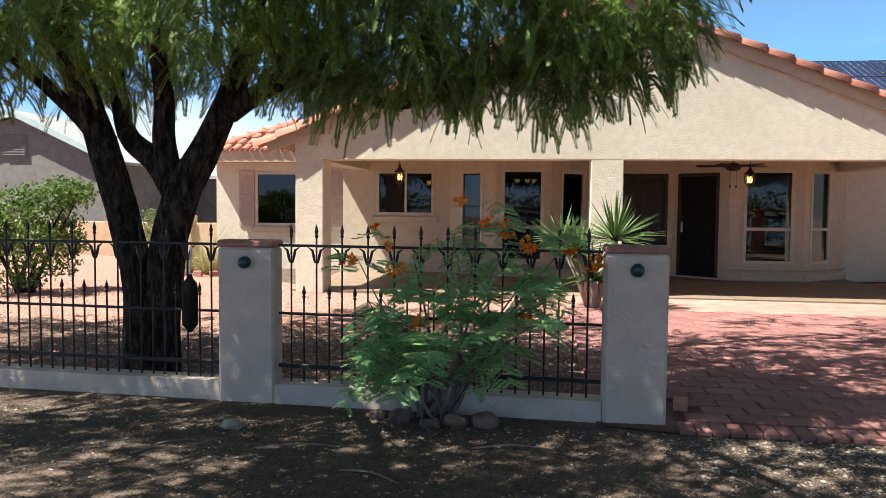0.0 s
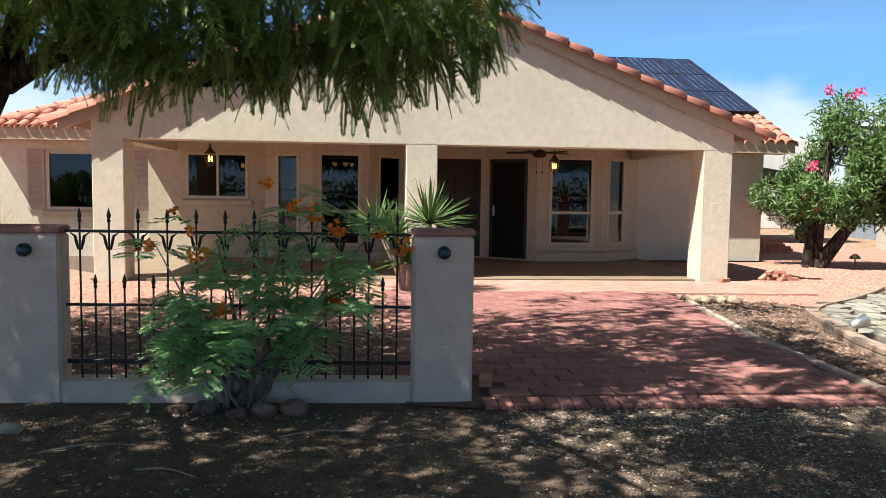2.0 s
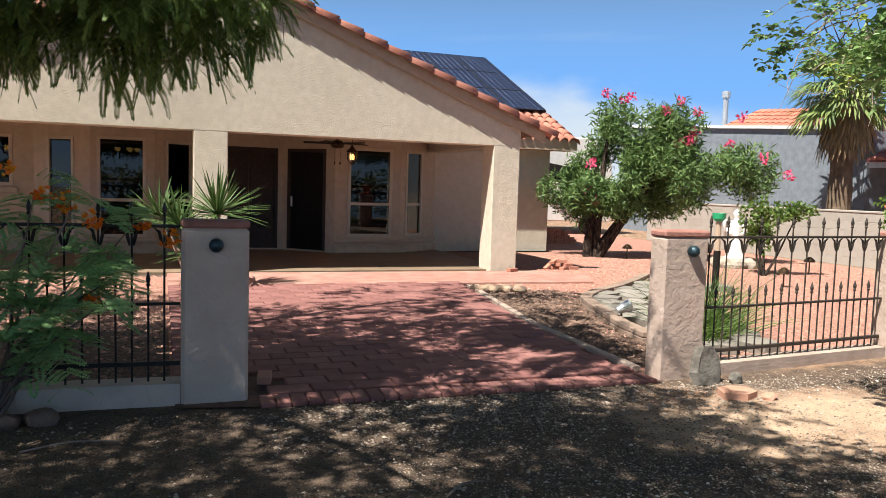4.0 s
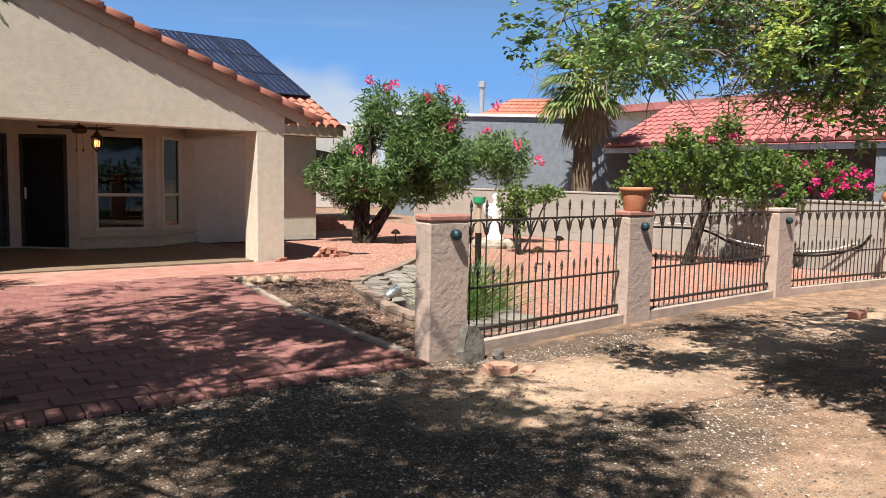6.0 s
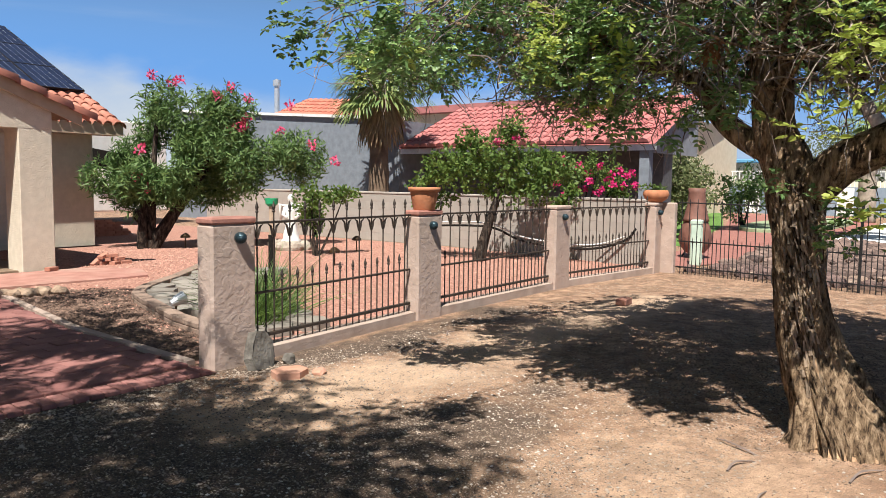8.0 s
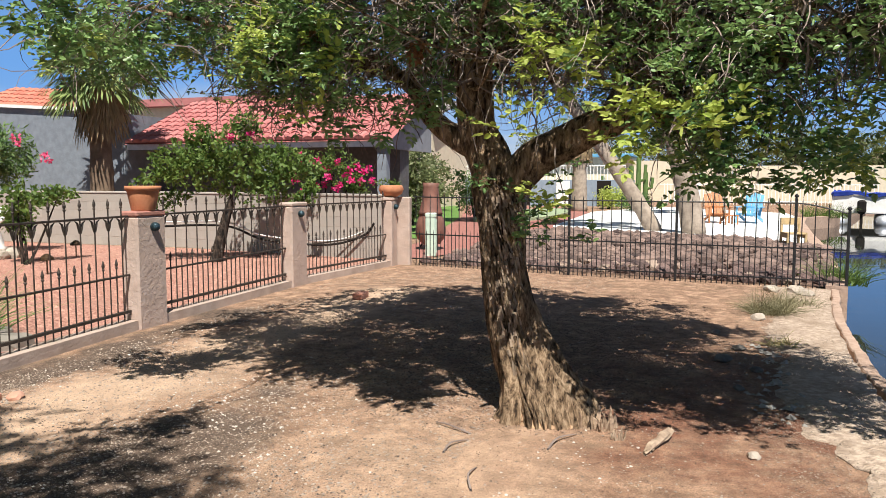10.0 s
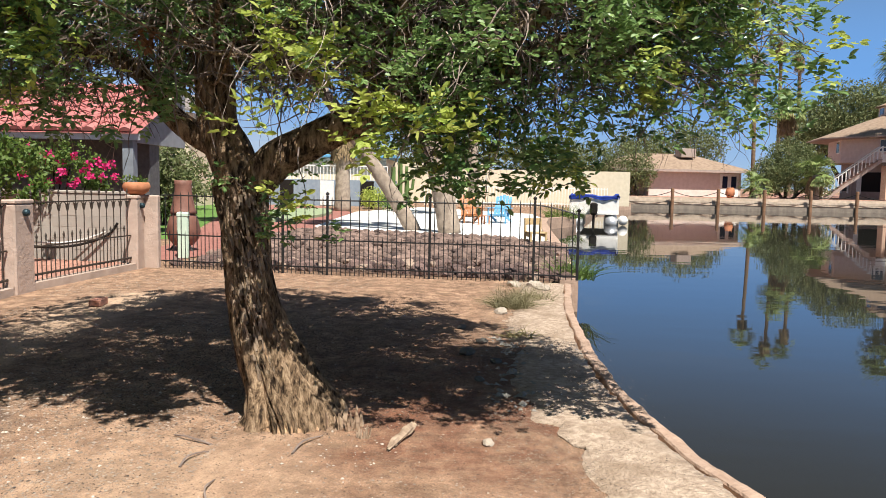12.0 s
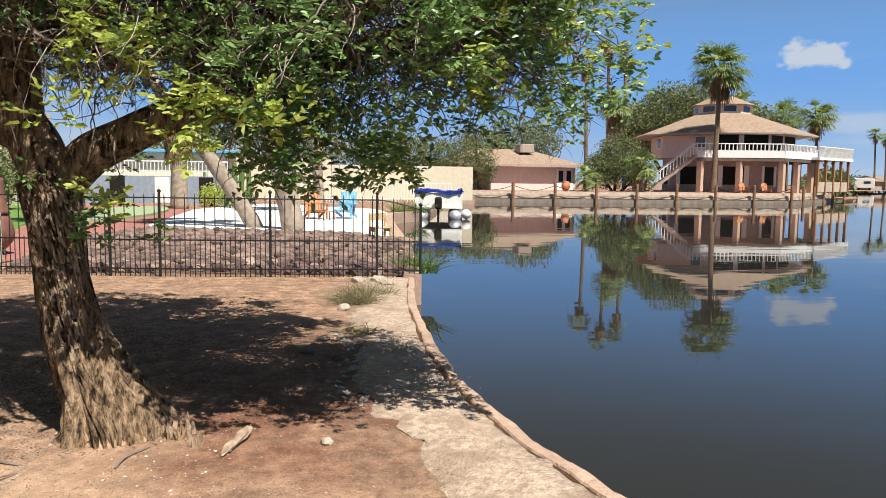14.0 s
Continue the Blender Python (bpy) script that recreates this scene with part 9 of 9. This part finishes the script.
leafy_tree("shade_tree", (108, -66), 14, [((108, -66, 9), (4.5, 4.5, 4.5), 600)], "rounded dark green shade tree behind the lake house", 62, None, 18, (0.36, 0.2), 0.4)
leafy_tree("bank_tree", (75, -30.6), 6, [((74.5, -30.6, 3.6), (2.2, 2.7, 2.6), 800), ((74.2, -28.6, 2.6), (1.6, 1.7, 1.9), 360), ((74.0, -33.0, 2.4), (1.4, 1.4, 1.7), 240)], "dense green tree on the far terrace", 63, LEAF_FAR, 13, (0.2, 0.12), 0.2)
leafy_tree("bank_tree", (75, -16.5), 6, [((75, -15.8, 3.2), (2.2, 2.4, 2.4), 480), ((77, -12.5, 3.4), (2.4, 2.2, 2.4), 480)], "dense green tree beside the pink bungalow", 64, LEAF_FAR, 13, (0.2, 0.12), 0.2)
leafy_tree("bank_tree", (88, 2), 9, [((88, 2, 4.6), (4, 7, 3.2), 700), ((84, -8, 4.0), (3, 5, 3.0), 500), ((86, 14, 4.8), (4, 7, 3.4), 600)], "row of green trees beyond the cream wall", 65, LEAF_FAR, 14, (0.3, 0.16), 0.3)
leafy_tree("bank_tree", (118, -33), 12, [((118, -33, 7), (5, 6, 4.5), 600), ((114, -25, 6), (4, 5, 4), 450)], "green trees behind the pink bungalow", 66, LEAF_FAR, 14, (0.36, 0.2), 0.4)
solid("red_pot", Mesh().lathe([(0.2, 0), (0.42, 0.35), (0.38, 0.75), (0.28, 0.85), (0.33, 0.95), (0.3, 0.95)], 14), POT, "large terracotta jar on the far terrace", "pot", smooth=True, m=pose(71.6, -24.2, GZ))
for y, c in ((-43.5, ORANGE_WOOD), (-46.0, ORANGE_WOOD)):
    adirondack((72.6, y, GZ), -90, c, "orange wooden garden armchair on the far terrace")

# distant trees round the lake
def treeline(name, pts, h, seed, label):
    rng = random.Random(seed)
    M = Mesh()
    for (x0, y0), (x1, y1) in zip(pts, pts[1:]):
        L = math.hypot(x1 - x0, y1 - y0)
        for _ in range(int(L * 3.2)):
            t = rng.random()
            x, y = x0 + (x1 - x0) * t, y0 + (y1 - y0) * t
            top = h * (0.55 + 0.45 * noise.noise(Vector((x * 0.06, y * 0.06, seed))) + 0.2 * rng.random())
            leaf_cluster(M, Vector((x + rng.uniform(-3, 3), y + rng.uniform(-3, 3), max(0.3, rng.random() * top))), rng, 4, 1.4, 0.8, 0.0, 0.8)
    return solid(name, M, LEAF_FAR, label, "trees", kind="stuff")


treeline("distant_trees", [(130, -96), (170, -125), (240, -168), (420, -335)], 6.0, 3, "low line of distant trees along the far shore")
treeline("distant_trees", [(500, -590), (300, -535), (120, -490), (-120, -460), (-420, -420)], 9.0, 4, "distant trees across the open lake")
treeline("distant_trees", [(-110, -150), (-50, -160), (5, -165), (60, -160)], 6.0, 5, "trees across the lake to the south")
sheet("south_bank", [(-150, -144), (-50, -154), (5, -158), (80, -152), (90, -210), (-150, -210)], 0.1, DIRT, "sandy bank across the lake to the south", "ground")
sheet("far_point", [(150, -109.5), (190, -158), (203, -172), (222, -190), (250, -190), (245, -168)], 0.15, DIRT, "distant sandy point on the far shore", "ground")
treeline("distant_trees", [(212, -150), (214, -168), (222, -182)], 6.0, 6, "low trees on the distant point")
far_h = thing("distant_house", (202, -165.5, 0.15), "small distant house with a tan roof", "house")
part("wall", Mesh().box(0, 8, -5, 5, 0, 2.6), BROWNWALL, far_h)
part("roof", hip_roof(Mesh(), -0.8, 8.8, -5.8, 5.8, 2.6, 1.6, 3.5), SHINGLE, far_h)
rv = thing("parked_camper", (200.5, -158.5, 0.15), "small white camper parked on the distant shore", "camper", rz=-38)
part("camper_body", Mesh().box(0, 2.4, -2.6, 2.6, 0.6, 3.4, 0.15), WHITE, rv)
part("camper_window", Mesh().box(-0.03, -0.002, -1.6, 0.2, 1.9, 2.6), SOLAR, rv)
for y in (-1.4, 1.4):
    part("wheel", Mesh().lathe([(0.34, -0.1), (0.38, 0), (0.34, 0.1)], 12, (0, 0, 0), Matrix.Translation((0.2, y, 0.38)) @ Matrix.Rotation(radians(90), 4, "Y")), BLACKMESH, rv)

# ---- pieces of the paving and the loose gravel ----
drive = thing("paver_driveway", (0, 0, 0), "red concrete paver driveway with worn grey patches", "pavement", kind="structure")
rng = random.Random(101)
PW, PD = 0.31, 0.205
full = Mesh().box(0.004, PW - 0.004, 0.004, PD - 0.004, 0, 0.035, 0.006).data("paver")
edge_me = Mesh().box(0.004, 0.1, 0.004, 0.22, 0, 0.036, 0.006).data("edge_paver")


def drive_right(y):
    return 3.99 + 0.045 * (y - 5.03) if y < 7.5 else 4.1 + 0.165 * (y - 7.5)


rows_ = int((11.1 - 5.35) / PD)
for j in range(rows_):
    y = 5.35 + j * PD
    x = 0.40 - (j % 2) * PW / 2
    while x < drive_right(y) - 0.06:
        x1 = min(x + PW, drive_right(y))
        x0 = max(x, 0.40)
        inpillar = x0 < 0.92 and y < 5.8
        if not inpillar and x1 - x0 > 0.07:
            tilt = pose(x0, y, 0.0 + rng.uniform(-0.003, 0.004), rng.uniform(-0.5, 0.5), rng.uniform(-0.5, 0.5))
            part("paver", full, PAVER, drive, m=tilt @ Matrix.Diagonal(((x1 - x0) / PW, 1, 1, 1)))
        x += PW
for i in range(29):
    x = 0.93 + i * 0.106
    part("edge_paver", edge_me, PAVER, drive, m=pose(x, 5.1 - 0.022 * i * 0.106, 0.0, 0, 0, -2))
strip_ = Mesh()
ys = [5.4 + 0.4 * i for i in range(14)]
for a, b in zip(ys, ys[1:]):
    strip_.slab([(drive_right(a) + 0.005, a, 0), (drive_right(b) + 0.005, b, 0), (drive_right(b) + 0.085, b, 0), (drive_right(a) + 0.085, a, 0)], (0, 0, 0.05))
part("concrete_edge", strip_, CURB, drive, "narrow concrete edging strip")


def scatter(name, count, area, r0, r1, material, label, seed, keep=None, z=0.0):
    rng = random.Random(seed)
    M = Mesh()
    n = 0
    while n < count:
        x, y = rng.uniform(area[0], area[1]), rng.uniform(area[2], area[3])
        n += 1
        if keep and not keep(x, y, rng):
            continue
        r = r0 + (r1 - r0) * rng.random() ** 2.5
        M.stone((x, y, z + r * 0.2), r, rng)
    return solid(name, M, material, label, "gravel", kind="stuff")


scatter("yard_stones", 26000, (-9, 0.35, 5.85, 13.5), 0.012, 0.035, SALMON_STONE, "loose salmon gravel stones", 111, lambda x, y, g: not (-4.2 < x and y > 12.4))
scatter("yard_stones", 34000, (4.3, 14.3, 5.6, 15.5), 0.012, 0.035, SALMON_STONE, "loose salmon gravel stones", 112, lambda x, y, g: not (x < 6.5 and y > 11.8) and x > drive_right(y) + 0.5)
CHIP = shade("dark_wood_chip", (0.05, 0.03, 0.022), (0.30, 0.19, 0.14), 8, 0.9, per="island")
scatter("mulch_chips", 5200, (4.2, 6.2, 5.5, 10.1), 0.012, 0.035, CHIP, "loose dark wood chips", 113, lambda x, y, g: drive_right(y) + 0.1 < x < 4.75 + max(0, (y - 6)) * 0.27, 0.013)
# leaf litter, made dense so its colour also stands in for tree shade
scatter("dark_yard_litter", 26000, (-7, 0.35, 5.85, 9.0), 0.01, 0.028, CHIP, "dark leaf litter that also darkens the gravel like tree shade", 114)


def on_dirt(x, y, g):
    if y > 4.75 - 0.02 * x and not (x > 9):
        return y < 5.1
    return y > (-0.6 if x > 4 else -1.5) and g.random() < 0.35 + 0.65 * max(0, noise.noise(Vector((x * 0.8, y * 0.8, 3))) + 0.35)


scatter("dirt_pebbles", 26000, (-5, 12.3, 1.2, 5.2), 0.004, 0.016, PEBBLE, "pale and dark pebbles on the dirt", 115, on_dirt)
scatter("dirt_pebbles", 9000, (2.2, 9, -0.6, 3.0), 0.003, 0.01, PEBBLE, "pale and dark pebbles on the dirt", 116, on_dirt)
scatter("drive_mouth_pebbles", 2600, (0.9, 4.6, 4.1, 5.05), 0.006, 0.02, PEBBLE, "white and grey pebbles at the mouth of the drive", 117, lambda x, y, g: g.random() < 0.25 + 0.75 * (y - 4.1) / 0.95)
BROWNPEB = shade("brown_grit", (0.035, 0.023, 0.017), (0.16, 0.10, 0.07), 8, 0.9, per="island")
BLACKPEB = shade("dark_pebble", (0.028, 0.021, 0.017), (0.12, 0.088, 0.07), 8, 0.85, per="island")
scatter("dark_gravel", 52000, (-5, 4.8, 1.4, 5.1), 0.003, 0.011, BLACKPEB, "fine dark gravel on the dirt", 118, lambda x, y, g: g.random() < 0.9 * min(1, max(0.05, (4.8 - x) / 2.0)))
scatter("fallen_leaf_litter", 16000, (4.2, 11.5, -0.5, 5.0), 0.002, 0.007, BROWNPEB, "dark leaf litter on the dirt", 119, lambda x, y, g: noise.noise(Vector((x * 0.9, y * 0.9, 8))) > 0.02)

scatter("fine_dark_grit", 52000, (2.0, 8.6, -0.75, 4.3), 0.002, 0.0055, BROWNPEB, "fine dark grit on the dirt", 121, lambda x, y, g: g.random() < 0.3 + 1.6 * max(0, noise.noise(Vector((x * 1.1, y * 1.1, 5)))))
scatter("fine_pale_grit", 34000, (2.0, 8.6, -0.75, 4.3), 0.002, 0.0055, PEBBLE, "fine pale grit on the dirt", 122, lambda x, y, g: g.random() < 0.4 + 1.2 * max(0, noise.noise(Vector((x * 1.3, y * 1.3, 15)))))
# litter grains, kept to the tree's shadow ellipse so their colour deepens the shade
scatter("shade_litter", 46000, (5.0, 9.5, -0.4, 3.6), 0.003, 0.010, BROWNPEB, "dark leaf litter kept to the tree's shadow to deepen it", 123, lambda x, y, g: g.random() < 1.1 - math.hypot((x - 6.9) / 2.3, (y - 1.5) / 1.9))

scatter("mixed_gravel", 60000, (1.4, 6.2, 1.2, 4.95), 0.0025, 0.010, bpy.data.materials["pale_pebble"], "mixed brown and pale gravel on the dirt", 126, lambda x, y, g: g.random() < 0.35 + 1.4 * max(0, noise.noise(Vector((x * 0.9, y * 0.9, 21))) + 0.1) - 0.12 * max(0, x - 4.6))

PALEPEB = shade("whitish_pebble", (0.36, 0.30, 0.25), (0.66, 0.60, 0.53), 8, 0.85, per="island")


def strewn_gravel(x, y, g):
    n_ = noise.noise(Vector((x * 1.1, y * 1.1, 31)))
    a = 4.0 < x < 8.4 and y > 4.5 and y < 5.05 - 0.02 * (x - 4)
    b = 2.4 < x < 5.8 and 2.0 + 0.3 * n_ < y < 3.5 + 0.4 * n_
    return (a or b or g.random() < 0.22) and g.random() < 0.5 + n_


scatter("white_pebbles", 8500, (2.0, 8.6, 0.2, 5.0), 0.004, 0.0135, PALEPEB, "whitish pebbles strewn over the dirt", 127, strewn_gravel)
scatter("concrete_crumbs", 170, (5.7, 8.2, -0.85, -0.3), 0.015, 0.05, shade("grey_concrete_crumb", (0.22, 0.20, 0.175), (0.40, 0.37, 0.33), 9, 0.95, 0.8, 40, per="island"), "crumbled grey concrete along the inner edge of the strip", 128, lambda x, y, g: g.random() < 1.2 - abs(y + 0.6) * 3)

# dead wood round the leaning tree
deadwood = shade("bleached_dead_wood", (0.22, 0.15, 0.10), (0.48, 0.36, 0.26), 14, 0.9, 0.7, 30)
log = Mesh()
for k in range(4):
    o_ = [rng.uniform(-0.014, 0.014) for _ in range(8)]
    limb(log, [(4.88 + 0.03 * k, 0.24 - 0.012 * k + o_[0], 0.012, 0.008), (5.0, 0.198 + o_[1], 0.026 + o_[2], 0.016), (5.13, 0.155 + o_[3], 0.038 + o_[4], 0.018), (5.22 + 0.015 * k, 0.122 + o_[5], 0.045 + o_[6], 0.012)], 8, 0.5, 3 + k, 5, 0.3)
for k in range(9):
    f_ = rng.random()
    sliver(log, Vector((4.88 + 0.36 * f_, 0.235 - 0.12 * f_, 0.02 + 0.025 * f_)), Vector((0.9, -0.3, 0.12)) + rand_dir(rng) * 0.25, rand_dir(rng, 0, 1), 0.05, 0.009, 0.006)
solid("dead_branch", log, deadwood, "short bleached dead branch on the dirt", "branch")
st = Mesh()
for k in range(14):
    sliver(st, Vector((5.1 + rng.uniform(-0.025, 0.025), 0.40 + rng.uniform(-0.035, 0.035), -0.02)), Vector((0.1, 0, 1)) + rand_dir(rng) * 0.25, rand_dir(rng, 0, 0.1), rng.uniform(0.04, 0.095), 0.018, 0.012)
solid("dead_stub", st, deadwood, "splintered pale wood stub on the dirt", "stump")
for i, (x, y, a, L) in enumerate([(4.79, 0.76, -0.35, 0.33), (4.55, 1.3, -0.3, 0.25), (4.9, 1.25, 1.1, 0.3), (-1.7, 4.4, 0.2, 0.5), (-1.1, 4.1, -0.4, 0.4), (1.6, 3.4, 0.5, 0.3), (-2.4, 4.2, 0.9, 0.4), (-0.4, 4.6, 0.1, 0.5), (6.4, 4.6, 0.3, 0.2), (4.1, 1.0, 0.2, 0.3)]):
    tw = Mesh()
    limb(tw, [(x, y, 0.006, 0.007), (x + L * 0.5 * math.cos(a), y + L * 0.5 * math.sin(a) + 0.03, 0.025, 0.006), (x + L * math.cos(a), y + L * math.sin(a), 0.008, 0.003)], 5, 0.2, i, 3)
    solid("fallen_twig", tw, TWIG, "thin dry twig lying on the dirt", "twig", "fallen twigs")
solid("pale_stone", lump((5.05, -0.33, 0.01), (0.045, 0.035, 0.025), 71, 0.3), bpy.data.materials["pale_rock"], "pale stone on the dirt by the water", "rock")
for i, (x, y, r) in enumerate([(7.4, -0.2, 0.09), (7.9, -0.35, 0.07), (7.1, -0.45, 0.06), (8.6, -0.15, 0.06), (6.5, -0.3, 0.05), (9.6, -0.6, 0.1), (11.9, -1.2, 0.16), (11.6, -1.3, 0.14), (12.0, -0.9, 0.13)]):
    solid("shore_stone", lump((x, y, r * 0.25), (r, r * 0.8, r * 0.4), 80 + i, 0.3), bpy.data.materials["grey_boulder"] if i < 5 else bpy.data.materials["pale_rock"], "grey stone on the dirt near the seawall", "rock", "stones by the seawall")

scatter("strip_edge_litter", 5200, (4.2, 12.2, -1.5, -0.5), 0.002, 0.006, PEBBLE, "pebbles and crumbs along the concrete strip", 120, lambda x, y, g: g.random() < 0.2 + 0.8 * (y > -1.0), 0.012)


def along_strip(lo, hi):
    """Whether a place lies between two distances in from the water's edge."""
    def keep(x, y, g):
        for a, b in zip(SHORE[4:], SHORE[5:]):
            if a[0] <= x <= b[0]:
                edge_y = a[1] + (b[1] - a[1]) * (x - a[0]) / (b[0] - a[0])
                d = y - edge_y
                return lo < d < hi and g.random() < 0.35 + 1.3 * max(0, noise.noise(Vector((x * 1.7, y * 1.7, 2))))
        return False
    return keep


scatter("strip_edge_gravel", 60000, (4.0, 12.2, -1.4, -0.35), 0.0018, 0.0055, shade("grey_gravel_mix", (0.08, 0.06, 0.047), (0.36, 0.28, 0.215), 8, 0.9, per="island"), "grey gravel along the broken edge of the concrete", 124, along_strip(0.66, 1.15), 0.006)
scatter("strip_grit", 26000, (4.0, 12.2, -1.8, -0.6), 0.002, 0.007, bpy.data.materials["grey_gravel_mix"], "loose grit on the concrete strip", 125, along_strip(0.2, 0.8), 0.016)
